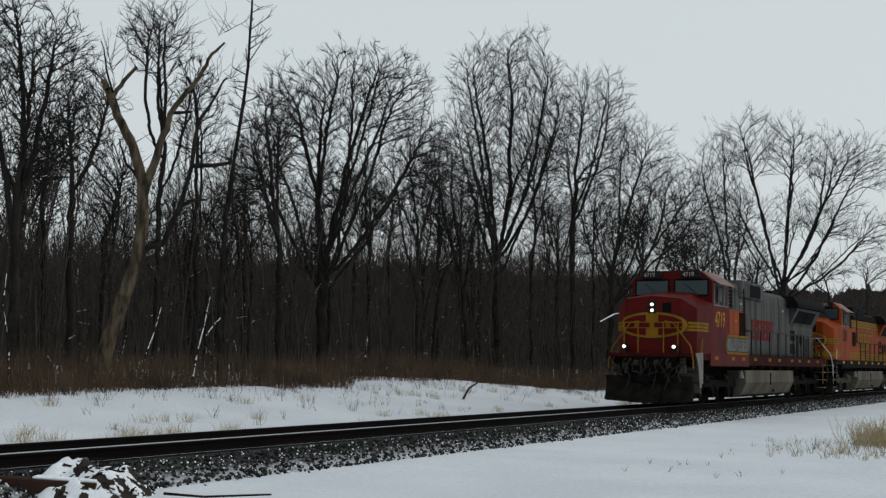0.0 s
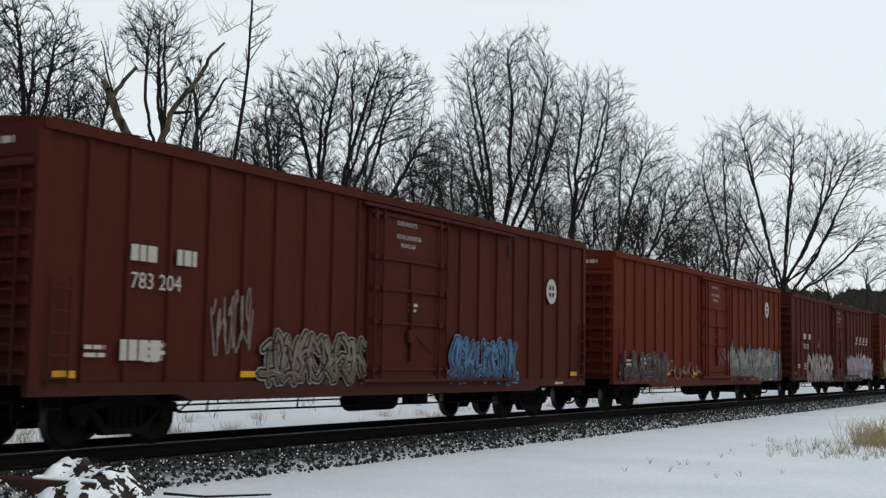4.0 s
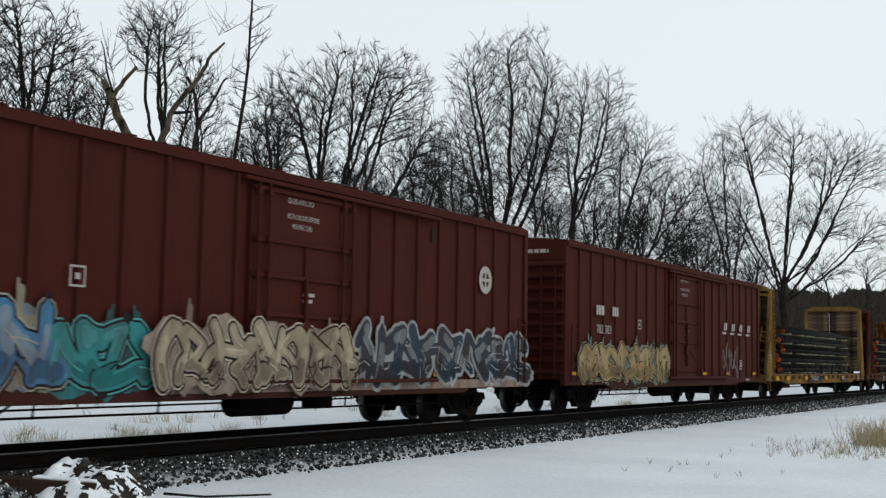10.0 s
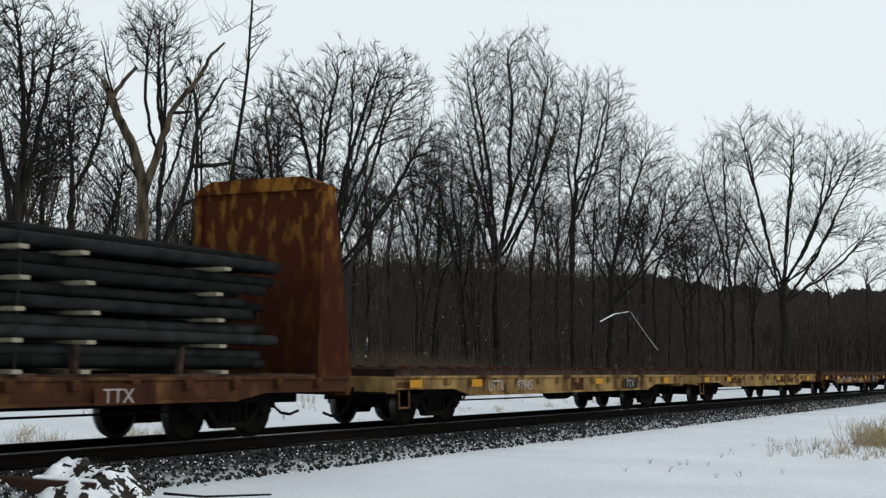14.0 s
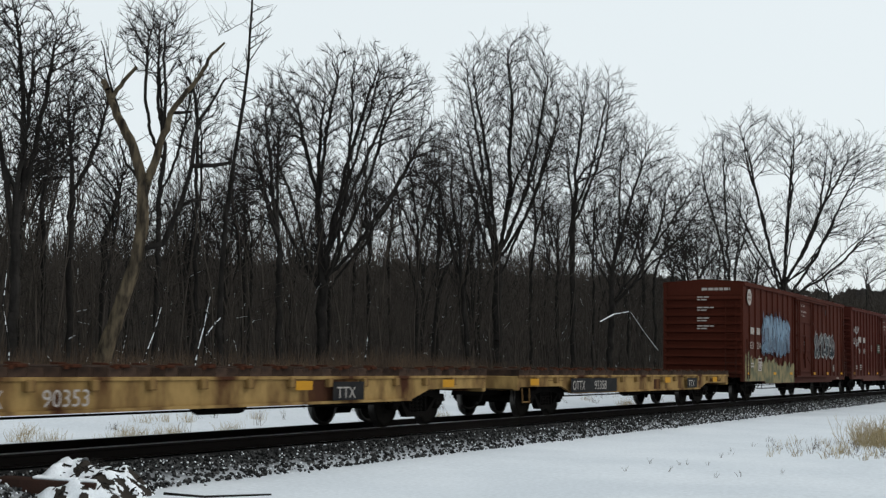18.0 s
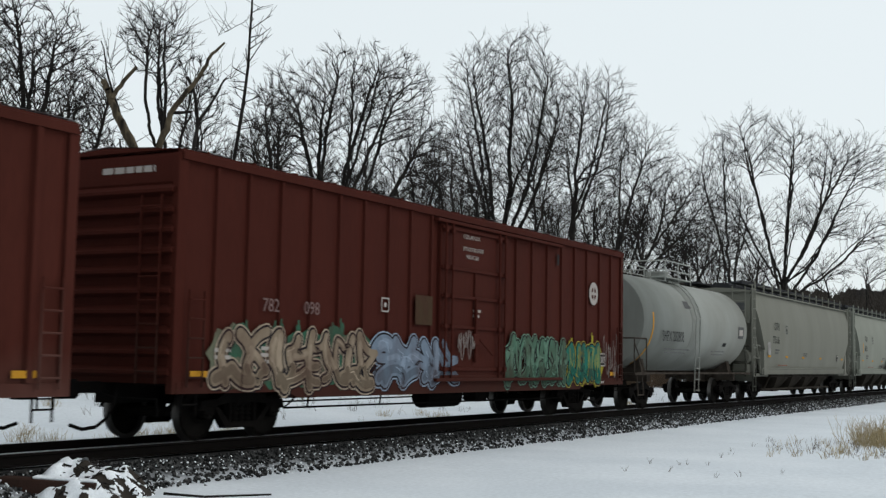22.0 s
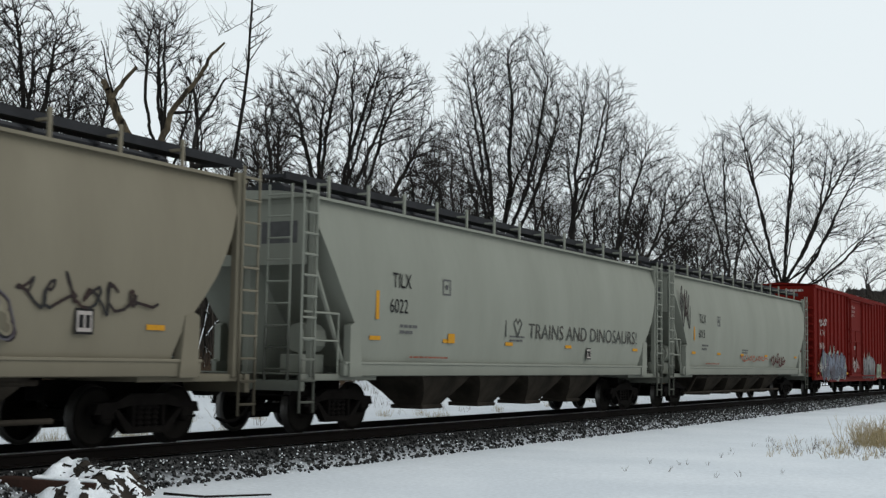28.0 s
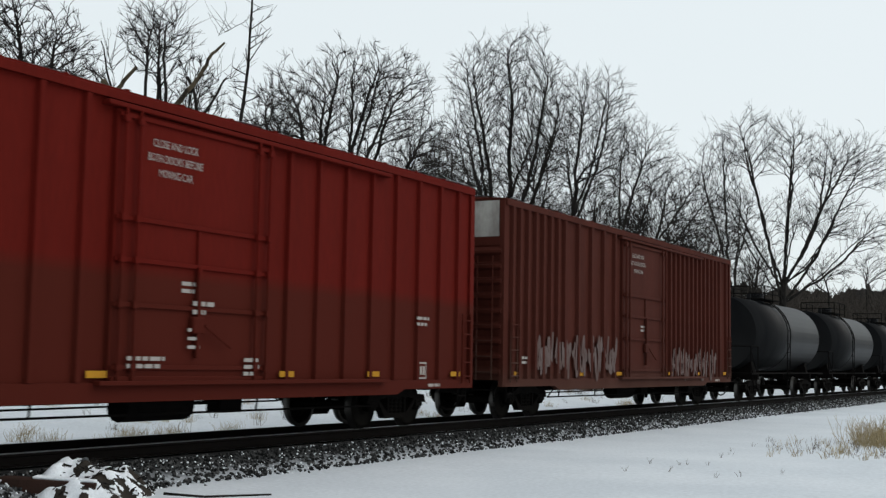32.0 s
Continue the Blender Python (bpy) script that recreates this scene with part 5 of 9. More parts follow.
    def tracks(z, h, depth):
        def build():
            bm = bmesh.new()
            box(bm, d0 - 0.25, min(L - 0.6, d1 + (d1 - d0) + 0.1), -1.60 - depth, -1.50, z - h, z + h, 0.01)
            return bm, paint
        return build

    def chassis():
        bm = bmesh.new()
        box(bm, 0.2, L - 0.2, -0.22, 0.22, 0.62, 0.95)
        for k in range(7):
            x = 3.4 + (L - 6.8) * k / 6
            prism(bm, [(-1.45, 0.95), (1.45, 0.95), (1.45, 0.80), (0.3, 0.62), (-0.3, 0.62), (-1.45, 0.80)], "x", x - 0.06, x + 0.06)
        box(bm, 0.1, L - 0.1, -1.4, 1.4, 0.92, 0.97)
        return bm, UNDER

    def tank():
        bm = bmesh.new()
        rod(bm, (L * 0.46, -0.85, 0.58), (L * 0.54, -0.85, 0.58), 0.22, 12)
        box(bm, L * 0.58, L * 0.61, -1.0, -0.7, 0.45, 0.80)
        rod(bm, (L * 0.53, -0.85, 0.62), (L * 0.59, -0.85, 0.62), 0.03, 6)
        return bm, UNDER

    def pull_rod():
        bm = bmesh.new()
        rod(bm, (3.4, -1.15, 0.50), (L - 3.4, -1.15, 0.47), 0.02, 5)
        for x in (4.1, 6.6, L * 0.62, L - 4.0):
            rod(bm, (x, -1.15, 0.48), (x, -1.2, 0.82), 0.018, 5)
        rod(bm, (3.4, -1.15, 0.50), (3.9, -1.2, 0.82), 0.018, 5)
        return bm, UNDER

    turn = flip(L)
    for m in (None, turn):
        part("side_wall", shared("wall_" + key, wall), None, car, m=m)
        part("side_sill", shared("sill_" + key, sill), None, car, m=m)
        part("top_chord", shared("chord_" + key, chord), None, car, m=m)
        part("end_wall", shared("end_" + key, end), None, car, m=m)
        d = part("door", shared("door_" + key, door_panel), None, car, m=m)
        part("door_frame", shared("dframe_" + key, door_frame), None, d)
        part("locking_gear", shared("gear_" + key, door_gear), None, d)
        for x in (d0 + 0.12, d0 + 0.42, d1 - 0.42, d1 - 0.12):
            part("locking_rod", shared("drod_" + key, door_rod), None, d, m=pose(x, 0, 0))
        part("door_track", shared("track0_" + key, tracks(0.975, 0.035, 0.10)), None, car, m=m)
        part("door_track", shared("track1_" + key, tracks(top - 0.235, 0.035, 0.08)), None, car, m=m)
        for x in (0.22, L - 0.58):
            part("ladder", ladder_mesh("side_ladder_" + paint.name, 1.5, 0.36, 5, paint), None, car, m=(m or Matrix()) @ pose(x, -1.63, 0.9))
            part("step", ladder_mesh("step", 0.34, 0.36, 1, UNDER), None, car, m=(m or Matrix()) @ pose(x, -1.52, 0.46))
        for y in (-1.3,):
            part("end_ladder", ladder_mesh("end_ladder_" + paint.name, 2.9, 0.4, 8, paint), None, car, m=(m or Matrix()) @ pose(-0.12, y + 0.4, 0.95, 0, 0, -90))
        part("coupler", coupler_mesh(), None, car, m=m)
        for x in posts:
            part("side_post", shared("post_" + key, post), None, car, m=(m or Matrix()) @ pose(x, 0, 0))
        part("corner_post", shared("corner_" + key, corner), None, car, m=m)
        part("corner_post", shared("corner_" + key, corner), None, car, m=(m or Matrix()) @ Matrix.Translation((L, 0, 0)) @ Matrix.Diagonal((-1, 1, 1, 1)))
        part("pull_rod", shared("pull_%.1f" % L, pull_rod), None, car, m=m)
    part("roof", shared("roof_" + key, roof), None, car)
    part("roof_snow", shared("roofsnow_%.1f_%.1f" % (L, top), snow), None, car, "thin patchy snow")
    part("underframe", shared("frame_%.1f" % L, chassis), None, car)
    part("air_tank", shared("tank_%.1f" % L, tank), None, car)
    for x in (2.35, L - 2.35):
        bogie(car, start, x)
    if top < 5:
        patch(car, d1 + 3.05, d1 + 3.17, top - 0.72, top - 0.44, BLACK, -1.5765, "vent_slot")
    for x in (0.35, 4.4, 7.2, d1 + 0.4, d1 + 3.2, L - 1.0):
        patch(car, x, x + 0.42, 1.05, 1.15, YELLOW_TAPE, -1.58, "reflector")
    bars(car, L * 0.965 - 1.3, 0.84, [0.5], 0.06, 0.02, WHITE, -1.58)
    size = 0.17 if top > 5 else 0.13
    for k, (line, x) in enumerate((("CLOSE AND LOCK", 0.0), ("BOTH DOORS BEFORE", -0.1 if top > 5 else 0.0), ("MOVING CAR", 0.15))):
        letters(car, line, (d0 + 0.75 if top > 5 else d0 + 1.0) + x, top - (0.72 if top > 5 else 0.52) - k * size * 1.3 - (0.1 if k and top < 5 else 0), size, WHITE, -1.606, 0.72)
    bars(car, d0 + 1.5, 2.45, [0.4, 0.3], 0.06, 0.05, WHITE, -1.606)
    bars(car, 0.9, 1.45, [0.4, 0.4], 0.06, 0.05, WHITE)
    bars(car, 2.1, 1.5, [0.45, 0.45, 0.3], 0.06, 0.05, WHITE)
    end_text = bars(car, 0, 0, [1.1], 0.10, 0.05, WHITE, 0.0, "end_stencil")
    end_text.matrix_basis = pose(-0.004, 0.05, top - 0.33, 0, 0, -90)
    return car


POSTS_A = [0.92, 1.75, 2.65, 3.55, 4.45, 5.3, 6.2, 7.05, 7.9, 12.0, 12.9, 13.8, 14.7, 15.55, 16.4, 17.3, 18.15]
DOOR_A = (8.2, 11.3)
POSTS_B = [0.8, 1.7, 2.6, 3.5, 4.4, 5.3, 6.2, 7.05, 11.9, 12.8, 13.7, 14.6, 15.5, 16.4, 17.3, 18.1]
DOOR_B = (7.6, 11.3)
RED_CARS = "dark red box cars"
INK, PALE = (0.02, 0.02, 0.025), (0.27, 0.235, 0.22)


def make_box_cars():
    # first cut of seven behind the locomotives
    c = box_car("dark maroon box car with small tags along its sill", 59.6, 19.05, 4.56, MAROON, POSTS_A, 0.07, DOOR_A, RED_CARS)
    letters(c, "783 204", 1.75, 2.35, 0.34, WHITE)
    bars(c, 1.75, 2.75, [0.55], 0.24, 0, WHITE); bars(c, 2.75, 2.75, [0.45], 0.24, 0, WHITE)
    graffiti(c, 5.0, 8.1, 0.9, 1.8, 6, 11, (0.20, 0.17, 0.13), INK, accent=(0.30, 0.28, 0.26), fat=0.10, sharp=0.6)
    graffiti(c, 11.6, 14.8, 0.9, 1.85, 6, 12, (0.08, 0.19, 0.34), (0.03, 0.05, 0.09), accent=(0.16, 0.28, 0.42), fat=0.11, sharp=0.6)
    scribble(c, 3.6, 4.6, 1.4, 2.5, 13, PALE)
    bars(c, 1.6, 1.3, [0.9], 0.30, 0, WHITE)
    emblem(c, 16.8, 3.15, 0.31)
    c = box_car("red-brown box car with grey bubble graffiti and white badge", 80.8, 19.05, 4.56, REDBROWN, POSTS_A, 0.06, DOOR_A, RED_CARS)
    emblem(c, 16.8, 3.62, 0.31)
    graffiti(c, 11.3, 18.8, 0.86, 2.05, 7, 21, (0.235, 0.235, 0.225), INK, (0.05, 0.15, 0.27), (0.42, 0.42, 0.40), fat=0.34)
    graffiti(c, 0.6, 4.5, 0.86, 1.7, 4, 22, (0.10, 0.09, 0.09), INK, fat=0.2)
    scribble(c, 4.7, 7.9, 0.9, 1.5, 23, PALE)
    plate_mark(c, 17.3, 1.3, 0.40)
    scribble(c, 10.0, 10.8, 1.4, 2.0, 24, PALE)
    c = box_car("maroon box car with dripping white and pink graffiti", 101.9, 19.05, 4.56, MAROON, POSTS_A, 0.06, DOOR_A, RED_CARS)
    letters(c, "782 458", 1.95, 2.2, 0.32, WHITE)
    bars(c, 2.0, 2.62, [0.5], 0.24, 0, WHITE); bars(c, 3.0, 2.62, [0.4], 0.24, 0, WHITE)
    outline_mark(c, 5.0, 2.3, 0.26, WHITE)
    graffiti(c, 2.9, 8.0, 0.80, 1.95, 7, 31, (0.45, 0.38, 0.37), INK, fat=0.16)
    graffiti(c, 11.3, 18.6, 0.80, 2.0, 6, 32, (0.40, 0.29, 0.38), INK, (0.44, 0.45, 0.32), (0.30, 0.48, 0.55), fat=0.42)
    for x in (14.1, 15.05, 16.0, 16.85):
        slant_block(c, x, 2.62, 0.42, 0.40, WHITE)
    graffiti(c, 17.1, 18.4, 0.95, 1.6, 2, 33, (0.35, 0.50, 0.50), (0.04, 0.12, 0.25), (0.42, 0.40, 0.18), fat=0.2)
    plate_mark(c, 16.2, 1.45, 0.34)
    c = box_car("brown box car with yellow, green and white graffiti", 123.4, 19.05, 4.56, BROWN, POSTS_A, 0.08, DOOR_A, RED_CARS)
    letters(c, "781 527", 1.6, 2.2, 0.3, WHITE)
    bars(c, 1.6, 2.55, [0.45], 0.22, 0, WHITE); bars(c, 2.6, 2.55, [0.35], 0.22, 0, WHITE)
    graffiti(c, 0.7, 4.6, 0.82, 1.9, 4, 41, (0.33, 0.34, 0.10), INK, (0.16, 0.15, 0.07), fat=0.26)
    graffiti(c, 4.9, 8.0, 0.82, 1.85, 3, 42, (0.03, 0.17, 0.12), (0.02, 0.03, 0.03), fat=0.28)
    graffiti(c, 8.3, 11.0, 0.82, 1.9, 3, 43, (0.42, 0.43, 0.44), INK, fat=0.34, y=-1.67)
    emblem(c, 16.8, 3.25, 0.31)
    scribble(c, 11.4, 12.8, 1.0, 2.2, 44, PALE); scribble(c, 13.4, 15.0, 1.0, 2.0, 45, PALE); scribble(c, 15.4, 18.2, 0.9, 1.6, 46, PALE)
    plate_mark(c, 17.0, 1.3, 0.36)
    c = box_car("red-brown box car with pale scribbles and grey lettered graffiti", 144.85, 19.05, 4.56, REDBROWN, POSTS_A, 0.07, DOOR_A, RED_CARS)
    for k, x in enumerate((1.0, 1.9, 2.8, 3.7, 4.6, 5.4, 6.3, 7.1, 12.0, 13.0, 13.9, 14.7, 15.6, 16.5, 17.4)):
        scribble(c, x, x + 0.6, 1.95, 3.05, 50 + k, (0.34, 0.33, 0.37), 0.03, 8)
    graffiti(c, 3.2, 8.0, 0.80, 1.9, 5, 51, (0.20, 0.19, 0.19), INK, fat=0.24, accent=(0.42, 0.42, 0.40))
    graffiti(c, 11.4, 14.3, 0.85, 1.7, 5, 52, (0.17, 0.15, 0.13), INK, fat=0.14)
    graffiti(c, 14.5, 18.8, 0.80, 2.0, 3, 53, (0.34, 0.31, 0.28), INK, (0.28, 0.22, 0.18), fat=0.42)
    scribble(c, 4.0, 13.6, 0.74, 0.90, 59, (0.55, 0.52, 0.50), 0.03, 46)
    patch(c, 8.9, 9.35, 1.75, 2.05, spray((0.42, 0.45, 0.43)), -1.61)
    plate_mark(c, 16.6, 1.3, 0.4)
    c = box_car("maroon box car with blue, cream and dark graffiti", 166.3, 19.05, 4.56, MAROON, POSTS_A, 0.06, DOOR_A, RED_CARS)
    graffiti(c, 0.8, 3.9, 0.80, 2.1, 3, 61, (0.08, 0.22, 0.38), INK, (0.33, 0.30, 0.22), (0.45, 0.43, 0.36), fat=0.34, sharp=0.6)
    graffiti(c, 3.9, 6.0, 0.80, 1.9, 2, 62, (0.05, 0.28, 0.28), INK, (0.04, 0.10, 0.10), fat=0.3, sharp=0.6)
    graffiti(c, 6.0, 11.2, 0.80, 2.0, 5, 63, (0.40, 0.33, 0.24), INK, (0.36, 0.29, 0.23), fat=0.3, y=-1.68)
    graffiti(c, 11.4, 18.9, 0.86, 2.1, 6, 64, (0.05, 0.07, 0.09), (0.44, 0.46, 0.45), None, (0.42, 0.45, 0.44), fat=0.30, sharp=0.8)
    patch(c, 6.2, 18.8, 0.80, 0.98, spray((0.34, 0.25, 0.20)), -1.579, "graffiti_base")
    emblem(c, 16.8, 3.2, 0.31)
    outline_mark(c, 4.25, 2.3, 0.3, WHITE)
    c = box_car("maroon box car with a tan lettered graffiti piece at one end", 187.75, 19.05, 4.56, MAROON, POSTS_A, 0.06, DOOR_A, RED_CARS)
    letters(c, "782 303", 2.0, 2.2, 0.34, WHITE)
    bars(c, 2.0, 2.7, [0.6], 0.26, 0, WHITE); bars(c, 3.2, 2.7, [0.45], 0.26, 0, WHITE)
    outline_mark(c, 5.3, 2.4, 0.28, WHITE)
    graffiti(c, 0.9, 8.1, 0.80, 1.95, 8, 71, (0.42, 0.31, 0.15), INK, (0.15, 0.26, 0.22), (0.50, 0.42, 0.28), fat=0.32, sharp=0.6)
    for x in (14.1, 15.1, 16.1, 17.2):
        slant_block(c, x, 2.50, 0.42, 0.40, WHITE)
    scribble(c, 14.0, 16.0, 0.95, 2.2, 72, PALE, 0.05, 12)
    plate_mark(c, 16.2, 1.25, 0.34)
    # three behind the flat cars
    c = box_car("maroon box car with pale blue graffiti over cream overspray", 351.76, 18.75, 4.56, FILTHY, POSTS_A, 0.08, DOOR_A, RED_CARS)
    emblem(c, 0.75, 4.0, 0.31)
    # old overspray along the lower side, from the end to the door
    rng = random.Random(80)
    bm = bmesh.new()
    x = 0.12
    while x < 7.9:
        w = rng.uniform(0.12, 0.35)
        up = 1.75 - 0.05 * x + rng.uniform(-0.10, 0.12)
        bm.faces.new([bm.verts.new(p) for p in ((x, -1.5775, 0.72 if 3 < x else 0.81), (x + w, -1.5775, 0.72 if 3 < x else 0.81), (x + w, -1.5775, up + rng.uniform(-0.06, 0.06)), (x + w * 0.5, -1.5775, up + rng.uniform(0, 0.12)), (x, -1.5775, up))])
        x += w
    part("overspray", bm, CREAM_GRIME, c, "cracked cream and green overspray")
    graffiti(c, 2.7, 6.9, 1.85, 3.35, 5, 81, (0.24, 0.36, 0.48), (0.02, 0.03, 0.06), (0.20, 0.24, 0.34), (0.33, 0.44, 0.52), fat=0.42, sharp=1.0)
    graffiti(c, 11.9, 16.2, 1.8, 2.9, 5, 82, (0.05, 0.07, 0.08), (0.50, 0.50, 0.49), None, (0.5, 0.5, 0.5), fat=0.24, sharp=0.5)
    letters(c, "621", 0.75, 2.05, 0.38, WHITE); letters(c, "214", 1.75, 2.05, 0.38, WHITE)
    bars(c, 0.85, 2.6, [0.5], 0.26, 0, WHITE); bars(c, 1.75, 2.6, [0.45], 0.26, 0, WHITE)
    for k, z in enumerate((3.95, 3.55, 3.15, 2.85)):
        row = bars(c, 0, 0, [0.5 + 0.15 * (k % 2), 0.4], 0.05, 0.05, WHITE, 0.0, "end_stencil")
        row.matrix_basis = pose(-0.105, 0.2, z, 0, 0, -90)
    plate_mark(c, 2.0, 1.2, 0.5, ink=MAROON)
    plate_mark(c, 15.9, 1.2, 0.3, ink=MAROON)
    c = box_car("worn maroon box car with a white scrawled tag", 372.5, 18.85, 4.56, MAROON_WORN, POSTS_A, 0.10, DOOR_A, RED_CARS, post_d=0.07)
    letters(c, "781", 1.65, 2.15, 0.40, WHITE); letters(c, "193", 3.0, 2.15, 0.40, WHITE)
    bars(c, 1.65, 2.75, [0.75], 0.28, 0, WHITE); bars(c, 3.0, 2.75, [0.6], 0.28, 0, WHITE)
    scribble(c, 0.4, 1.7, 3.1, 3.6, 91, (0.6, 0.58, 0.57), 0.04, 9); scribble(c, 0.4, 1.7, 2.4, 3.0, 92, (0.6, 0.58, 0.57), 0.04, 9)
    outline_mark(c, 5.4, 2.35, 0.30, WHITE)
    patch(c, 7.4, 8.1, 2.25, 2.75, spray((0.05, 0.09, 0.06)), -1.59)
    bars(c, 7.45, 2.6, [0.6, 0.6, 0.6], 0.05, 0.06, WHITE, -1.594)
    graffiti(c, 11.5, 14.6, 0.9, 1.95, 3, 93, (0.42, 0.42, 0.41), (0.30, 0.28, 0.27), (0.38, 0.37, 0.36), fat=0.35)
    emblem(c, 16.8, 3.2, 0.31)
    plate_mark(c, 17.0, 1.25, 0.34, ink=MAROON)
    c = box_car("dull maroon box car with tan, blue and green graffiti", 393.5, 19.05, 4.56, MAROON, POSTS_A, 0.06, DOOR_A, RED_CARS)
    letters(c, "782", 2.1, 2.15, 0.32, spray((0.25, 0.17, 0.16))); letters(c, "098", 3.3, 2.15, 0.32, spray((0.25, 0.17, 0.16)))
    outline_mark(c, 5.9, 2.3, 0.28, WHITE)
    graffiti(c, 1.0, 5.6, 0.80, 1.9, 5, 94, (0.32, 0.25, 0.18), INK, (0.05, 0.14, 0.09), fat=0.22)
    graffiti(c, 5.8, 8.9, 0.80, 1.9, 3, 95, (0.22, 0.28, 0.36), INK, fat=0.3)
    graffiti(c, 11.5, 15.0, 0.80, 2.0, 5, 96, (0.10, 0.20, 0.14), INK, fat=0.2)
    graffiti(c, 15.0, 17.3, 0.80, 1.95, 3, 97, (0.03, 0.20, 0.15), INK, (0.40, 0.34, 0.04), (0.45, 0.40, 0.08), fat=0.3)
    scribble(c, 17.5, 18.6, 1.0, 2.2, 98, PALE)
    emblem(c, 16.8, 3.25, 0.31)
    patch(c, 7.2, 7.9, 2.1, 2.7, spray((0.08, 0.05, 0.03)), -1.59)
    scribble(c, 8.9, 9.6, 1.4, 2.1, 99, PALE, y=-1.68)
    plate_mark(c, 17.3, 1.3, 0.36)
    # three tall cars behind the hoppers
    c = box_car("tall bright red box car with grey-blue graffiti", 547.75, 18.95, 5.2, BRIGHTRED, POSTS_B, 0.09, DOOR_B, "tall red box cars", 0.95, 0.07)
    letters(c, "A T W", 0.95, 2.85, 0.42, WHITE, squeeze=0.9); letters(c, "840 06", 0.9, 2.25, 0.42, WHITE, squeeze=0.85)
    scribble(c, 0.9, 2.4, 3.3, 3.75, 101, (0.62, 0.60, 0.57), 0.05, 9)
    outline_mark(c, 4.2, 2.15, 0.28, WHITE)
    graffiti(c, 1.5, 6.8, 0.78, 2.15, 5, 102, (0.22, 0.24, 0.28), INK, (0.40, 0.45, 0.38), (0.30, 0.36, 0.48), fat=0.46)
    graffiti(c, 11.5, 15.0, 0.78, 2.0, 4, 103, (0.30, 0.31, 0.31), INK, (0.40, 0.44, 0.37), (0.36, 0.37, 0.38), fat=0.36)
    scribble(c, 8.4, 9.8, 1.2, 1.9, 104, (0.6, 0.58, 0.55), 0.06, 10, -1.68)
    graffiti(c, 16.0, 17.0, 0.9, 1.6, 1, 105, (0.30, 0.36, 0.28), (0.30, 0.36, 0.28), fat=0.3)
    scribble(c, 0.6, 1.9, 1.2, 1.6, 106, (0.6, 0.58, 0.55), 0.035, 10)
    plate_mark(c, 17.0, 1.35, 0.3, ink=BRIGHTRED)
    c = box_car("tall red box car with a browned lower half", 568.4, 18.8, 5.2, BANDRED, POSTS_B, 0.09, DOOR_B, "tall red box cars", 0.95, 0.07)
    letters(c, "A T W", 0.95, 3.0, 0.42, WHITE, squeeze=0.9); letters(c, "840 17", 0.9, 2.4, 0.42, WHITE, squeeze=0.85)
    outline_mark(c, 4.2, 2.35, 0.28, WHITE)
    bars(c, 9.3, 2.15, [0.5, 0.3], 0.07, 0.06, WHITE, -1.67); bars(c, 9.2, 1.75, [0.3, 0.2, 0.3], 0.05, 0.08, WHITE, -1.67)
    bars(c, 7.9, 1.3, [0.8, 0.7], 0.06, 0.05, WHITE, -1.67); bars(c, 10.6, 1.3, [0.4, 0.4, 0.3], 0.06, 0.05, WHITE, -1.67)
    bars(c, 16.3, 2.2, [0.5, 0.4], 0.06, 0.06, WHITE)
    plate_mark(c, 16.4, 1.0, 0.34, ink=BANDRED)
    c = box_car("faded brown ribbed box car with grey scrawls", 588.8, 18.7, 5.2, RIBBROWN, POSTS_B + [0.4, 1.25, 2.15, 3.05, 12.35, 13.25, 14.15, 15.05, 15.95, 16.85], 0.11, DOOR_B, "tall red box cars", 1.1, 0.09)
    for k in range(5):
        scribble(c, 1.8 + k * 1.1, 2.7 + k * 1.1, 0.9, 2.1, 111 + k, (0.20, 0.15, 0.14), 0.10, 9)
        scribble(c, 11.9 + k * 1.0, 12.7 + k * 1.0, 0.9, 1.9, 121 + k, (0.20, 0.15, 0.14), 0.09, 9)
    cap = patch(c, 0.1, 2.9, 4.30, 5.15, spray((0.52, 0.51, 0.47)), 0, "end_panel")
    cap.matrix_basis = pose(-0.005, 1.5, 0, 0, 0, -90)
    num = letters(c, "470419", 0.0, 0.0, 0.36, WHITE)
    num.matrix_basis = pose(-0.075, 0.75, 3.85, 90, 0, -90)


make_box_cars()
# ---- covered hoppers, tank cars, flat cars ----
def hopper_paint(name, base, dirt):
    # blotched body colour, much darker towards the bottom
    return mat(name, base, 0.6, dark=dirt, scale=0.7, amount=0.55, fine=8, grit=0.04, bump=0.02, bump_scale=3, streak=4.0, spread=0.28, band=(0.98, 0.36, tuple(c * 0.30 for c in dirt), 0.85))


HOP_GREY = hopper_paint("grey_hopper_paint", (0.184, 0.184, 0.156), (0.115, 0.112, 0.092))
HOP_PALE = hopper_paint("pale_grey_hopper_paint", (0.236, 0.246, 0.210), (0.155, 0.158, 0.132))
HOP_TAN = hopper_paint("tan_hopper_paint", (0.195, 0.176, 0.132), (0.12, 0.105, 0.076))
WALK = mat("walkway_steel", (0.034, 0.035, 0.038), 0.8, dark=(0.018, 0.018, 0.019), scale=3)
TANK_GREY = mat("grey_tank_paint", (0.26, 0.27, 0.25), 0.55, dark=(0.18, 0.18, 0.16), scale=0.8, amount=0.6, fine=12, grit=0.04, bump=0.02, streak=3, band=(1.15, 0.45, (0.13, 0.115, 0.095), 0.6))
TANK_UNDER = mat("rusty_tank_frame", (0.060, 0.050, 0.042), 0.85, dark=(0.022, 0.016, 0.012), scale=3, amount=0.9)
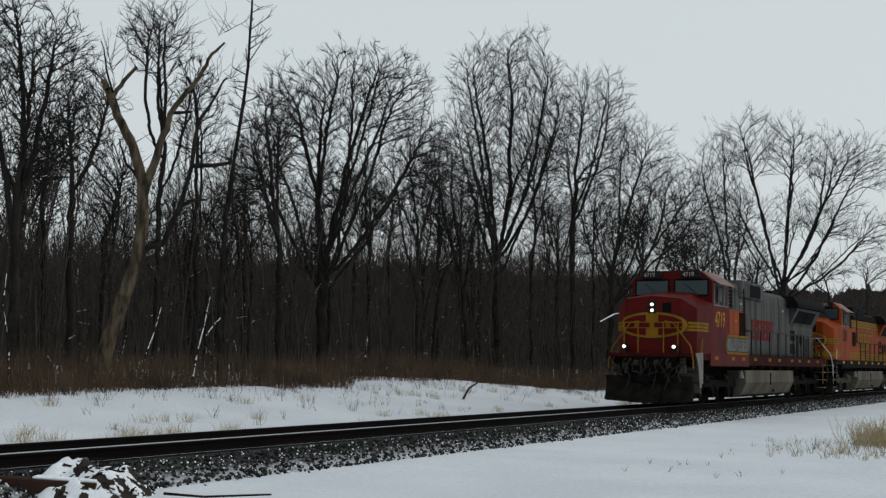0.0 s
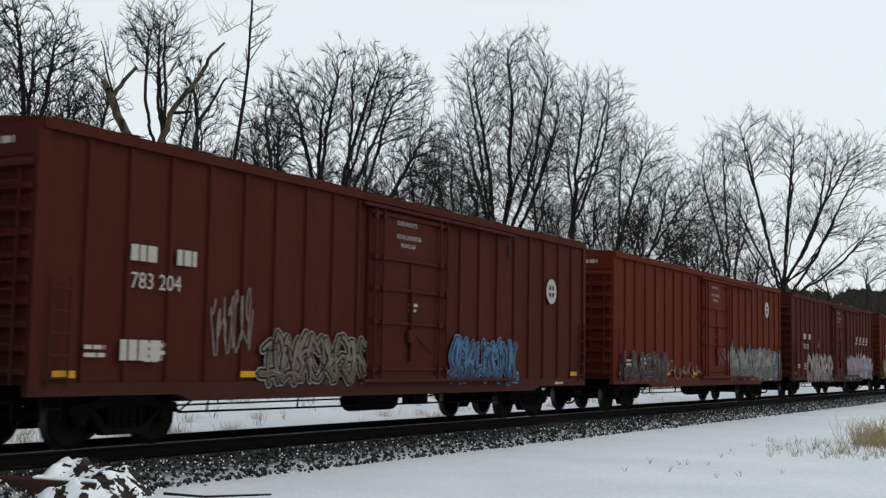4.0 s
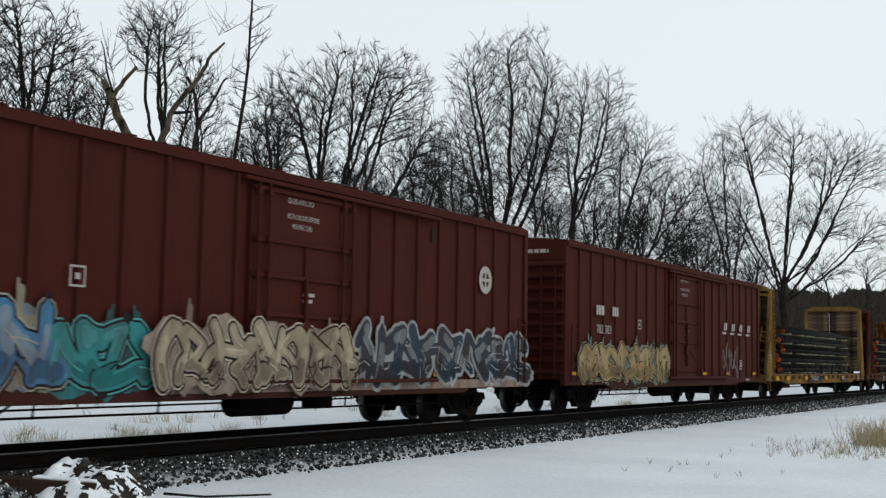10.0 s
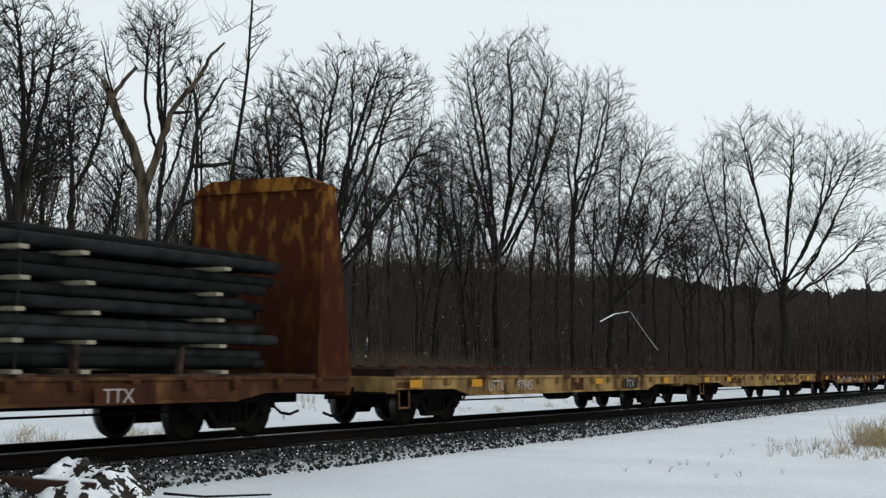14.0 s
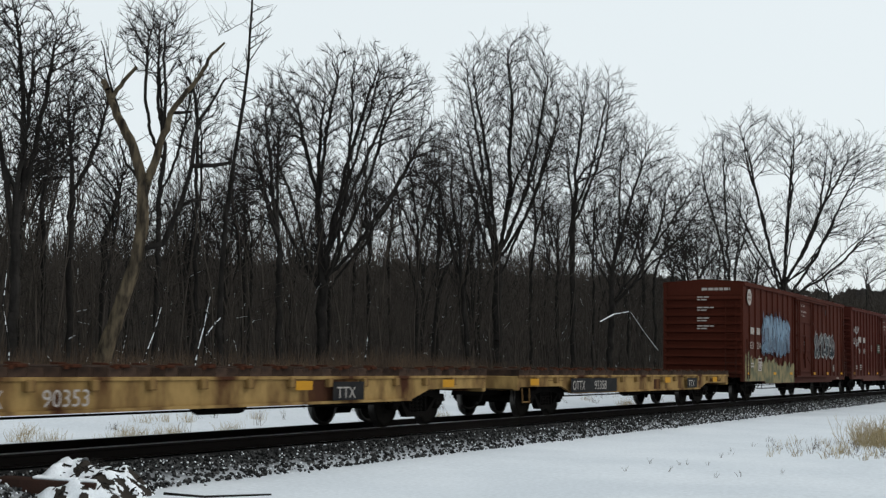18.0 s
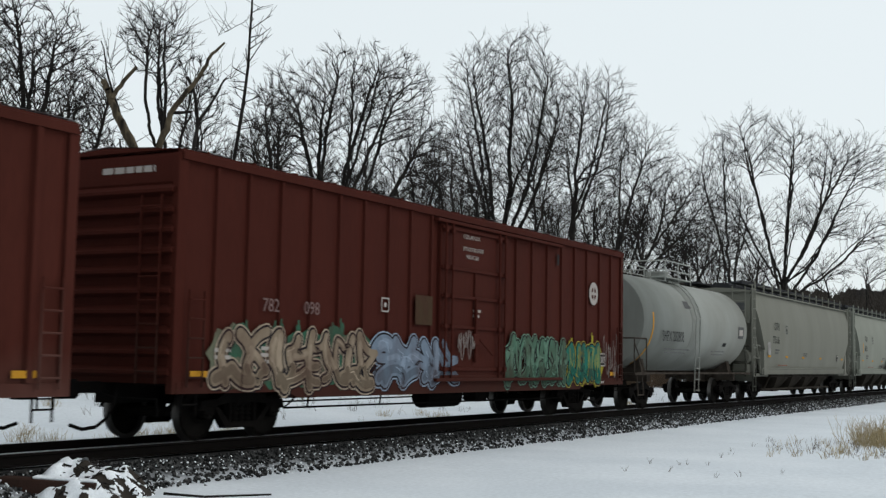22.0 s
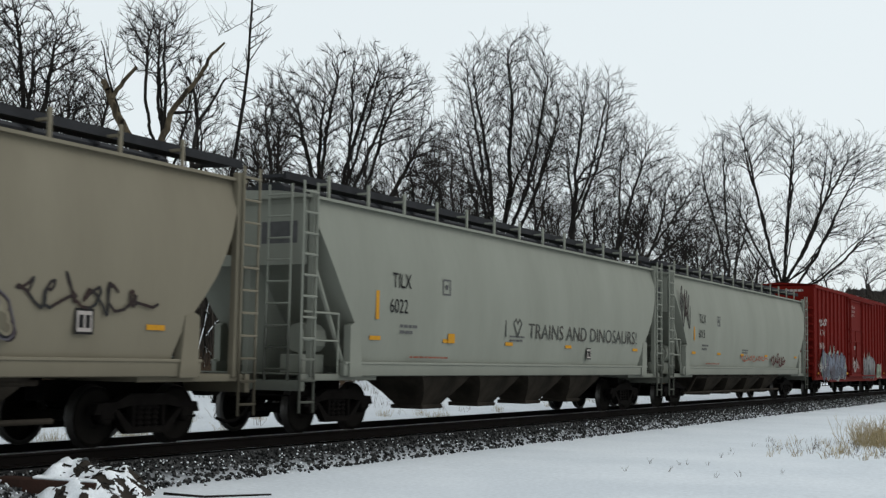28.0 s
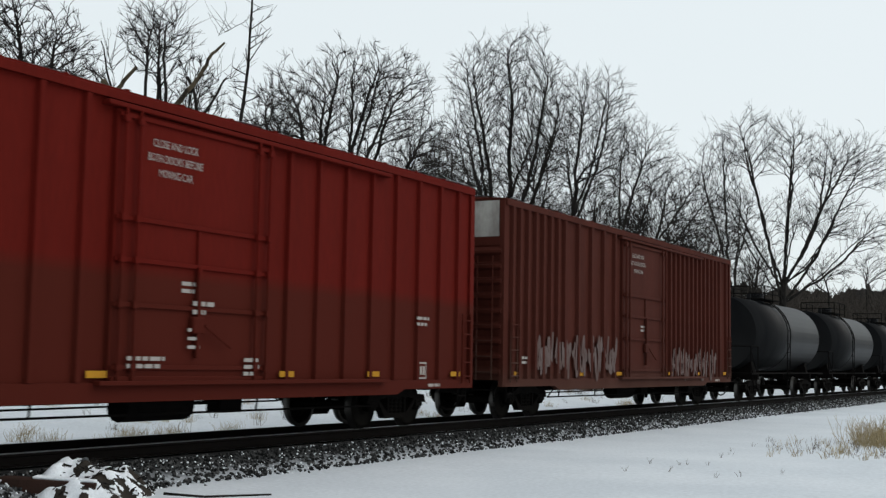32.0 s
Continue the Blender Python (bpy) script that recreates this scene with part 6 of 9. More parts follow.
# darker brown than the body, for outlet pockets and pipes
HOP_UNDER = mat("brake_dust_on_pockets", (0.040, 0.034, 0.027), 0.9, dark=(0.014, 0.012, 0.010), scale=2, amount=0.8, streak=2)
TANK_BLACK = mat("black_tank_paint", (0.006, 0.0065, 0.0075), 0.42, dark=(0.018, 0.018, 0.018), scale=0.9, amount=0.5, streak=3, spec=0.07)
DECK = mat("weathered_deck_boards", (0.062, 0.038, 0.027), 0.9, dark=(0.016, 0.012, 0.010), scale=3, amount=0.9, bump=0.4, vary=0.4)
PLANK = mat("weathered_grey_planks", (0.125, 0.086, 0.055), 0.9, dark=(0.026, 0.017, 0.012), scale=1.6, amount=1.0, fine=25, bump=0.3, vary=0.65, spread=0.10)
POLE = mat("treated_pole", (0.021, 0.022, 0.022), 0.9, dark=(0.008, 0.008, 0.008), scale=2.0, amount=0.8, fine=30, bump=0.3, vary=0.5)
POLE_END = mat("orange_pole_end", (0.36, 0.068, 0.022), 0.85, dark=(0.12, 0.03, 0.014), scale=6, amount=0.8, vary=0.5)
LUMBER = mat("pale_spacer_lumber", (0.27, 0.245, 0.185), 0.85, dark=(0.2, 0.17, 0.12), scale=5, amount=0.6)


def hopper(label, start, length, paint, pipes=False):
    L = length
    car = vehicle("covered_hopper", label, "freight wagon", start, "covered hoppers")
    key = paint.name + "_%.1f" % L
    levels = [(1.22, 1.47, 1.98), (1.5, 1.53, 1.90), (1.75, 1.565, 1.78), (2.0, 1.59, 1.60), (2.3, 1.61, 1.34), (2.65, 1.62, 1.06), (3.0, 1.605, 0.84), (3.35, 1.565, 0.64), (3.75, 1.49, 0.45), (4.1, 1.39, 0.30), (4.28, 1.33, 0.24)]

    def body():
        bm = bmesh.new()
        cols = 9
        for sgn in (-1, 1):
            grid = []
            for z, w, e in levels:
                grid.append([bm.verts.new((e + (L - 2 * e) * k / cols, sgn * w, z)) for k in range(cols + 1)])
            for a, b in zip(grid, grid[1:]):
                for k in range(cols):
                    f = bm.faces.new((a[k], a[k + 1], b[k + 1], b[k]) if sgn < 0 else (a[k + 1], a[k], b[k], b[k + 1]))
                    f.smooth = True
        return bm, paint

    def slope():
        bm = bmesh.new()
        a = [bm.verts.new((e, -w, z)) for z, w, e in levels]
        b = [bm.verts.new((e, w, z)) for z, w, e in levels]
        for k in range(len(levels) - 1):
            bm.faces.new((a[k], a[k + 1], b[k + 1], b[k]))
        return bm, paint

    def roof():
        bm = bmesh.new()
        prism(bm, [(-1.45, 4.26), (-1.45, 4.31), (-0.8, 4.40), (0, 4.44), (0.8, 4.40), (1.45, 4.31), (1.45, 4.26)], "x", 0.15, L - 0.15)
        return bm, paint

    def sill():
        bm = bmesh.new()
        box(bm, 1.3, L - 1.3, -1.56, -1.44, 1.06, 1.30, 0.015)
        box(bm, 1.3, L - 1.3, -1.585, -1.50, 1.28, 1.33, 0.01)
        return bm, paint

    def gusset():
        bm = bmesh.new()
        prism(bm, [(1.42, 1.05), (1.42, 2.0), (1.55, 2.05), (1.75, 2.0), (1.85, 1.05)], "y", -1.60, -1.45)
        return bm, paint

    def pocket():
        bm = bmesh.new()
        rings = []
        for z, w, ya, yb in ((1.12, 1.17, -1.36, 0.2), (1.0, 1.02, -1.33, 0.15), (0.86, 0.86, -1.26, 0.05), (0.70, 0.68, -1.16, -0.1), (0.55, 0.52, -1.05, -0.2), (0.42, 0.42, -0.95, -0.3)):
            rings.append([bm.verts.new(p) for p in ((-w, ya, z), (w, ya, z), (w, yb, z), (-w, yb, z))])
        for a, b in zip(rings, rings[1:]):
            for k in range(4):
                bm.faces.new((a[k], b[k], b[(k + 1) % 4], a[(k + 1) % 4]))
        bm.faces.new(rings[-1])
        box(bm, -0.45, 0.45, -1.0, -0.2, 0.34, 0.43, 0.02)
        return bm, HOP_UNDER

    def platform():
        bm = bmesh.new()
        box(bm, 0.0, 2.6, -1.45, 1.45, 0.98, 1.10, 0.01)
        box(bm, 0.0, 0.12, -1.5, 1.5, 0.80, 1.10)
        prism(bm, [(0.35, 1.1), (0.35, 3.2), (0.45, 3.2), (2.3, 1.1)], "y", -0.06, 0.06)
        return bm, paint

    def end_sheet():
        bm = bmesh.new()
        box(bm, 0.28, 0.34, -1.35, 1.35, 3.05, 4.25, 0.01)
        return bm, paint

    def post():
        bm = bmesh.new()
        box(bm, 0.30, 0.44, -1.50, -1.38, 1.05, 4.40, 0.01)
        return bm, paint

    def brace():
        bm = bmesh.new()
        rod(bm, (0.40, -1.42, 3.1), (1.5, -1.42, 1.15), 0.05, 6)
        rod(bm, (0.05, -1.5, 2.2), (1.15, -1.5, 2.2), 0.022, 6)
        rod(bm, (1.15, -1.5, 2.2), (1.15, -1.5, 1.1), 0.022, 6)
        rod(bm, (0.05, -1.5, 1.7), (1.15, -1.5, 1.7), 0.018, 6)
        return bm, paint

    def brake_gear():
        bm = bmesh.new()
        rod(bm, (0.75, -0.9, 1.75), (1.25, -0.9, 1.75), 0.28, 12)
        box(bm, 0.6, 1.3, -1.1, -0.6, 1.10, 1.45, 0.02)
        rod(bm, (0.5, -1.15, 1.9), (0.5, -1.15, 1.2), 0.03, 6)
        return bm, paint

    def walkway():
        bm = bmesh.new()
        box(bm, -0.1, L + 0.1, -1.12, -0.62, 4.60, 4.66)
        box(bm, -0.1, L + 0.1, -1.14, -1.08, 4.56, 4.70)
        return bm, WALK

    def hatch():
        bm = bmesh.new()
        prism(bm, [(-0.38, 4.42), (-0.38, 4.60), (-0.25, 4.68), (0.25, 4.68), (0.38, 4.60), (0.38, 4.42)], "x", 0.9, L - 0.9)
        k = 1.6
        while k < L - 1.2:
            box(bm, k, k + 0.09, -0.42, 0.42, 4.6, 4.72)
            k += 1.35
        return bm, WALK

    def stanchion():
        bm = bmesh.new()
        box(bm, -0.03, 0.03, -1.40, -1.36, 4.28, 4.74)
        box(bm, -0.03, 0.03, -1.40, -1.08, 4.56, 4.60)
        return bm, paint

    def keel():
        bm = bmesh.new()
        box(bm, 0.1, 3.2, -0.2, 0.2, 0.68, 0.98)
        box(bm, L - 3.2, L - 0.1, -0.2, 0.2, 0.68, 0.98)
        box(bm, 3.2, L - 3.2, -0.15, 0.15, 0.94, 1.06)
        return bm, UNDER

    turn = flip(L)
    part("hopper_body", shared("hop_body_" + key, body), None, car)
    part("roof", shared("hop_roof_" + key, roof), None, car)
    part("hatch_cover", shared("hop_hatch_%.1f" % L, hatch), None, car)
    part("centre_sill", shared("hop_keel_%.1f" % L, keel), None, car)
    for m in (None, turn):
        w = m or Matrix()
        for nm, fn in (("slope_sheet", slope), ("side_sill", sill), ("end_platform", platform), ("end_sheet", end_sheet), ("walkway", walkway), ("brake_gear", brake_gear)):
            part(nm, shared("hop_%s_%s" % (nm, key), fn), None, car, m=m)
        part("gusset", shared("hop_gusset_" + key, gusset), None, car, m=m)
        part("gusset", shared("hop_gusset_" + key, gusset), None, car, m=w @ Matrix.Translation((L, 0, 0)) @ Matrix.Diagonal((-1, 1, 1, 1)))
        part("corner_post", shared("hop_post_" + key, post), None, car, m=m)
        part("corner_post", shared("hop_post_" + key, post), None, car, m=w @ Matrix.Diagonal((1, -1, 1, 1)))
        part("brace", shared("hop_brace_" + key, brace), None, car, m=m)
        part("ladder", ladder_mesh("hop_ladder_" + paint.name, 4.1, 0.42, 11, paint, 0.022), None, car, m=w @ pose(-0.08, -1.54, 0.42))
        part("end_ladder", ladder_mesh("hop_end_ladder_" + paint.name, 3.5, 0.5, 9, paint, 0.02), None, car, m=w @ pose(-0.05, -0.75, 0.98, 0, 0, -90))
        part("ladder", ladder_mesh("hop_ladder_" + paint.name, 4.1, 0.42, 11, paint, 0.022), None, car, m=w @ Matrix.Diagonal((1, -1, 1, 1)) @ pose(-0.08, -1.54, 0.42))
        part("coupler", coupler_mesh(), None, car, m=m)
        k = 0.9
        while k < L - 0.5:
            part("stanchion", shared("hop_stanchion_" + key, stanchion), None, car, m=w @ pose(k, 0, 0))
            k += 1.37
    for x in (5.65, 8.25, 10.85, 13.45):
        part("outlet_pocket", shared("hop_pocket_" + key, pocket), None, car, m=pose(x, 0, 0))
    if pipes:
        bm = bmesh.new()
        rod(bm, (3.4, -1.3, 0.98), (L - 4.4, -1.3, 0.98), 0.045, 8)
        rod(bm, (3.4, -1.3, 0.98), (2.8, -1.2, 0.45), 0.045, 8)
        rod(bm, (2.4, -1.2, 0.45), (L - 4.0, -1.2, 0.45), 0.042, 8)
        part("unloading_pipe", bm, HOP_UNDER, car)
    for x in (1.9, L - 1.9):
        bogie(car, start, x)
    for x in (2.1, 5.0, 8.0, 11.5, L - 2.6):
        patch(car, x, x + 0.4, 1.75, 1.83, YELLOW_TAPE, -1.585, "reflector")
    bars(car, 3.2, 2.02, [0.7, 0.5], 0.06, 0.06, INK_GREY, -1.60)
    bars(car, 8.2, 1.95, [0.8, 0.7], 0.04, 0.05, INK_GREY, -1.60)
    bars(car, 3.6, 1.42, [1.6], 0.035, 0.05, spray((0.35, 0.12, 0.08)), -1.595)
    outline_mark(car, 4.9, 2.75, 0.34, INK_GREY, -1.626)
    sheet = patch(car, 0, 0.8, 3.45, 3.85, INK_GREY, 0, "end_stencil")
    sheet.matrix_basis = pose(0.276, -0.35, 0, 0, 0, -90)
    return car


INK_GREY = mat("faded_black_stencil", (0.10, 0.10, 0.10), 0.8, scale=6, amount=0.4, bump=0)


def make_hoppers():
    c = hopper("grey covered hopper with dark reporting marks and unloading pipes", 426.75, 19.05, HOP_GREY, True)
    letters(c, "CITX", 2.95, 2.85, 0.46, BLACK, -1.628, 0.85); letters(c, "775136", 2.75, 2.32, 0.42, BLACK, -1.624, 0.85)
    patch(c, 2.0, 2.4, 1.85, 2.35, spray((0.5, 0.5, 0.48)), -1.615)
    plate_mark(c, 15.3, 1.7, 0.28, -1.60, WHITE, BLACK)
    c = hopper("pale grey covered hopper with a green and black tag", 446.75, 19.05, HOP_PALE)
    letters(c, "TILX", 2.8, 2.82, 0.42, BLACK, -1.628, 0.85); letters(c, "6032", 2.72, 2.32, 0.40, BLACK, -1.624, 0.9)
    patch(c, 2.2, 2.32, 2.2, 2.75, YELLOW_TAPE, -1.624)
    scribble(c, 7.3, 9.5, 1.35, 1.62, 201, (0.05, 0.05, 0.05), 0.035, 26, -1.60)
    graffiti(c, 9.4, 13.2, 1.32, 1.9, 5, 202, (0.22, 0.24, 0.20), (0.03, 0.05, 0.04), None, (0.08, 0.16, 0.10), y=-1.605, fat=0.10, sharp=0.8)
    plate_mark(c, 14.6, 1.85, 0.2, -1.605, WHITE, BLACK)
    c = hopper("pale grey covered hopper with small faded tags", 466.7, 19.05, HOP_PALE)
    letters(c, "TILX", 2.8, 2.82, 0.40, INK_GREY, -1.628, 0.85); letters(c, "6020", 2.72, 2.35, 0.38, INK_GREY, -1.624, 0.9)
    scribble(c, 3.2, 5.6, 1.35, 1.7, 203, (0.06, 0.06, 0.06), 0.04, 18, -1.60)
    scribble(c, 8.5, 10.5, 1.35, 1.75, 204, (0.10, 0.10, 0.09), 0.05, 16, -1.60)
    plate_mark(c, 15.2, 1.75, 0.3, -1.605, WHITE, BLACK)
    c = hopper("tan covered hopper with black outline graffiti", 486.75, 19.05, HOP_TAN, True)
    tan = (0.285, 0.258, 0.192)
    graffiti(c, 2.4, 8.2, 1.42, 2.35, 5, 210, tan, (0.09, 0.085, 0.07), None, tan, y=-1.618, fat=0.36)
    graffiti(c, 8.7, 13.6, 1.40, 2.45, 4, 214, tan, (0.03, 0.03, 0.035), None, (0.16, 0.15, 0.17), y=-1.618, fat=0.38)
    plate_mark(c, 15.0, 1.65, 0.36, -1.605, WHITE, BLACK)
    scribble(c, 14.0, 16.4, 1.9, 2.5, 220, (0.04, 0.04, 0.04), 0.045, 12, -1.615)
    c = hopper("pale grey covered hopper with a hand-lettered slogan", 507.25, 19.05, HOP_PALE)
    letters(c, "TILX", 2.85, 2.80, 0.42, BLACK, -1.628, 0.85); letters(c, "6022", 2.76, 2.30, 0.40, BLACK, -1.624, 0.9)
    patch(c, 2.25, 2.37, 2.15, 2.7, YELLOW_TAPE, -1.624)
    letters(c, "I", 7.9, 1.95, 0.56, spray((0.10, 0.11, 0.10)), -1.612)
    heart = bmesh.new()
    stroke(heart, [(8.60, 2.28), (8.50, 2.38), (8.38, 2.28), (8.60, 1.98), (8.82, 2.28), (8.70, 2.38), (8.60, 2.28)], 0.05, -1.615, 6)
    part("heart_drawing", heart, spray((0.10, 0.11, 0.10)), c)
    letters(c, "TRAINS AND DINOSAURS!", 9.2, 1.95, 0.52, spray((0.10, 0.11, 0.10)), -1.614, 1.22)
    patch(c, 5.2, 5.5, 1.75, 1.95, YELLOW_TAPE, -1.60)
    plate_mark(c, 12.9, 1.48, 0.3, -1.60, WHITE, BLACK)
    c = hopper("pale grey covered hopper with a tall black tag at one end", 527.2, 19.05, HOP_PALE, True)
    letters(c, "TILX", 2.8, 2.80, 0.42, BLACK, -1.628, 0.85); letters(c, "6013", 2.72, 2.30, 0.40, BLACK, -1.624, 0.9)
    scribble(c, 0.8, 1.7, 2.6, 3.9, 231, (0.04, 0.04, 0.04), 0.06, 10, -1.62)
    scribble(c, 12.4, 14.6, 1.4, 1.9, 232, (0.10, 0.03, 0.03), 0.06, 14, -1.605)
    scribble(c, 8.0, 11.6, 1.55, 1.8, 233, (0.45, 0.16, 0.10), 0.035, 18, -1.605)
    patch(c, 2.2, 2.32, 2.2, 2.65, YELLOW_TAPE, -1.624)


def tank_car(label, start, length, paint, radius, band, trim, group):
    L = length
    car = vehicle("tank_car", label, "freight wagon", start, group)
    zc, x0, x1 = 1.18 + radius, 0.75, L - 0.75
    key = paint.name

    def shell():
        bm = bmesh.new()
        prof = []
        n = 7
        for k in range(n + 1):
            a = math.pi / 2 * k / n
            prof.append((x0 + 0.55 * (1 - math.sin(a)), max(0.02, radius * math.cos(math.pi / 2 - a))))
        prof = [(x, r) for x, r in prof]
        full = prof + [(x0 + x1 - x, r) for x, r in reversed(prof)]
        rings = []
        m = 40
        for x, r in full:
            rings.append([bm.verts.new((x, r * math.cos(2 * math.pi * k / m), zc + r * math.sin(2 * math.pi * k / m))) for k in range(m)])
        for a, b in zip(rings, rings[1:]):
            for k in range(m):
                bm.faces.new((a[k], a[(k + 1) % m], b[(k + 1) % m], b[k])).smooth = True
        bmesh.ops.recalc_face_normals(bm, faces=bm.faces[:])
        return bm, paint

    def hoop(r, w):
        def build():
            bm = bmesh.new()
            m = 40
            for k in range(m):
                a, b = 2 * math.pi * k / m, 2 * math.pi * (k + 1) / m
                bm.faces.new([bm.verts.new(p) for p in ((-w, r * math.cos(a), zc + r * math.sin(a)), (w, r * math.cos(a), zc + r * math.sin(a)), (w, r * math.cos(b), zc + r * math.sin(b)), (-w, r * math.cos(b), zc + r * math.sin(b)))]).smooth = True
            return bm, trim
        return build

    def top_rail():
        bm = bmesh.new()
        zt = zc + radius
        a, b = L * 0.36, L * 0.57
        box(bm, a, b, -0.85, -0.35, zt + 0.02, zt + 0.06)
        box(bm, a, b, 0.35, 0.85, zt + 0.02, zt + 0.06)
        for y in (-0.85, 0.85):
            for z in (zt + 0.28, zt + 0.58):
                rod(bm, (a, y, z), (b, y, z), 0.022, 6)
            for x in (a, (a + b) / 2, b):
                rod(bm, (x, y, zt - 0.12), (x, y, zt + 0.58), 0.022, 6)
        for z in (zt + 0.28, zt + 0.58):
            rod(bm, (a, -0.85, z), (a, 0.85, z), 0.02, 6)
        return bm, trim

    def dome():
        bm = bmesh.new()
        zt = zc + radius
        rod(bm, (L * 0.5, 0, zt - 0.1), (L * 0.5, 0, zt + 0.28), 0.33, 16)
        rod(bm, (L * 0.5, 0, zt + 0.28), (L * 0.5, 0, zt + 0.34), 0.37, 16)
        rod(bm, (L * 0.44, 0.1, zt - 0.1), (L * 0.44, 0.1, zt + 0.30), 0.10, 10)
        rod(bm, (L * 0.56, -0.1, zt - 0.1), (L * 0.56, -0.1, zt + 0.25), 0.12, 10)
        return bm, paint

    def sill():
        bm = bmesh.new()
        box(bm, 0.1, 2.6, -0.25, 0.25, 0.78, 1.10)
        box(bm, L - 2.6, L - 0.1, -0.25, 0.25, 0.78, 1.10)
        for x in (1.75, L - 1.75):
            box(bm, x - 0.14, x + 0.14, -1.3, 1.3, 0.85, 1.12)
            prism(bm, [(-1.15, 1.1), (-1.05, 1.55), (-0.6, 1.25), (0.6, 1.25), (1.05, 1.55), (1.15, 1.1)], "x", x - 0.18, x + 0.18)
        return bm, TANK_UNDER if trim is not UNDER else UNDER

    def side_rail():
        bm = bmesh.new()
        box(bm, 0.15, L - 0.15, -1.50, -1.38, 1.08, 1.14)
        return bm, TANK_UNDER if trim is not UNDER else UNDER

    def end_rail():
        bm = bmesh.new()
        box(bm, 0.05, 1.0, -1.5, 1.5, 1.06, 1.12)
        rod(bm, (0.1, -1.45, 2.15), (1.15, -1.45, 2.15), 0.022, 6)
        for x in (0.1, 1.15):
            rod(bm, (x, -1.45, 1.1), (x, -1.45, 2.15), 0.022, 6)
        rod(bm, (0.1, -1.45, 2.0), (1.0, -1.45, 1.15), 0.018, 6)
        rod(bm, (0.1, -1.45, 2.15), (0.1, 1.45, 2.15), 0.022, 6)
        rod(bm, (0.3, -1.45, 1.1), (0.3, -1.5, 0.45), 0.02, 6)
        rod(bm, (0.75, -1.45, 1.1), (0.75, -1.5, 0.45), 0.02, 6)
        rod(bm, (0.3, -1.5, 0.47), (0.75, -1.5, 0.47), 0.02, 6)
        return bm, TANK_UNDER if trim is not UNDER else UNDER

    def curved_ladder():
        bm = bmesh.new()
        xa, xb = L * 0.43, L * 0.465
        for x in (xa, xb):
            for k in range(7):
                a, b = radians(180 - 8 + 13 * -k), radians(180 - 8 + 13 * -(k + 1))
                rod(bm, (x, (radius + 0.12) * math.cos(a), zc + (radius + 0.12) * math.sin(a)), (x, (radius + 0.12) * math.cos(b), zc + (radius + 0.12) * math.sin(b)), 0.02, 5)
            rod(bm, (x, -(radius + 0.1), zc + 0.2), (x, -1.55, 0.50), 0.022, 5)
        for k in range(7):
            a = radians(172 - 12 * k)
            rod(bm, (xa, (radius + 0.12) * math.cos(a), zc + (radius + 0.12) * math.sin(a)), (xb, (radius + 0.12) * math.cos(a), zc + (radius + 0.12) * math.sin(a)), 0.018, 5)
        for k in range(6):
            z = 0.55 + k * 0.36
            rod(bm, (xa, -1.6, z), (xb, -1.6, z), 0.018, 5)
        return bm, trim

    part("tank_shell", shared("tank_shell_" + key, shell), None, car)
    for x in band:
        part("tank_band", shared("tank_hoop_" + key, hoop(radius + 0.012, 0.07)), None, car, m=pose(x, 0, 0))
    part("railing", shared("tank_rail_" + key, top_rail), None, car)
    part("dome", shared("tank_dome_" + key, dome), None, car)
    part("stub_sill", shared("tank_sill_" + key, sill), None, car)
    part("ladder", shared("tank_ladder_" + key, curved_ladder), None, car)
    for m in (None, flip(L)):
        part("side_rail", shared("tank_side_" + key, side_rail), None, car, m=m)
        part("end_rail", shared("tank_end_" + key, end_rail), None, car, m=m)
        part("coupler", coupler_mesh(), None, car, m=m)
    for x in (1.75, L - 1.75):
        bogie(car, start, x)
    return car


def make_tank_cars():
    R = 1.53
    c = tank_car("pale grey tank car with a yellow band and dark lettering", 413.75, 12.9, TANK_GREY, R, (5.5, 6.3), TANK_GREY, "")

    def wrap(x0, x1, a0, a1, material, name):
        bm = bmesh.new()
        n = 8
        for k in range(n):
            a, b = radians(a0 + (a1 - a0) * k / n), radians(a0 + (a1 - a0) * (k + 1) / n)
            r = R + 0.008
            bm.faces.new([bm.verts.new(p) for p in ((x0, -r * math.cos(a), 1.18 + R + r * math.sin(a)), (x1, -r * math.cos(a), 1.18 + R + r * math.sin(a)), (x1, -r * math.cos(b), 1.18 + R + r * math.sin(b)), (x0, -r * math.cos(b), 1.18 + R + r * math.sin(b)))])
        part(name, bm, material, c)
    wrap(1.50, 1.62, -60, 10, YELLOW_TAPE, "yellow_band")
    letters(c, "SHPX 202808", 2.30, 2.12, 0.47, BLACK, -1.565, 0.8)
    wrap(4.9, 5.55, 20, 30, INK_GREY, "placard")
    wrap(11.0, 11.7, -12, 4, INK_GREY, "placard")
    wrap(11.1, 11.6, -8, 0, WHITE, "placard_bar")
    wrap(9.3, 9.7, -25, -20, BLACK, "placard")
    for x, w in ((2.6, 2.6), (7.6, 1.6)):
        bars(c, x, 1.85, [w, w * 0.8], 0.04, 0.07, INK_GREY, -1.50)
    for k, s in enumerate((610.6, 624.7, 638.8, 652.9)):
        tank_car("glossy black tank car with a pale end stencil", s, 12.7, TANK_BLACK, 1.50, (6.35,), UNDER, "black tank cars")


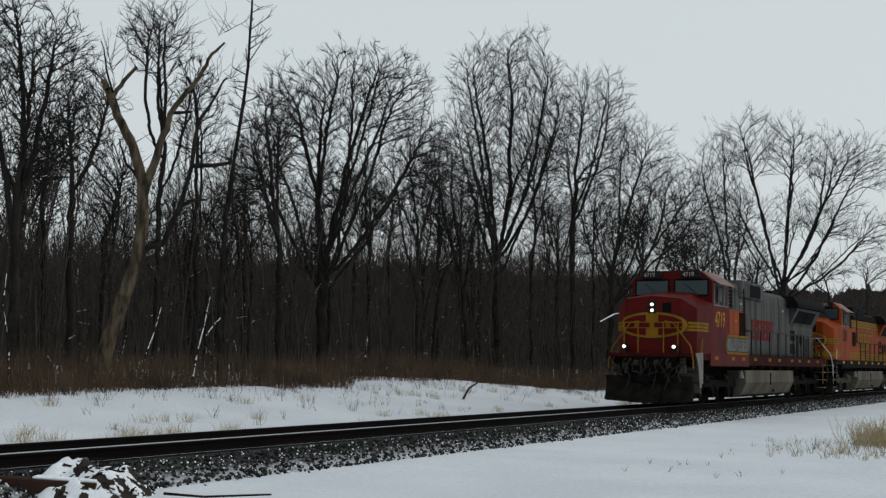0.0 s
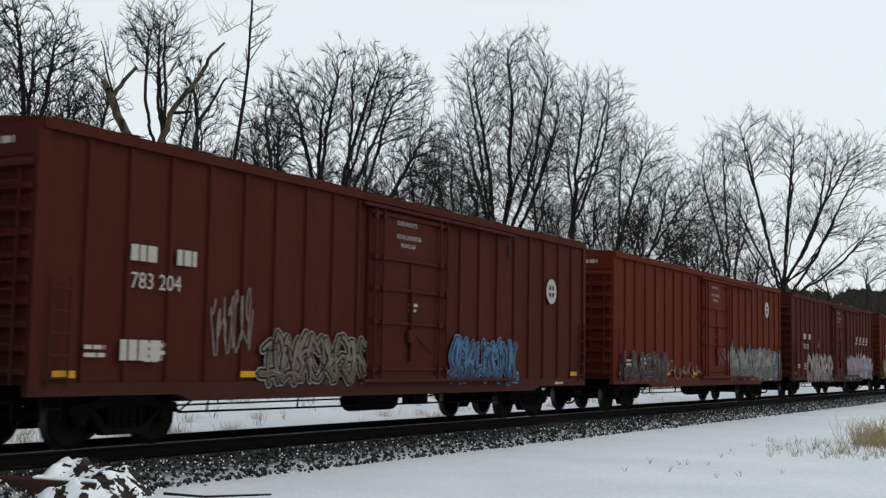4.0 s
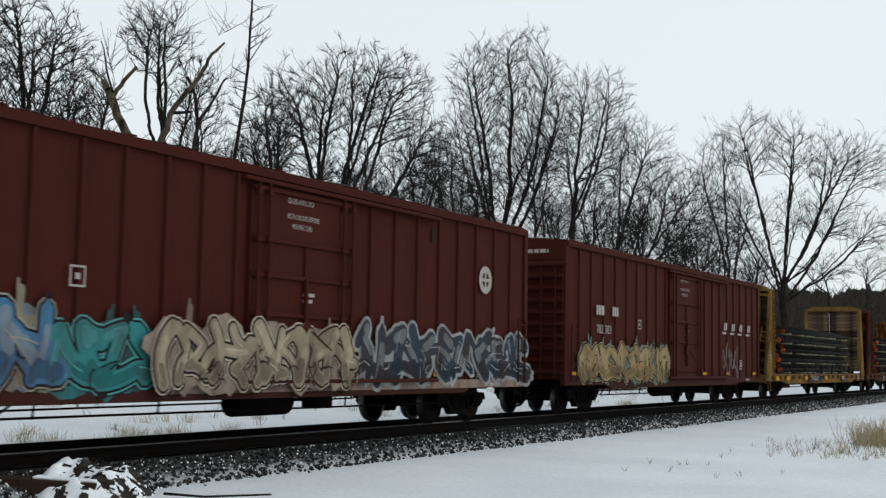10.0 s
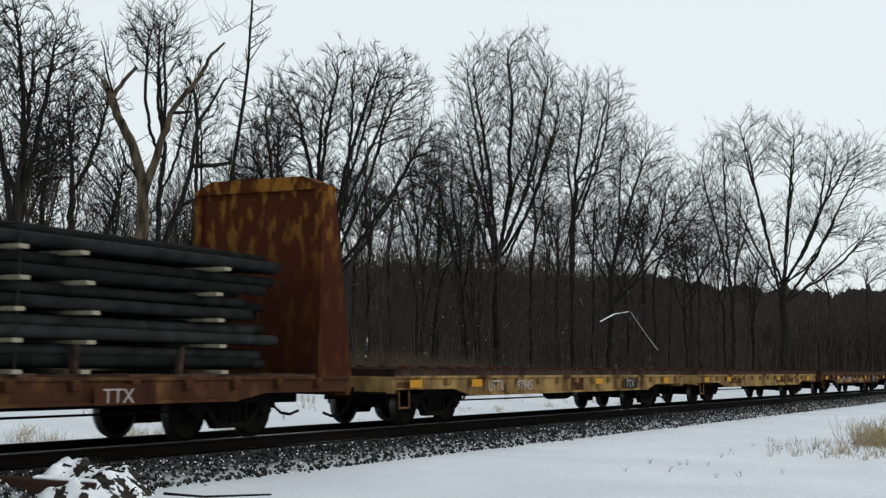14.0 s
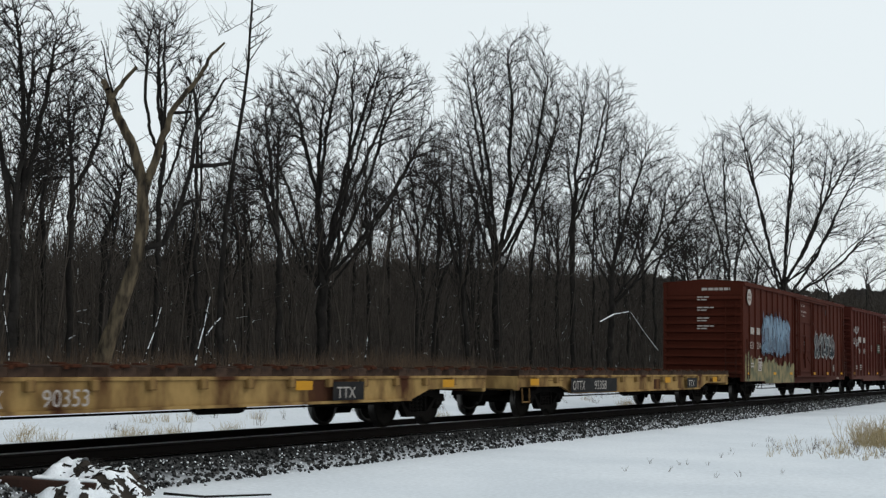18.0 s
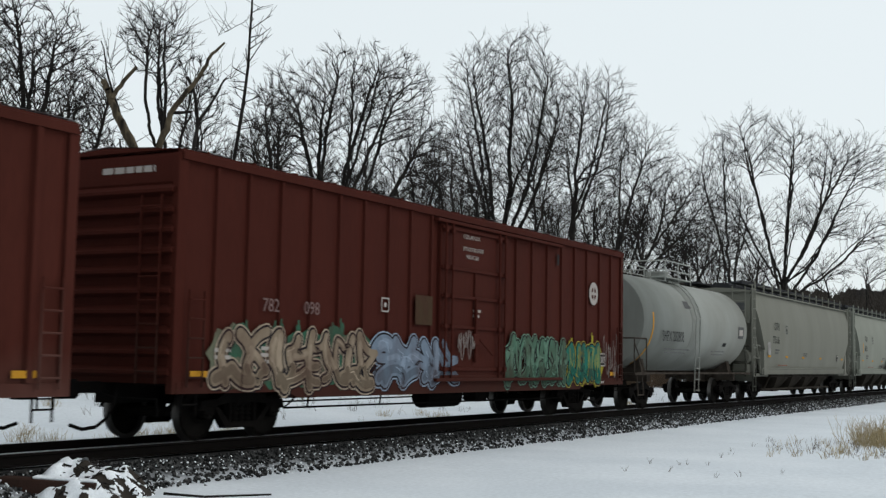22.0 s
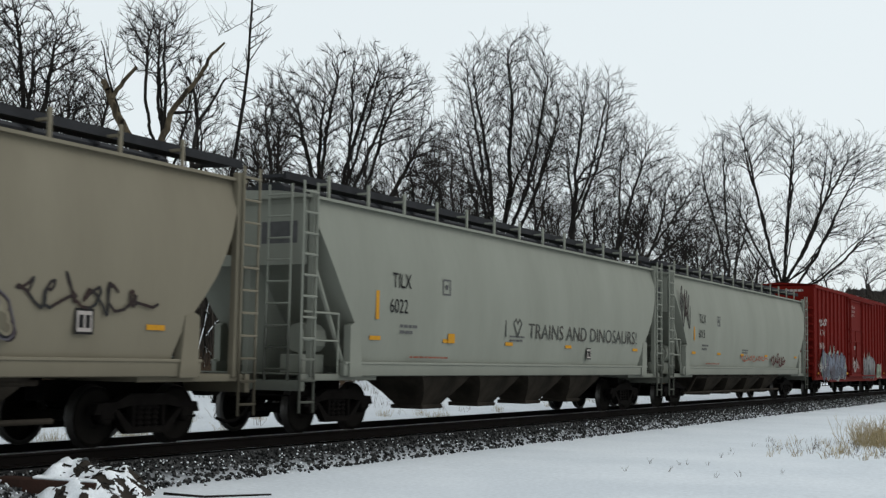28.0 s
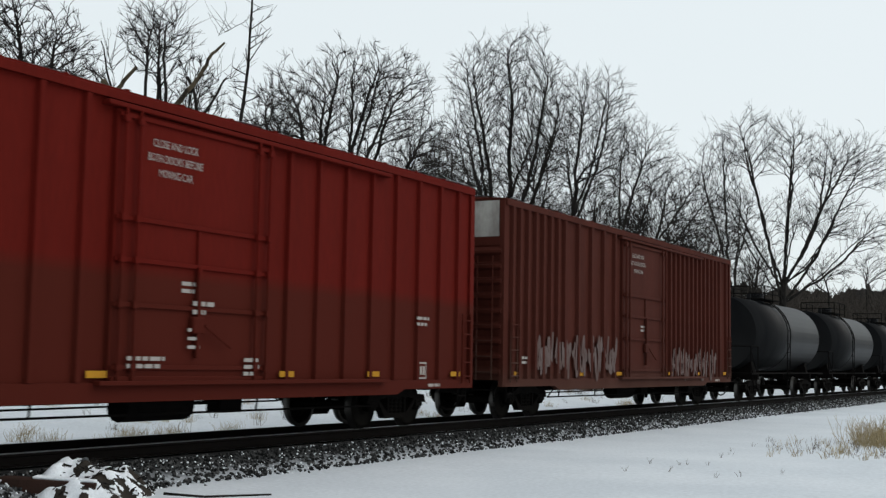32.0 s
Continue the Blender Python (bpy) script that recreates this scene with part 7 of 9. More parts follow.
def flat_car(name, label, start, length, paint, sill_low, group="", inset=2.45, deck=1.19):
    L = length
    car = vehicle(name, label, "freight wagon", start, group)

    def sill():
        bm = bmesh.new()
        prism(bm, [(0.0, 0.78), (2.6, 0.78), (3.4, sill_low), (L - 3.4, sill_low), (L - 2.6, 0.78), (L, 0.78), (L, 1.04), (0, 1.04)], "y", -1.42, -1.34)
        box(bm, 0, L, -1.46, -1.34, 1.0, 1.06, 0.01)
        prism(bm, [(3.4, sill_low), (L - 3.4, sill_low), (L - 3.4, sill_low + 0.05), (3.4, sill_low + 0.05)], "y", -1.47, -1.34)
        return bm, paint

    def pocket():
        bm = bmesh.new()
        box(bm, -0.08, 0.08, -1.52, -1.41, 0.86, 1.02, 0.015)
        return bm, paint

    def board():
        bm = bmesh.new()
        box(bm, 0, L / 60 - 0.012, -1.45, 1.45, 1.04, deck)
        return bm, DECK

    def beam():
        bm = bmesh.new()
        box(bm, 0.2, L - 0.2, -0.35, 0.35, 0.55, 1.03)
        for k in range(9):
            x = 2.9 + (L - 5.8) * k / 8
            box(bm, x - 0.06, x + 0.06, -1.34, 1.34, 0.75, 1.03)
        rod(bm, (L * 0.48, -0.9, 0.62), (L * 0.54, -0.9, 0.62), 0.2, 12)
        rod(bm, (3.0, -1.0, 0.5), (L - 3.0, -1.0, 0.5), 0.02, 5)
        return bm, UNDER

    def end_sill():
        bm = bmesh.new()
        box(bm, -0.02, 0.14, -1.42, 1.42, 0.70, 1.04, 0.02)
        rod(bm, (0.2, -1.44, 0.75), (0.2, -1.46, 0.40), 0.02, 5)
        rod(bm, (0.6, -1.44, 0.75), (0.6, -1.46, 0.40), 0.02, 5)
        rod(bm, (0.2, -1.46, 0.42), (0.6, -1.46, 0.42), 0.02, 5)
        return bm, paint

    key = "%s_%.1f_%.2f" % (paint.name, L, sill_low)
    for m in (None, flip(L)):
        part("side_sill", shared("flat_sill_" + key, sill), None, car, m=m)
        part("end_sill", shared("flat_end_" + key, end_sill), None, car, m=m)
        part("coupler", coupler_mesh(), None, car, m=m)
        k = 1.0
        while k < L - 0.6:
            part("stake_pocket", shared("flat_pocket_" + paint.name, pocket), None, car, m=(m or Matrix()) @ pose(k, 0, 0))
            k += 1.18
    part("underframe", shared("flat_beam_%.1f" % L, beam), None, car)
    for k in range(60):
        part("board", shared("flat_board_%.1f_%.2f" % (L, deck), board), None, car, m=pose(L * k / 60, 0, 0.004 * ((k * 7) % 5)))
    for x in (inset, L - inset):
        bogie(car, start, x)
    if deck > 1.1:
        def tie_down():
            bm = bmesh.new()
            box(bm, -0.09, 0.09, -1.50, -1.30, deck, deck + 0.05, 0.01)
            box(bm, -0.20, -0.12, -1.47, -1.36, deck - 0.02, deck + 0.03)
            return bm, RUST
        k = 0.5
        while k < L - 0.4:
            part("tie_down", shared("flat_tie_down", tie_down), None, car, m=pose(k, 0, 0))
            part("tie_down", shared("flat_tie_down", tie_down), None, car, m=flip(L) @ pose(k, 0, 0))
            k += 0.97
    return car


def bulkhead(car, paint, L, rear, face):
    """End wall of a bulkhead flat car: inner boards or sheet, outer ribs, tapering side plates."""
    m = flip(L) if rear else Matrix()

    def side_plate(sgn):
        def build():
            bm = bmesh.new()
            prism(bm, [(0.0, 1.05), (1.15, 1.05), (1.15, 4.55), (0.72, 4.55)], "y", sgn * 1.40 - 0.05, sgn * 1.40 + 0.05)
            box(bm, 1.08, 1.16, sgn * 1.40 - 0.09, sgn * 1.40 + 0.09, 1.05, 4.55)
            return bm, paint
        return build

    def rib():
        bm = bmesh.new()
        prism(bm, [(0.25, 1.05), (0.33, 1.05), (0.88, 4.45), (0.82, 4.45)], "y", -0.05, 0.05)
        prism(bm, [(0.36, 1.05), (1.05, 1.05), (1.05, 4.45), (0.90, 4.45)], "y", -0.015, 0.015)
        return bm, paint

    def cap():
        bm = bmesh.new()
        prism(bm, [(-1.45, 4.45), (1.45, 4.45), (1.45, 4.52), (1.05, 4.70), (-1.05, 4.70), (-1.45, 4.52)], "x", 0.68, 1.20)
        return bm, paint

    def bar():
        bm = bmesh.new()
        box(bm, 0.40, 0.56, -1.36, 1.36, 2.55, 2.64)
        box(bm, 0.72, 0.84, -1.36, 1.36, 4.25, 4.36)
        return bm, paint

    key = paint.name
    part("side_plate", shared("bulk_plate_a_" + key, side_plate(-1)), None, car, m=m)
    part("side_plate", shared("bulk_plate_b_" + key, side_plate(1)), None, car, m=m)
    part("cap", shared("bulk_cap_" + key, cap), None, car, m=m)
    part("cross_bar", shared("bulk_bar_" + key, bar), None, car, m=m)
    for y in (-0.95, -0.42, 0.12, 0.62, 1.08):
        part("rib", shared("bulk_rib_" + key, rib), None, car, m=m @ pose(0, y, 0))
    part("ladder", ladder_mesh("bulk_ladder_" + key, 1.9, 0.4, 5, paint, 0.022), None, car, m=m @ pose(0.30, -0.9, 1.1, 0, 9, -90))
    part("side_ladder", ladder_mesh("bulk_sladder_" + key, 3.2, 0.32, 9, paint, 0.018), None, car, m=m @ pose(0.75, -1.52, 1.2))
    if face == "planks":
        def plank():
            bm = bmesh.new()
            box(bm, 1.05, 1.13, -1.34, 1.34, 0.0, 0.166, 0.006)
            return bm, PLANK
        for k in range(19):
            part("plank", shared("bulk_plank", plank), None, car, m=m @ pose(0.012 * ((k * 5) % 3), 0, 1.10 + k * 0.177))
        bm = bmesh.new()
        rod(bm, (1.175, -0.1, 1.9), (1.175, -0.16, 4.4), 0.007, 5)
        part("hanging_wire", bm, SNOW_CAP, car, "pale wire hanging down the planks", m=m)
    else:
        def sheet():
            bm = bmesh.new()
            box(bm, 1.05, 1.11, -1.34, 1.34, 1.08, 4.46)
            return bm, RUST_FALL
        part("steel_sheet", shared("bulk_sheet", sheet), None, car, m=m)


def pole_stack(start, x0, x1, seed):
    """A strapped load of round poles with orange ends, in tiers on timber spacers."""
    rng = random.Random(seed)
    load = vehicle("pole_stack", "stack of dark treated utility poles with orange-painted ends", "pole load", start)
    n = x1 - x0

    def pole():
        bm = bmesh.new()
        rod(bm, (0, 0, 0), (n, 0, 0), 0.10, 10, 0.085)
        for f in bm.faces:
            f.smooth = len(f.verts) == 4
        return bm, POLE

    def end():
        bm = bmesh.new()
        rod(bm, (-0.012, 0, 0), (0.06, 0, 0), 0.102, 10)
        return bm, POLE_END

    def spacer():
        bm = bmesh.new()
        box(bm, -0.09, 0.09, -1.46, 1.40, 0, 0.06, 0.006)
        return bm, LUMBER

    tiers, gap = 5, 0.415
    for k in range(tiers):
        z = 1.10 + 0.06 + k * gap
        rows = [(9, -1.19, 0.0)] + ([(8, -1.04, 0.172)] if k < tiers - 1 else [(4, -0.89, 0.172)])
        for count, first, lift in rows:
            for j in range(count):
                dx = rng.choice((-0.75, -0.45, 0.0, 0.25)) + rng.uniform(-0.2, 0.25)
                p = part("pole", shared("pole_%.1f" % n, pole), None, load, m=pose(x0 + dx, first + j * 0.297, z + lift + 0.10 + rng.uniform(-0.01, 0.012), rng.uniform(0, 360), rng.uniform(-0.1, 0.1), rng.uniform(-0.1, 0.1)))
                part("painted_end", shared("pole_end", end), None, p)
        for j, f in enumerate((0.04, 0.20, 0.30, 0.36, 0.50, 0.60, 0.68, 0.88)):
            part("spacer", shared("spacer", spacer), None, load, m=pose(x0 + n * f + rng.uniform(-0.15, 0.15), rng.uniform(-0.07, 0.04), 1.10 + k * gap))
    for x in (x0 + n * 0.25, x0 + n * 0.6):
        bm = bmesh.new()
        for y in (-1.36, 1.36):
            box(bm, x - 0.02, x + 0.02, y - 0.006, y + 0.006, 1.1, 3.10)
        box(bm, x - 0.02, x + 0.02, -1.36, 1.36, 3.10, 3.115)
        part("strap", bm, BLACK, load)
    return load


def stake(car, x, material):
    bm = bmesh.new()
    box(bm, x - 0.05, x + 0.05, -1.45, -1.36, 1.05, 1.45, 0.01)
    box(bm, x - 0.04, x + 0.04, -1.47, -1.43, 1.30, 1.52, 0.01)
    part("stake", bm, material, car)


def make_flats():
    L = 21.0
    c = flat_car("bulkhead_flat", "yellow bulkhead flat car with weathered plank end walls", 208.4, L, YELLOW, 0.66, inset=3.0, deck=1.095)
    bulkhead(c, YELLOW, L, False, "planks"); bulkhead(c, YELLOW, L, True, "planks")
    patch(c, 7.3, 9.7, 0.76, 1.0, BLACK, -1.545); letters(c, "TTRX 806023", 7.38, 0.775, 0.32, WHITE, -1.55, 0.92)
    patch(c, 14.5, 15.7, 0.70, 0.99, BLACK, -1.53); letters(c, "TTX", 14.62, 0.735, 0.32, WHITE, -1.54, 1.15)
    for x in (1.2, 3.0, 6.4, 10.6, 14.5):
        patch(c, x, x + 0.5, 0.82, 0.98, YELLOW_TAPE, -1.535, "reflector")
    plate_mark(c, 0.5, 1.7, 0.28, -1.462); plate_mark(c, 18.6, 0.72, 0.30, -1.53)
    for x in (7.0, 10.4, 12.8, 14.8, 16.9):
        stake(c, x, DECK)
    patch(c, 18.2, 19.85, 1.115, 1.2, SNOW_CAP, -1.42, "snow_patch")
    pole_stack(208.4, 3.6, 17.8, 3)
    c = flat_car("bulkhead_flat", "rust-streaked bulkhead flat car with steel end walls", 230.45, L, SILL_RUST, 0.66, inset=3.0, deck=1.095)
    bulkhead(c, RUST, L, False, "sheet"); bulkhead(c, RUST_FALL, L, True, "sheet")
    letters(c, "T PX  12243", 4.95, 0.70, 0.28, WHITE, -1.545, 0.95); plate_mark(c, 4.5, 0.68, 0.30, -1.53)
    patch(c, 14.3, 15.55, 0.66, 0.95, RUST, -1.53); letters(c, "TTX", 14.45, 0.69, 0.30, WHITE, -1.54, 1.1)
    for x in (4.6, 7.4, 9.6, 11.8, 14.0, 16.2):
        stake(c, x, DECK)
    pole_stack(230.45, 4.35, 18.75, 4)
    spec = [(253.0, 18.3, OCHRE, 0.62, "ochre flat car streaked with brown rust, empty", "97945"), (272.9, 18.0, OCHRE, 0.62, "ochre flat car streaked with brown rust, empty", ""), (292.2, 18.4, SILL_RUST, 0.60, "rusted flat car with touched-up ochre panels, empty", "97773"), (312.65, 18.0, OCHRE, 0.56, "pale ochre rust-streaked flat car, empty", "90353"), (332.35, 17.75, OCHRE, 0.58, "ochre flat car with black number panels, empty", "93358")]
    for i, (s, n, paint, low, label, num) in enumerate(spec):
        c = flat_car("flat_car", label, s, n, paint, low, "empty flat cars")
        rng = random.Random(400 + i)
        # touched-up panels of paint between the stake pockets
        x = 0.15
        while x < n - 1.2:
            w = rng.uniform(0.5, 1.7)
            if rng.random() < (0.62 if paint is SILL_RUST else 0.35):
                lo = (low if 3.4 < x and x + w < n - 3.4 else 0.80) + rng.choice((0.02, 0.02, 0.12))
                patch(c, x, x + w, lo, rng.choice((0.99, 0.93)), (OCHRE if rng.random() < 0.7 else YELLOW) if paint is SILL_RUST else SILL_RUST, -1.424, "paint_patch")
            x += w + rng.uniform(0.05, 0.9)
        if num:
            x = {"97945": 4.0, "97773": 4.4, "90353": 3.2, "93358": 3.1}[num]
            if num == "93358":
                patch(c, x - 0.1, x + 3.2, low + 0.03, 0.98, BLACK, -1.53)
            letters(c, "UTTX" if num[:2] == "97" else "OTTX", x, low + 0.10, 0.34, WHITE, -1.535, 0.9)
            letters(c, num, x + 1.5, low + 0.10, 0.34, WHITE, -1.535, 1.05)
            x = 11.65 if num == "90353" else 12.7
            patch(c, x, x + 1.05, low + 0.06, 0.96, BLACK, -1.53)
            letters(c, "TTX", x + 0.12, low + 0.10, 0.30, WHITE, -1.535, 1.1)
        for x in (0.5, 3.2, 10.5, n - 2.2):
            patch(c, x, x + 0.5, 0.82, 0.98, YELLOW_TAPE, -1.525, "reflector")


make_hoppers()
make_tank_cars()
make_flats()
# ---- locomotives ----
LOCO_RED = mat("locomotive_red", (0.088, 0.0046, 0.0044), 0.6, dark=(0.028, 0.003, 0.003), scale=1.2, amount=0.6, streak=3, spec=0.08)
LOCO_GREY = mat("locomotive_grey", (0.080, 0.082, 0.080), 0.7, dark=(0.020, 0.017, 0.015), scale=2.2, amount=0.85, streak=9, spread=0.12, shift=0.07, band=(2.0, 0.35, (0.034, 0.032, 0.030), 0.7))
LOCO_SILL = mat("dirty_red_sill", (0.046, 0.007, 0.006), 0.8, dark=(0.016, 0.008, 0.007), scale=2.0, amount=0.9, streak=2, spread=0.14)
LOCO_ORANGE = mat("locomotive_orange", (0.245, 0.040, 0.004), 0.6, dark=(0.075, 0.013, 0.003), scale=1.6, amount=0.6, streak=5, spec=0.08)
LOCO_YELLOW = mat("locomotive_yellow", (0.215, 0.110, 0.010), 0.6, dark=(0.09, 0.046, 0.008), scale=2, amount=0.5)
LOCO_ROOF = mat("sooty_roof_black", (0.006, 0.006, 0.0065), 0.85, dark=(0.013, 0.012, 0.011), scale=1.5, amount=0.6)
LOCO_TANK = mat("dusty_fuel_tank", (0.135, 0.122, 0.098), 0.85, dark=(0.05, 0.044, 0.035), scale=1.0, amount=0.7, streak=2, band=(0.3, 0.15, (0.08, 0.07, 0.06), 0.8))
LOCO_TRUCK_DARK = mat("dusty_dark_truck", (0.016, 0.014, 0.012), 0.95, dark=(0.005, 0.0045, 0.004), scale=3, amount=0.8)
LOCO_TRUCK_GREY = mat("dusty_grey_truck", (0.075, 0.066, 0.052), 0.95, dark=(0.03, 0.026, 0.022), scale=2.5, amount=0.8)
STEP_GREY = mat("pale_step_paint", (0.22, 0.21, 0.19), 0.7, dark=(0.10, 0.09, 0.08), scale=3, amount=0.6)
RAIL_WHITE = mat("white_handrail", (0.50, 0.50, 0.47), 0.6, dark=(0.35, 0.34, 0.30), scale=4, amount=0.4)
VISOR = mat("snow_dusted_red", (0.25, 0.20, 0.19), 0.85, dark=(0.16, 0.07, 0.06), scale=3, amount=0.6)
INTAKE_BROWN = mat("sooty_brown_intake", (0.022, 0.009, 0.005), 0.9, dark=(0.007, 0.005, 0.004), scale=5, amount=0.8)
PANEL_GREY = mat("pale_battery_panel", (0.13, 0.135, 0.125), 0.7, dark=(0.05, 0.048, 0.042), scale=2.5, amount=0.7, streak=3)
HOSE = mat("dirty_brown_hose", (0.044, 0.037, 0.030), 0.9, dark=(0.008, 0.007, 0.006), scale=5, amount=0.9)
GRILLE = mat("dark_grille", (0.0045, 0.0045, 0.005), 0.8, dark=(0.010, 0.010, 0.010), scale=12, amount=0.5)


def glass_material():
    m = bpy.data.materials.new("cab_glass")
    m.use_nodes = True
    b = m.node_tree.nodes["Principled BSDF"]
    b.inputs["Base Color"].default_value = (0.03, 0.045, 0.05, 1)
    b.inputs["Roughness"].default_value = 0.08
    b.inputs["Specular IOR Level"].default_value = 0.22
    return m


def lamp_material():
    m = bpy.data.materials.new("headlight_glow")
    m.use_nodes = True
    b = m.node_tree.nodes["Principled BSDF"]
    b.inputs["Emission Color"].default_value = (1.0, 0.88, 0.70, 1)
    b.inputs["Emission Strength"].default_value = 4.0
    return m


GLASS, LAMP = glass_material(), lamp_material()
DARK_GLASS = mat("dark_cab_interior_glass", (0.004, 0.0045, 0.005), 0.3, scale=3, amount=0.5, spec=0.03, bump=0)
LAMP_OFF = mat("unlit_lens", (0.35, 0.36, 0.36), 0.25, scale=5, amount=0.3, spec=0.6)


def three_axle_truck(car, start, x, paint):
    def beam():
        bm = bmesh.new()
        prism(bm, [(-2.75, 0.62), (-2.6, 0.98), (-1.5, 1.0), (-1.0, 0.86), (1.0, 0.86), (1.5, 1.0), (2.6, 0.98), (2.75, 0.62), (2.45, 0.55), (1.70, 0.55), (1.45, 0.62), (0.55, 0.62), (0.40, 0.50), (-0.40, 0.50), (-0.55, 0.62), (-1.45, 0.62), (-1.70, 0.55), (-2.45, 0.55)], "y", -0.09, 0.09)
        for dx in (-2.06, 0, 2.06):
            for k in (-1, 1):
                prism(bm, [(dx + k * 0.40, 0.62), (dx + k * 0.16, 0.62), (dx + k * 0.18, 0.24), (dx + k * 0.30, 0.24)], "y", -0.10, 0.10)
            box(bm, dx - 0.19, dx + 0.19, -0.12, 0.06, 0.36, 0.72, 0.03)
        return bm, paint

    def axle_box():
        bm = bmesh.new()
        rod(bm, (0, -0.02, 0), (0, -0.16, 0), 0.13, 14)
        rod(bm, (0, -0.16, 0), (0, -0.19, 0), 0.08, 10)
        return bm, paint

    def cylinder():
        bm = bmesh.new()
        rod(bm, (-0.28, -0.12, 0.95), (0.18, -0.12, 0.95), 0.12, 12)
        rod(bm, (0.18, -0.12, 0.95), (0.45, -0.10, 0.80), 0.035, 6)
        return bm, paint

    def coil():
        bm = bmesh.new()
        for k in range(5):
            rod(bm, (0, 0, 0.30 + k * 0.06), (0, 0, 0.335 + k * 0.06), 0.10, 9)
        return bm, paint

    def cross():
        bm = bmesh.new()
        box(bm, -0.5, 0.5, -1.0, 1.0, 0.72, 1.05, 0.03)
        box(bm, -2.4, 2.4, -0.6, 0.6, 0.45, 0.80, 0.03)
        return bm, UNDER

    t = part("truck", shared("truck_cross", cross), None, car, m=pose(x, 0, 0))
    for sgn in (-1, 1):
        w = pose(0, -1.08, 0) if sgn < 0 else pose(0, 1.08, 0, 0, 0, 180)
        part("truck_frame", shared("truck_beam_" + paint.name, beam), None, t, m=w)
        for dx in (-2.06, 0, 2.06):
            part("axle_box", shared("truck_box_" + paint.name, axle_box), None, t, m=w @ pose(dx, 0, 0.52))
        for dx in (-1.35, 1.15):
            part("brake_cylinder", shared("truck_cyl_" + paint.name, cylinder), None, t, m=w @ pose(dx, 0, 0))
        for dx in (-2.45, -1.65, 1.65, 2.45):
            part("coil_spring", shared("truck_coil_" + paint.name, coil), None, t, m=w @ pose(dx, -0.02, 0))
    for dx in (-2.06, 0, 2.06):
        ws = part("wheelset", wheelset_mesh(0.533), None, t, m=pose(dx, 0, 0.533))
        SPINNERS.append((ws, dx, 0.533, start + x + dx))


PLAN = [(0.92, 0.0), (0.98, 1.00), (1.45, 1.40), (3.02, 1.48)]


def plan_at(u, out=0.012):
    """A point on the nose's outline, u metres round from its middle; negative u on the near side."""
    s = -1 if u < 0 else 1
    left = abs(u)
    for a, b in zip(PLAN, PLAN[1:]):
        d = math.dist(a, b)
        if left <= d or b is PLAN[-1]:
            f = min(left / d, 1.25)
            nx, ny = -(b[1] - a[1]) / d, (b[0] - a[0]) / d
            return (a[0] + (b[0] - a[0]) * f + nx * out, s * (a[1] + (b[1] - a[1]) * f + ny * out))
        left -= d


def nose_strip(car, u0, u1, low, high, material, out=0.012, name="stripe", n=24):
    bm = bmesh.new()
    rows = []
    marks = sorted({round(u0 + (u1 - u0) * k / n, 4) for k in range(n + 1)} | {v for v in (-1.619, -1.002, 1.002, 1.619) if u0 < v < u1})
    for u in marks:
        x, y = plan_at(u, out)
        lo, hi = (low(u), high(u)) if callable(low) else (low, high)
        rows.append((bm.verts.new((x, y, lo)), bm.verts.new((x, y, hi))))
    for a, b in zip(rows, rows[1:]):
        bm.faces.new((a[0], b[0], b[1], a[1]))
    bmesh.ops.recalc_face_normals(bm, faces=bm.faces[:])
    part(name, bm, material, car)


def plow_blade(bm):
    """A bowed blade swept back to both sides, its lower edge forward."""
    rows = []
    for k in range(17):
        y = -1.52 + 3.04 * k / 16
        back = 0.10 * (abs(y) / 1.52) ** 2
        rows.append([bm.verts.new((x + back, y, z)) for x, z in ((0.28, 0.12 + 0.06 * (abs(y) / 1.52) ** 4), (0.36, 0.30), (0.47, 0.55), (0.50, 0.80), (0.44, 1.0), (0.62, 1.0), (0.66, 0.55), (0.56, 0.14))])
    for a, b in zip(rows, rows[1:]):
        for k in range(8):
            bm.faces.new((a[k], a[(k + 1) % 8], b[(k + 1) % 8], b[k]))
    bm.faces.new(rows[0][::-1])
    bm.faces.new(rows[-1])
    bmesh.ops.recalc_face_normals(bm, faces=bm.faces[:])


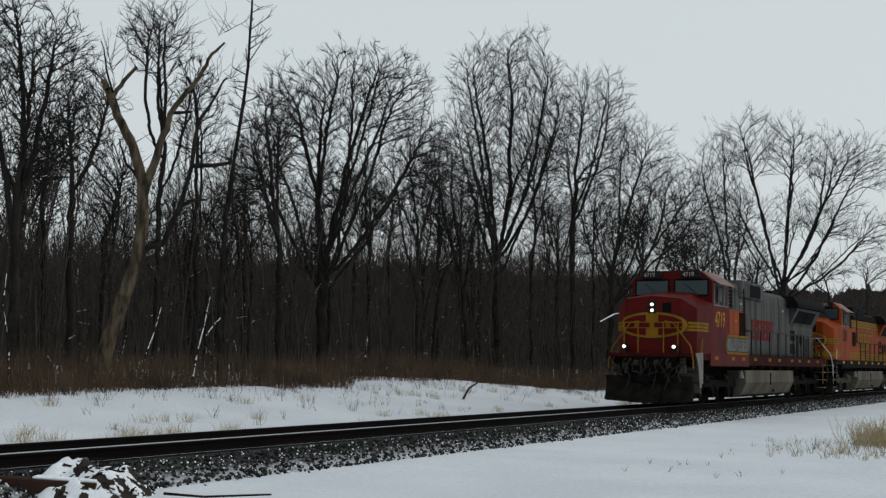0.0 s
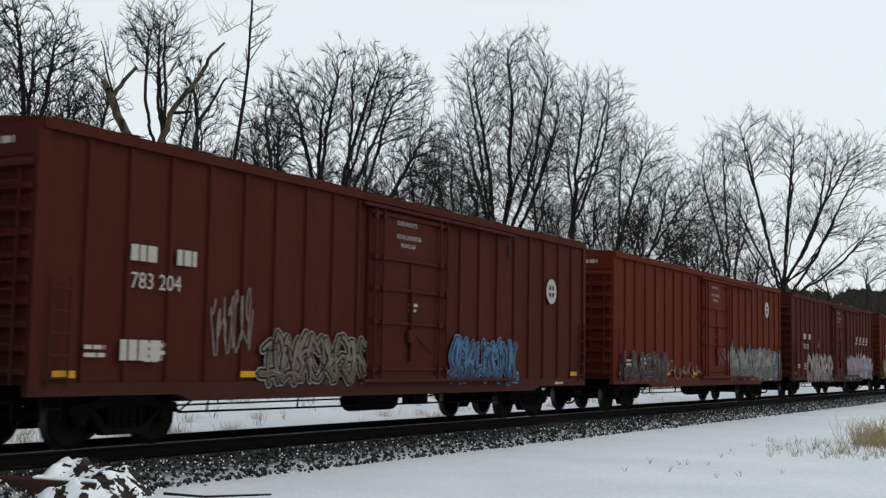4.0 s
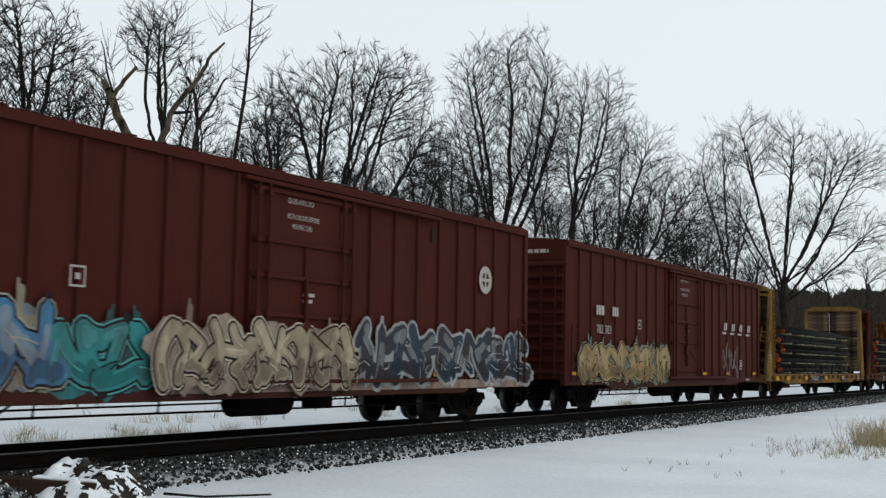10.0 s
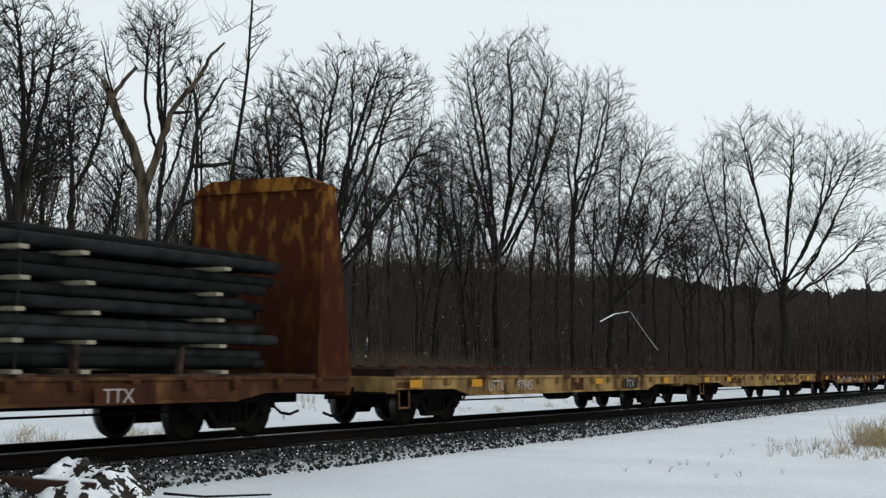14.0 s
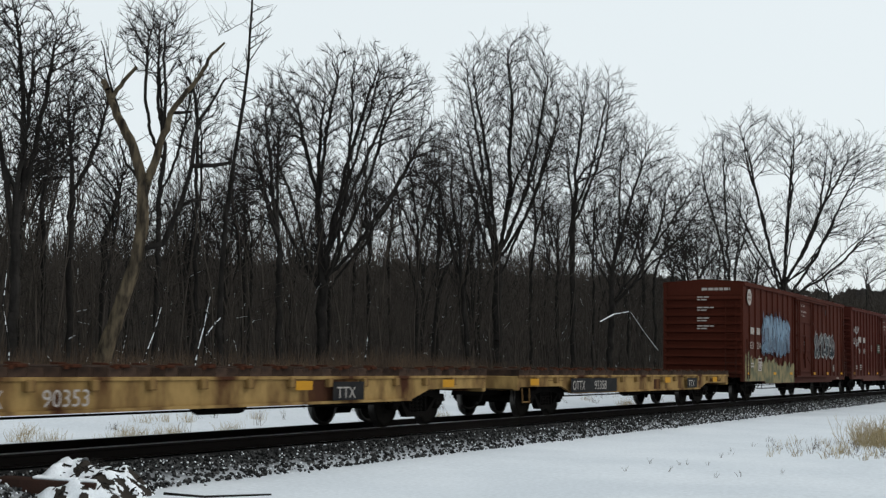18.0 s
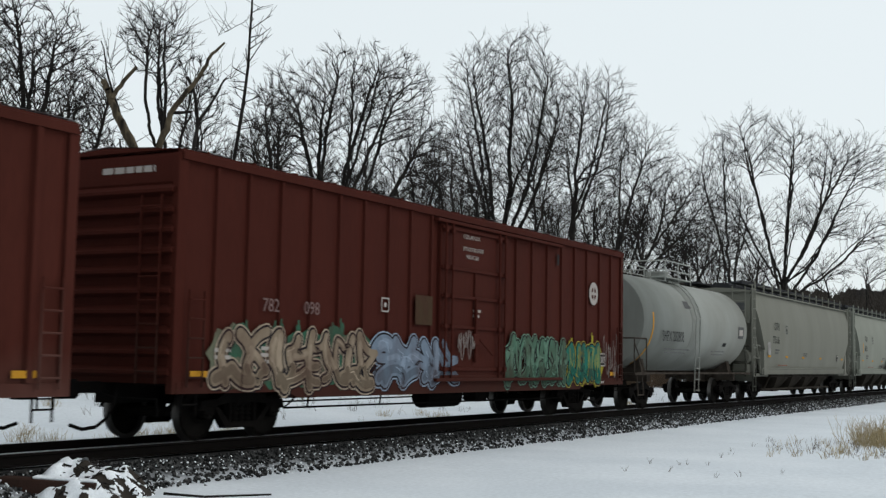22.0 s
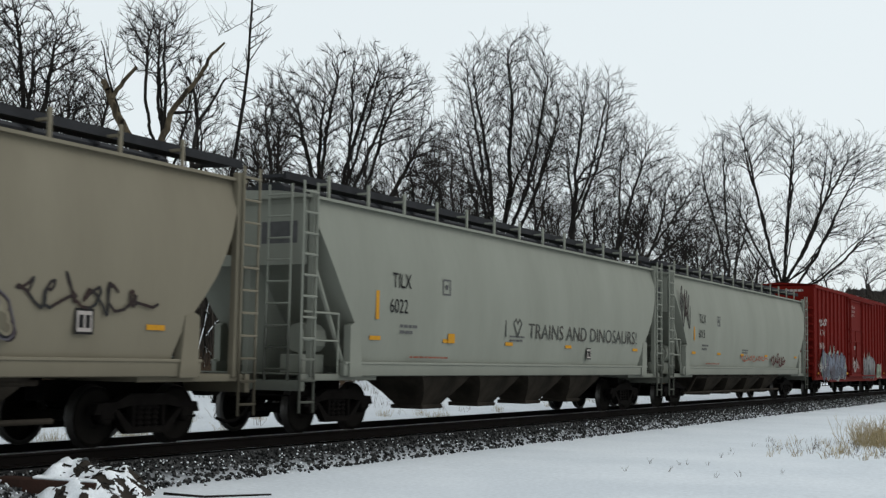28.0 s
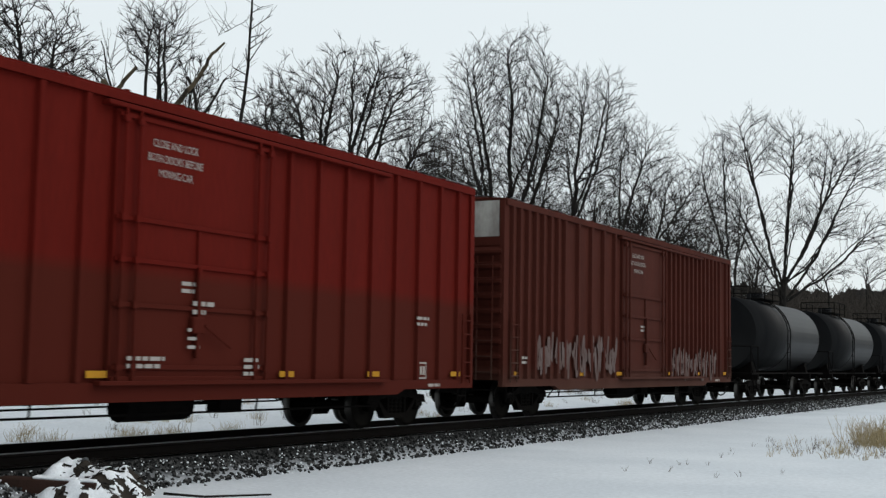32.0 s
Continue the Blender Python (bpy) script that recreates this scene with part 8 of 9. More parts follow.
def locomotive(label, start, red):
    car = vehicle("diesel_locomotive", label, "locomotive", start, "diesel locomotives")
    NOSE = LOCO_RED if red else LOCO_ORANGE
    HOOD = LOCO_GREY if red else LOCO_ORANGE
    TOP = LOCO_GREY if red else LOCO_ROOF
    SILL = LOCO_SILL if red else LOCO_ROOF
    TRUCK = LOCO_TRUCK_DARK if red else LOCO_TRUCK_GREY
    HAND = LOCO_YELLOW if red else RAIL_WHITE

    def add(name, material, fn, parent=None, label=""):
        bm = bmesh.new()
        fn(bm)
        return part(name, bm, material, parent or car, label)

    add("deck", SILL, lambda bm: (box(bm, 0.95, 21.7, -1.50, 1.50, 1.55, 1.77, 0.01), box(bm, 3.0, 21.4, -1.50, -1.42, 1.40, 1.56), box(bm, 3.0, 21.4, 1.42, 1.50, 1.40, 1.56)))
    if red:
        add("cab_skirt", LOCO_RED, lambda bm: box(bm, 2.6, 7.6, -1.53, -1.48, 1.36, 1.80, 0.01))
    add("frame_beam", UNDER, lambda bm: (box(bm, 1.0, 21.5, -0.75, 0.75, 1.0, 1.55), box(bm, 1.1, 21.4, -1.3, 1.3, 1.30, 1.55)))

    # nose
    def nose(bm):
        tops = [3.72, 3.62, 3.30, 3.55]
        low = [(x, y) for x, y in PLAN]
        ring_l = [bm.verts.new((x, -y, 1.77)) for x, y in reversed(low)] + [bm.verts.new((x, y, 1.77)) for x, y in low[1:]]
        ring_h = [bm.verts.new((x, -y, z)) for (x, y), z in reversed(list(zip(low, tops)))] + [bm.verts.new((x, y, z)) for (x, y), z in list(zip(low, tops))[1:]]
        for k in range(len(ring_l) - 1):
            bm.faces.new((ring_l[k], ring_l[k + 1], ring_h[k + 1], ring_h[k]))
        c0, c1, c2 = bm.verts.new((3.02, -0.8, 3.92)), bm.verts.new((3.02, 0, 3.98)), bm.verts.new((3.02, 0.8, 3.92))
        h = ring_h
        for f in ((h[0], h[1], c0), (h[1], h[2], c0), (h[2], h[3], c1, c0), (h[3], h[4], c2, c1), (h[4], h[5], c2), (h[5], h[6], c2)):
            bm.faces.new(f)
        bmesh.ops.recalc_face_normals(bm, faces=bm.faces[:])
    add("nose", NOSE, nose)
    add("cab", NOSE, lambda bm: prism(bm, [(-1.48, 1.77), (-1.48, 4.34), (-1.10, 4.66), (-0.9, 4.72), (0.9, 4.72), (1.10, 4.66), (1.48, 4.34), (1.48, 1.77)], "x", 3.0, 5.05))
    add("awning", VISOR, lambda bm: prism(bm, [(-1.70, 4.25), (-1.46, 4.40), (-1.08, 4.70), (-0.98, 4.72), (-1.06, 4.66), (-1.46, 4.36), (-1.70, 4.22)], "x", 3.2, 5.12), label="pale snow-dusted awning over the side windows")
    for y in (-0.72, 0.72):
        w = add("windshield", GLASS, lambda bm: box(bm, 2.97, 3.0, y - 0.58, y + 0.58, 3.86, 4.36, 0.01))
        add("window_seal", GRILLE, lambda bm: box(bm, 2.98, 2.996, y - 0.64, y + 0.64, 3.80, 4.42), w)
        add("wiper", BLACK, lambda bm: rod(bm, (2.955, y - 0.2, 3.9), (2.955, y + 0.25, 4.25), 0.012, 5), w)
        nb = add("number_board", BLACK, lambda bm: box(bm, 2.85, 3.05, y - 0.36, y + 0.36, 4.45, 4.70, 0.02))
        lt = part("board_lettering", text_mesh("4719" if red else "5281", 0.22, WHITE, 0.95), None, nb, m=pose(2.842, y + 0.27, 4.50, 90, 0, -90))
    for x, wd in ((3.24, 0.40), (3.74, 0.62), (4.50, 0.36)):
        w = add("side_window", DARK_GLASS, lambda bm: box(bm, x, x + wd, -1.492, -1.47, 3.52, 4.22, 0.005))
        add("window_frame", STEP_GREY, lambda bm: (box(bm, x - 0.035, x, -1.497, -1.47, 3.48, 4.26), box(bm, x + wd, x + wd + 0.035, -1.497, -1.47, 3.48, 4.26), box(bm, x, x + wd, -1.497, -1.47, 3.48, 3.52), box(bm, x, x + wd, -1.497, -1.47, 4.22, 4.26)), w, "pale window frame")
        add("side_window", GLASS, lambda bm: box(bm, x, x + wd, 1.47, 1.492, 3.52, 4.22, 0.005))
    add("wind_deflector", STEP_GREY, lambda bm: box(bm, 3.69, 3.705, -1.60, -1.50, 3.62, 4.10), label="pale folding wind deflector")
    letters(car, "4719" if red else "5281", 3.28, 2.74, 0.80, YELLOW_TAPE if red else BLACK, -1.492, 0.76)
    # lights on the nose
    for z in (3.42, 3.22):
        add("headlight", LAMP if red else LAMP_OFF, lambda bm: rod(bm, (0.93, 0.0, z), (0.885, 0.0, z), 0.050, 14))
    add("light_housing", BLACK, lambda bm: box(bm, 0.90, 0.98, -0.16, 0.16, 3.08, 3.56, 0.03))
    add("nose_door_window", GRILLE, lambda bm: box(bm, 0.925, 0.975, -0.66, -0.34, 3.14, 3.48, 0.03))
    for y in (-0.88, 0.88):
        d = add("ditch_light", LAMP if red else LAMP_OFF, lambda bm: rod(bm, (0.60, y, 1.98), (0.55, y, 1.98), 0.052, 14))
        add("lamp_case", BLACK, lambda bm: (rod(bm, (0.80, y, 1.98), (0.585, y, 1.98), 0.11, 14), box(bm, 0.62, 0.76, y - 0.03, y + 0.03, 1.72, 1.92)), d)
    # badge and stripes round the nose
    el = lambda a, h: (lambda u: 2.72 - h * math.sqrt(max(0.0, 1 - (u / a) ** 2)), lambda u: 2.72 + h * math.sqrt(max(0.0, 1 - (u / a) ** 2)))
    nose_strip(car, -2.75, -0.9, 2.50, 2.86, BLACK, 0.010, "stripe_edge")
    nose_strip(car, 0.9, 2.75, 2.50, 2.86, BLACK, 0.010, "stripe_edge")
    for z in (2.52, 2.635, 2.75):
        for s in (-1, 1):
            nose_strip(car, min(s * 0.95, s * 2.72), max(s * 0.95, s * 2.72), z, z + 0.09, LOCO_YELLOW, 0.014)
    nose_strip(car, -1.30, 1.30, *el(1.30, 0.47), BLACK, 0.018, "badge_edge")
    nose_strip(car, -1.26, 1.26, *el(1.26, 0.44), LOCO_YELLOW, 0.022, "oval_badge", 32)
    low_in, high_in = el(1.12, 0.36)
    for s in (-1, 1):
        u0, u1 = min(s * 0.22, s * 1.02), max(s * 0.22, s * 1.02)
        nose_strip(car, u0, u1, lambda u: 2.83, lambda u: max(2.835, high_in(u)), NOSE, 0.026, "badge_panel", 12)
        nose_strip(car, u0, u1, lambda u: min(2.605, low_in(u)), lambda u: 2.61, NOSE, 0.026, "badge_panel", 12)
    for u in (-0.84, -0.28, 0.28, 0.84):
        nose_strip(car, u - 0.20, u + 0.20, 2.64, 2.80, NOSE if red else GRILLE, 0.028, "badge_block", 6)
    # pilot, plow, steps
    if red:
        add("anticlimber", LOCO_SILL, lambda bm: box(bm, 0.60, 0.98, -1.46, 1.46, 1.64, 1.77, 0.02))
    for y in (-1.05, -0.75, 0.75, 1.05):
        add("uncoupling_lever", HOSE, lambda bm: (rod(bm, (0.56, y, 1.45), (0.50, y * 0.9, 1.05), 0.02, 5), rod(bm, (0.50, y * 0.9, 1.05), (0.42, y * 0.8, 0.98), 0.02, 5)))
    for y in (-1.2, -0.35, 0.4, 1.2):
        add("pilot_bracket", LOCO_TRUCK_GREY, lambda bm: box(bm, 0.52, 0.64, y - 0.11, y + 0.11, 1.08, 1.38, 0.03))
    add("pilot", UNDER, lambda bm: (box(bm, 0.62, 0.95, -0.98, 0.98, 1.0, 1.75, 0.03), box(bm, 0.45, 0.7, -0.6, 0.6, 0.75, 1.5, 0.05)))
    add("snow_plow", LOCO_TRUCK_DARK, lambda bm: (plow_blade(bm), prism(bm, [(0.05, 0.10), (0.35, 0.12), (0.62, 0.75), (0.5, 0.75)], "y", -0.5, 0.5)))
    add("coupler_head", IRON, lambda bm: (box(bm, 0.0, 0.6, -0.12, 0.12, 0.80, 1.0, 0.03), box(bm, -0.12, 0.2, -0.18, 0.18, 0.72, 1.05, 0.06)))
    for k in range(4):
        pts = [(0.42, -0.75 + 0.45 * k, 1.05), (0.25, -0.75 + 0.45 * k, 0.75), (0.15, -0.70 + 0.45 * k, 0.55)]
        add("air_hose", BLACK, lambda bm: [rod(bm, a, b, 0.03, 6) for a, b in zip(pts, pts[1:])])
    for y in (-1.50, 1.50):
        add("step_shield", STEP_GREY if red else UNDER, lambda bm: prism(bm, [(0.98, 1.78), (1.66, 1.78), (1.62, 0.62), (1.42, 0.62), (1.30, 1.30)], "y", y - 0.02, y + 0.02), label="pale plate beside the steps" if red else "")
    rng = random.Random(17)
    for k in range(14):
        y = -1.25 + 0.19 * k
        z = rng.uniform(1.25, 1.62)
        pts = [(0.60, y, z), (0.42, y + rng.uniform(-0.08, 0.08), z - 0.12), (0.34, y + rng.uniform(-0.14, 0.14), z - rng.uniform(0.3, 0.5)), (0.46, y + rng.uniform(-0.2, 0.2), z - rng.uniform(0.35, 0.6))]
        add("control_hose", HOSE, lambda bm: [rod(bm, a, b, rng.uniform(0.022, 0.04), 6) for a, b in zip(pts, pts[1:])])
    for k in range(7):
        y, z = -1.2 + 0.4 * k + rng.uniform(-0.1, 0.1), rng.uniform(1.1, 1.55)
        add("valve_box", HOSE, lambda bm: box(bm, 0.44, 0.64, y - rng.uniform(0.05, 0.12), y + rng.uniform(0.05, 0.12), z - 0.1, z + 0.1, 0.02))
    for sx, ends in ((1, (0.75, 1.55)), (-1, (20.75, 21.55))):
        for y in (-1.50, 1.50):
            st = add("step_well", STEP_GREY if (red and sx > 0) else UNDER, lambda bm: (prism(bm, [(ends[0] + 0.1, 0.35), (ends[0] + 0.62, 0.35), (ends[1], 1.77), (ends[0], 1.77)], "y", y * 0.55, y * 0.58), box(bm, ends[1] - 0.05, ends[1], min(y, y * 0.38), max(y, y * 0.38), 0.42, 1.80), box(bm, ends[1] - 0.05, ends[1] + 0.22, y - 0.02, y + 0.02, 0.75, 1.80)))
            for z in (0.42, 0.78, 1.14, 1.48):
                add("step", IRON if red and sx > 0 else STEP_GREY, lambda bm: box(bm, ends[0] + 0.1, ends[1] - 0.06, min(y, y * 0.62), max(y, y * 0.62), z, z + 0.03), st)
            hr = HAND
            add("handrail", hr, lambda bm: [rod(bm, a, b, 0.024, 6) for a, b in (((ends[0] - 0.02, y, 1.25 if red and sx > 0 else 0.6), (ends[0] - 0.02, y, 1.5)), ((ends[0] - 0.02, y, 1.5), (ends[0] + 0.10 * sx, y * 0.92, 2.0)), ((ends[0] + 0.10 * sx, y * 0.92, 2.0), (ends[0] + 0.12 * sx, y * 0.50, 2.80)), ((ends[0] + 0.12 * sx, y * 0.50, 2.80), (ends[0] + 0.12 * sx, y * 0.30, 2.85)))])
            add("handrail", hr, lambda bm: [rod(bm, a, b, 0.024, 6) for a, b in (((ends[1] + 0.02, y, 0.7), (ends[1] + 0.02, y, 1.6)), ((ends[1] + 0.02, y, 1.6), (ends[1] + 0.3 * sx, y * 0.98, 2.3)))])
    for y in (-0.95, -0.45, 0.45, 0.95):
        for x in (0.78, 21.6):
            add("end_post", HAND if x > 10 or red else LOCO_YELLOW, lambda bm: rod(bm, (x, y, 1.77), (x, y, 2.80), 0.022, 6))
    for x in (0.78, 21.6):
        add("end_rail", HAND, lambda bm: (rod(bm, (x, -1.0, 2.8), (x, -0.4, 2.8), 0.022, 6), rod(bm, (x, 0.4, 2.8), (x, 1.0, 2.8), 0.022, 6)))
    # equipment cabinet behind the cab
    add("cabinet", HOOD, lambda bm: prism(bm, [(-1.40, 1.77), (-1.40, 3.45), (-1.02, 3.50), (-1.02, 4.45), (-0.85, 4.58), (0.85, 4.58), (1.02, 4.45), (1.02, 3.50), (1.40, 3.45), (1.40, 1.77)], "x", 5.05, 7.95))
    if red:
        add("orange_panel", LOCO_ORANGE, lambda bm: box(bm, 5.30, 7.55, -1.425, -1.398, 2.46, 3.42, 0.005))
        inlet = add("intake", GRILLE, lambda bm: box(bm, 6.60, 7.47, -1.43, -1.42, 2.49, 3.38))
        for k in range(11):
            add("slat", INTAKE_BROWN, lambda bm: box(bm, 6.62, 7.45, -1.45, -1.431, 2.50 + 0.08 * k, 2.56 + 0.08 * k), inlet)
        add("grab_light", WHITE, lambda bm: rod(bm, (6.1, -1.45, 3.05), (6.1, -1.42, 3.05), 0.045, 10))

        def rounded(x0, x1, z0, z1, y0, y1):
            h = (z1 - z0) / 2
            arc = [(x0 + h - h * math.cos(a * math.pi / 16 - math.pi / 2), z0 + h + h * math.sin(a * math.pi / 16 - math.pi / 2)) for a in range(17)]
            return lambda bm: prism(bm, arc + [(x1, z1), (x1, z0)], "y", y0, y1)

        add("battery_panel_edge", LOCO_YELLOW, rounded(4.55, 7.62, 1.80, 2.50, -1.506, -1.40))
        add("battery_panel_line", BLACK, rounded(4.63, 7.62, 1.88, 2.42, -1.511, -1.50))
        add("battery_panel", PANEL_GREY, rounded(4.66, 7.62, 1.91, 2.39, -1.52, -1.505))
        for x in (5.6, 6.3, 7.0):
            for z in (2.05, 2.25):
                add("latch", BLACK, lambda bm: box(bm, x, x + 0.05, -1.53, -1.518, z, z + 0.06))
    else:
        inlet = add("intake", GRILLE, lambda bm: box(bm, 6.18, 7.12, -1.405, -1.398, 2.53, 3.28))
        for k in range(9):
            add("slat", INTAKE_BROWN, lambda bm: box(bm, 6.2, 7.1, -1.425, -1.406, 2.55 + 0.08 * k, 2.61 + 0.08 * k), inlet)
        add("cab_lower_panel", LOCO_ORANGE, lambda bm: box(bm, 5.05, 7.6, -1.425, -1.398, 1.8, 2.3))
    for k in range(6):
        for x in (5.25, 6.15):
            add("louvre", GRILLE, lambda bm: box(bm, x, x + 0.75, -1.07, -1.015, 3.62 + k * 0.13, 3.70 + k * 0.13))
    for x in (5.18, 6.03, 6.94):
        add("louvre_post", HOOD if red else LOCO_TRUCK_DARK, lambda bm: box(bm, x, x + 0.06, -1.075, -1.015, 3.56, 4.42))
    add("roof_conduit", LOCO_TRUCK_GREY, lambda bm: rod(bm, (5.1, -1.12, 4.30), (8.3, -1.12, 4.22), 0.025, 6))
    add("conduit", BLACK, lambda bm: [rod(bm, a, b, 0.03, 6) for a, b in (((7.2, -1.44, 4.3), (7.2, -1.46, 2.75)), ((7.2, -1.46, 2.75), (8.0, -1.5, 2.72)))])
    # long hood
    add("hood", HOOD, lambda bm: prism(bm, [(-1.0, 1.77), (-1.0, 4.18), (1.0, 4.18), (1.0, 1.77)], "x", 7.95, 20.9))
    add("hood_roof", TOP, lambda bm: prism(bm, [(-1.0, 4.18), (-0.98, 4.34), (-0.72, 4.52), (0.72, 4.52), (0.98, 4.34), (1.0, 4.18)], "x", 7.95, 16.0))
    add("brake_housing", TOP if red else LOCO_ROOF, lambda bm: box(bm, 7.95, 11.3, -1.12, 1.12, 4.02, 4.70, 0.05))
    add("brake_intake", GRILLE, lambda bm: box(bm, 9.3, 10.85, -1.135, -1.10, 4.10, 4.58))
    add("exhaust_outlet", LOCO_ROOF, lambda bm: box(bm, 12.6, 14.0, -0.35, 0.35, 4.5, 4.85, 0.03))
    for x, w, y in ((14.4, 1.2, 0.7), (11.5, 0.9, 0.5)):
        add("roof_vent", LOCO_ROOF, lambda bm: box(bm, x, x + w, -y, y, 4.5, 4.65, 0.03))
    add("radiator_wing", LOCO_ROOF, lambda bm: prism(bm, [(-1.0, 3.95), (-1.52, 4.02), (-1.52, 4.16), (-1.30, 4.48), (1.30, 4.48), (1.52, 4.16), (1.52, 4.02), (1.0, 3.95)], "x", 15.7, 21.35))
    add("radiator_side", HOOD, lambda bm: prism(bm, [(-1.0, 3.20), (-1.38, 3.98), (1.38, 3.98), (1.0, 3.20)], "x", 16.2, 20.9))
    for x in (16.7, 18.45):
        def intake(bm):
            vs = [bm.verts.new(p) for p in ((x, -1.085, 3.36), (x + 1.6, -1.085, 3.36), (x + 1.6, -1.335, 3.88), (x, -1.335, 3.88))]
            r = bmesh.ops.extrude_face_region(bm, geom=[bm.faces.new(vs)])
            bmesh.ops.translate(bm, verts=[v for v in r["geom"] if isinstance(v, bmesh.types.BMVert)], vec=(0, -0.02, -0.01))
            bmesh.ops.recalc_face_normals(bm, faces=bm.faces[:])
        add("radiator_intake", GRILLE, intake)
    for x, z0, z1, w in ((16.2, 2.55, 3.0, 0.45), (16.8, 2.55, 3.0, 0.45), (16.2, 1.95, 2.40, 0.45), (16.8, 1.95, 2.40, 0.45), (17.5, 1.85, 2.85, 0.35), (18.9, 1.85, 2.85, 0.25), (19.4, 1.9, 2.7, 0.2), (19.85, 1.9, 2.7, 0.2)):
        add("grille", GRILLE, lambda bm: box(bm, x, x + w, -1.015, -0.99, z0, z1, 0.004))
    dr = add("hood_door", HOOD, lambda bm: box(bm, 18.0, 18.75, -1.02, -0.99, 1.85, 3.05, 0.01))
    add("fan_ring", GRILLE, lambda bm: rod(bm, (18.35, -1.02, 2.6), (18.35, -1.035, 2.6), 0.26, 20), dr)
    for k in range(10):
        x = 8.15 + 0.82 * k
        add("hood_door", HOOD, lambda bm: box(bm, x, x + 0.78, -1.016, -0.99, 1.90, 4.02, 0.008))
    for x in (14.9, 8.2):
        add("label_plate", WHITE, lambda bm: box(bm, x, x + 0.25, -1.024, -1.01, 3.75, 3.82))
    # big lettering as plain blocks with notches
    ink = mat("lettering_red", (0.13, 0.010, 0.011), 0.6, scale=3, amount=0.4, bump=0) if red else LOCO_YELLOW
    x0, w, z0, h = (9.85, 0.80, 2.45, 0.80) if red else (9.0, 1.05, 2.35, 1.0)
    for k in range(4):
        x = x0 + k * (w + (0.12 if red else 0.22))
        def block(bm, g=0.0):
            t = 0.30 * w
            y0, y1 = (-1.030, -1.017) if g == 0 else (-1.022, -1.0175)
            box(bm, x - g, x + t + g, y0, y1, z0 + 0.10 * h, z0 + h * 0.9)
            box(bm, x - 0.09 * w - g, x + t * 1.3 + g, y0, y1, z0 - g, z0 + 0.10 * h)
            box(bm, x - 0.09 * w - g, x + t * 1.3 + g, y0, y1, z0 + 0.9 * h, z0 + h + g)
            box(bm, x + t + g, x + w + g, y0, y1, z0 + h * 0.80 - g, z0 + h + g)
            box(bm, x + t + g, x + w * 0.9 + g, y0, y1, z0 + h * 0.42 - g, z0 + h * 0.58 + g)
            if k != 3:
                box(bm, x + w - t - g, x + w + g, y0, y1, z0 + h * (0.0 if k else 0.58) - g, z0 + h * 0.8 - g)
                box(bm, x + t + g, x + w - t - g, y0, y1, z0 - g, z0 + h * 0.16 + g)
        if not red:
            add("lettering_edge", BLACK, lambda bm: block(bm, 0.045))
        add("lettering_block", ink, block)
    if not red:
        patch(car, 7.95, 20.9, 1.80, 2.235, BLACK, -1.0262, "stripe_edge"); patch(car, 7.3, 20.6, 3.575, 4.01, BLACK, -1.0262, "stripe_edge")
        for z in (1.82, 1.96, 2.10):
            patch(car, 5.0, 7.6, z, z + 0.115, LOCO_YELLOW, -1.432, "stripe"); patch(car, 7.95, 20.9, z, z + 0.115, LOCO_YELLOW, -1.027, "stripe")
        for z in (3.60, 3.74, 3.88):
            patch(car, 7.3, 20.6, z, z + 0.115, LOCO_YELLOW, -1.027, "stripe")
        patch(car, 5.05, 20.9, 1.79, 1.815, BLACK, -1.029, "stripe_edge")
        nose_strip(car, -3.0, 0.0, 1.92, 2.16, LOCO_YELLOW, 0.013)
        add("soot_band", LOCO_ROOF, lambda bm: (box(bm, 5.05, 20.9, -1.024, -0.99, 4.02, 4.2), box(bm, 5.06, 7.94, -1.03, -0.99, 3.52, 4.44)))
    else:
        patch(car, 7.95, 20.9, 1.79, 1.86, BLACK, -1.027, "stripe")
        for x in (8.4, 10.6, 12.2, 14.4, 15.8, 17.6, 19.4, 5.2, 6.6, 3.1):
            patch(car, x, x + 0.42, 1.58, 1.70, LOCO_YELLOW, -1.535 if x < 7.6 else -1.506, "reflector")
    if not red:
        for k in range(9):
            patch(car, 3.2 + k * 2.0, 3.62 + k * 2.0, 1.60, 1.72, YELLOW_TAPE, -1.506, "reflector")
    # running-board rails
    add("handrail", LOCO_TRUCK_GREY if red else BLACK, lambda bm: rod(bm, (8.0, -1.46, 2.76), (20.9, -1.46, 2.76), 0.02, 6))
    k = 8.2
    while k < 21:
        add("stanchion", BLACK, lambda bm: rod(bm, (k, -1.46, 1.77), (k, -1.46, 2.76), 0.022, 6))
        k += 1.38
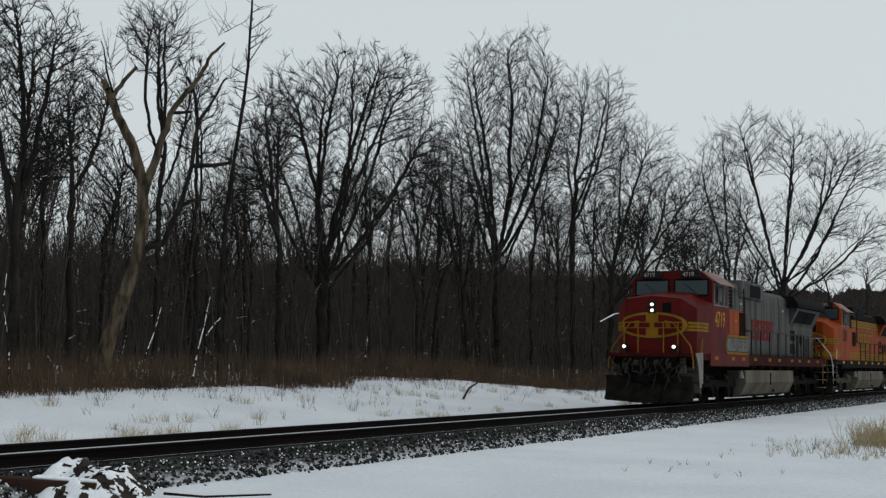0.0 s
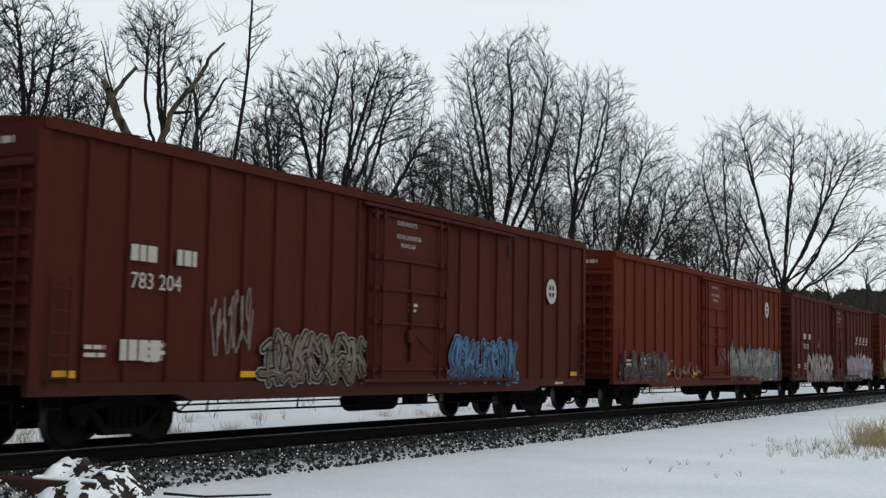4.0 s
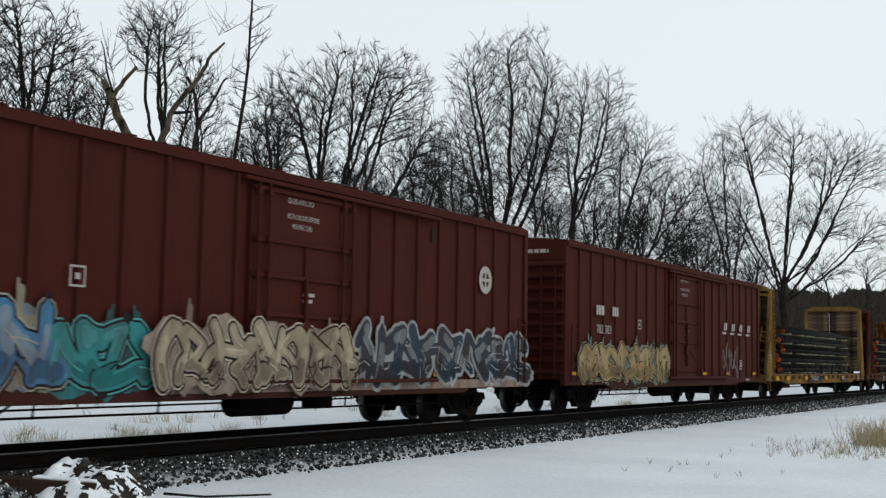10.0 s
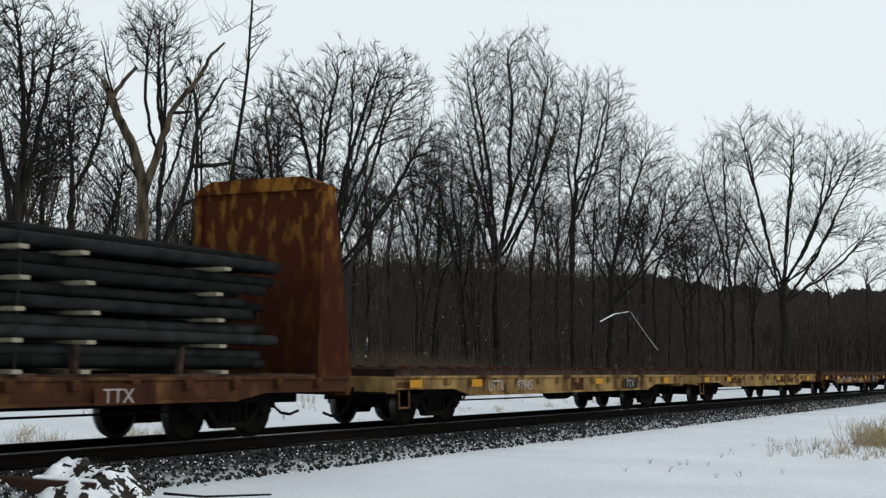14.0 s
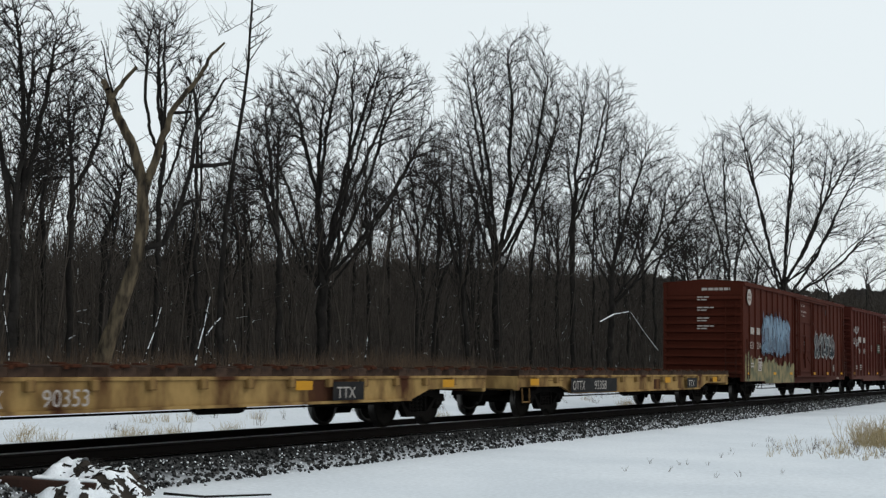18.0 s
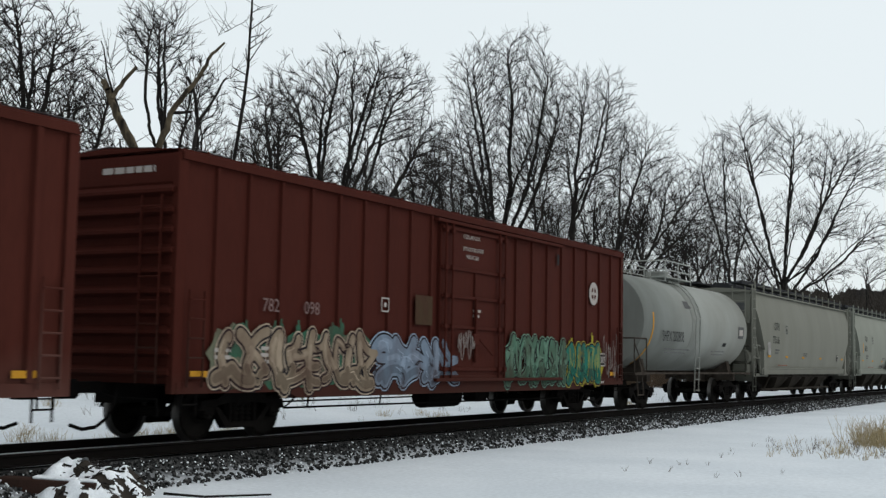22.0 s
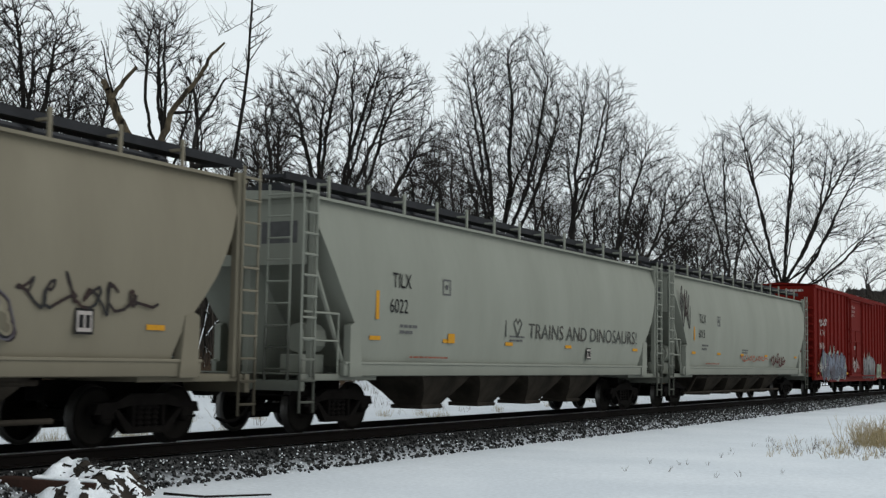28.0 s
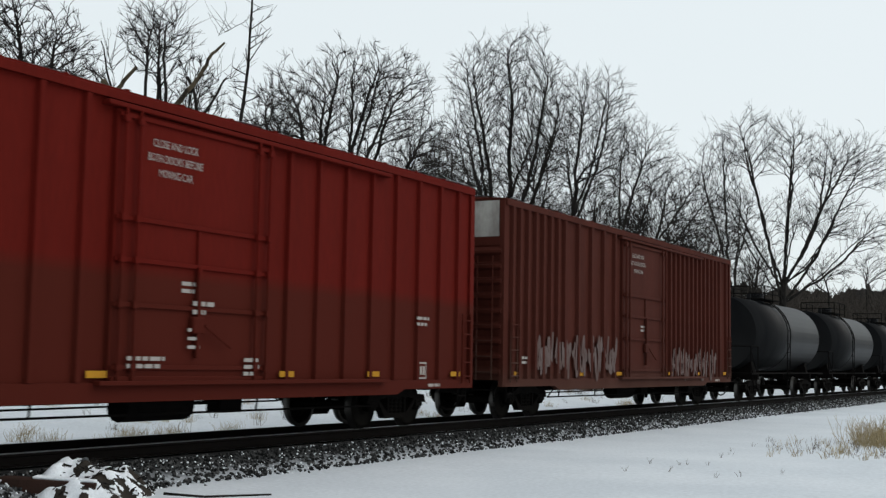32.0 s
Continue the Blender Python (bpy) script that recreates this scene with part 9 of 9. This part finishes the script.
    # fuel tank and what hangs under the deck
    add("fuel_tank", LOCO_TANK, lambda bm: prism(bm, [(-1.45, 1.22), (-1.47, 0.75), (-1.25, 0.30), (-0.9, 0.18), (0.9, 0.18), (1.25, 0.30), (1.47, 0.75), (1.45, 1.22)], "x", 7.35, 14.98))
    add("fuel_gauge", LOCO_TRUCK_DARK, lambda bm: box(bm, 11.0, 11.12, -1.485, -1.46, 0.65, 1.12))
    add("fuel_filler", BLACK, lambda bm: rod(bm, (11.6, -1.48, 0.4), (11.6, -1.4, 0.42), 0.05, 8))
    for k in range(9):
        x = 8.0 + k * 1.45
        add("pipe_run", UNDER, lambda bm: (rod(bm, (x, -1.35, 1.36), (x + 1.2, -1.35, 1.33), 0.04, 6), box(bm, x + 0.3, x + 0.55, -1.42, -1.2, 1.22, 1.42)))
    add("air_reservoir", UNDER, lambda bm: rod(bm, (8.0, -1.1, 1.38), (14.0, -1.1, 1.38), 0.13, 10))
    add("bell", STEP_GREY, lambda bm: rod(bm, (7.05, -1.35, 0.92), (7.05, -1.35, 1.2), 0.14, 12, 0.07))
    for x in (4.31, 18.95):
        three_axle_truck(car, start, x, TRUCK)
    part("coupler", coupler_mesh(), None, car, m=flip(22.3) @ pose(0.35, 0, 0))
    return car


locomotive("red and silver diesel locomotive with a yellow oval badge, headlights lit", 13.95, True)
locomotive("orange and black diesel locomotive with yellow stripes", 36.25, False)
# ---- motion: the whole train rolls past at one speed ----
SPEED = 18.394


def motions():
    for car, s in CARS:
        walk(car, [(t, pose(s - SPEED * t, 0, 0)) for t in (0.0, 8.0, 16.0, 24.0, 32.0)])
    # wheels turn while they pass; out of sight they rest
    for wheel, x, r, s in SPINNERS:
        def at(t):
            return pose(x, 0, r) @ Matrix.Rotation(-SPEED * t / r, 4, "Y")
        first, last = max(0, round((s - 72) / SPEED * FPS)), min(32 * FPS, round((s + 16) / SPEED * FPS))
        if last <= first:
            first, last = 0, 1
        rows = [(k / FPS, at(k / FPS)) for k in range(first, last + 1)]
        if first > 0:
            rows.insert(0, (0.0, rows[0][1]))
        if last < 32 * FPS:
            rows.append((32.0, rows[-1][1]))
        walk(wheel, rows)


motions()
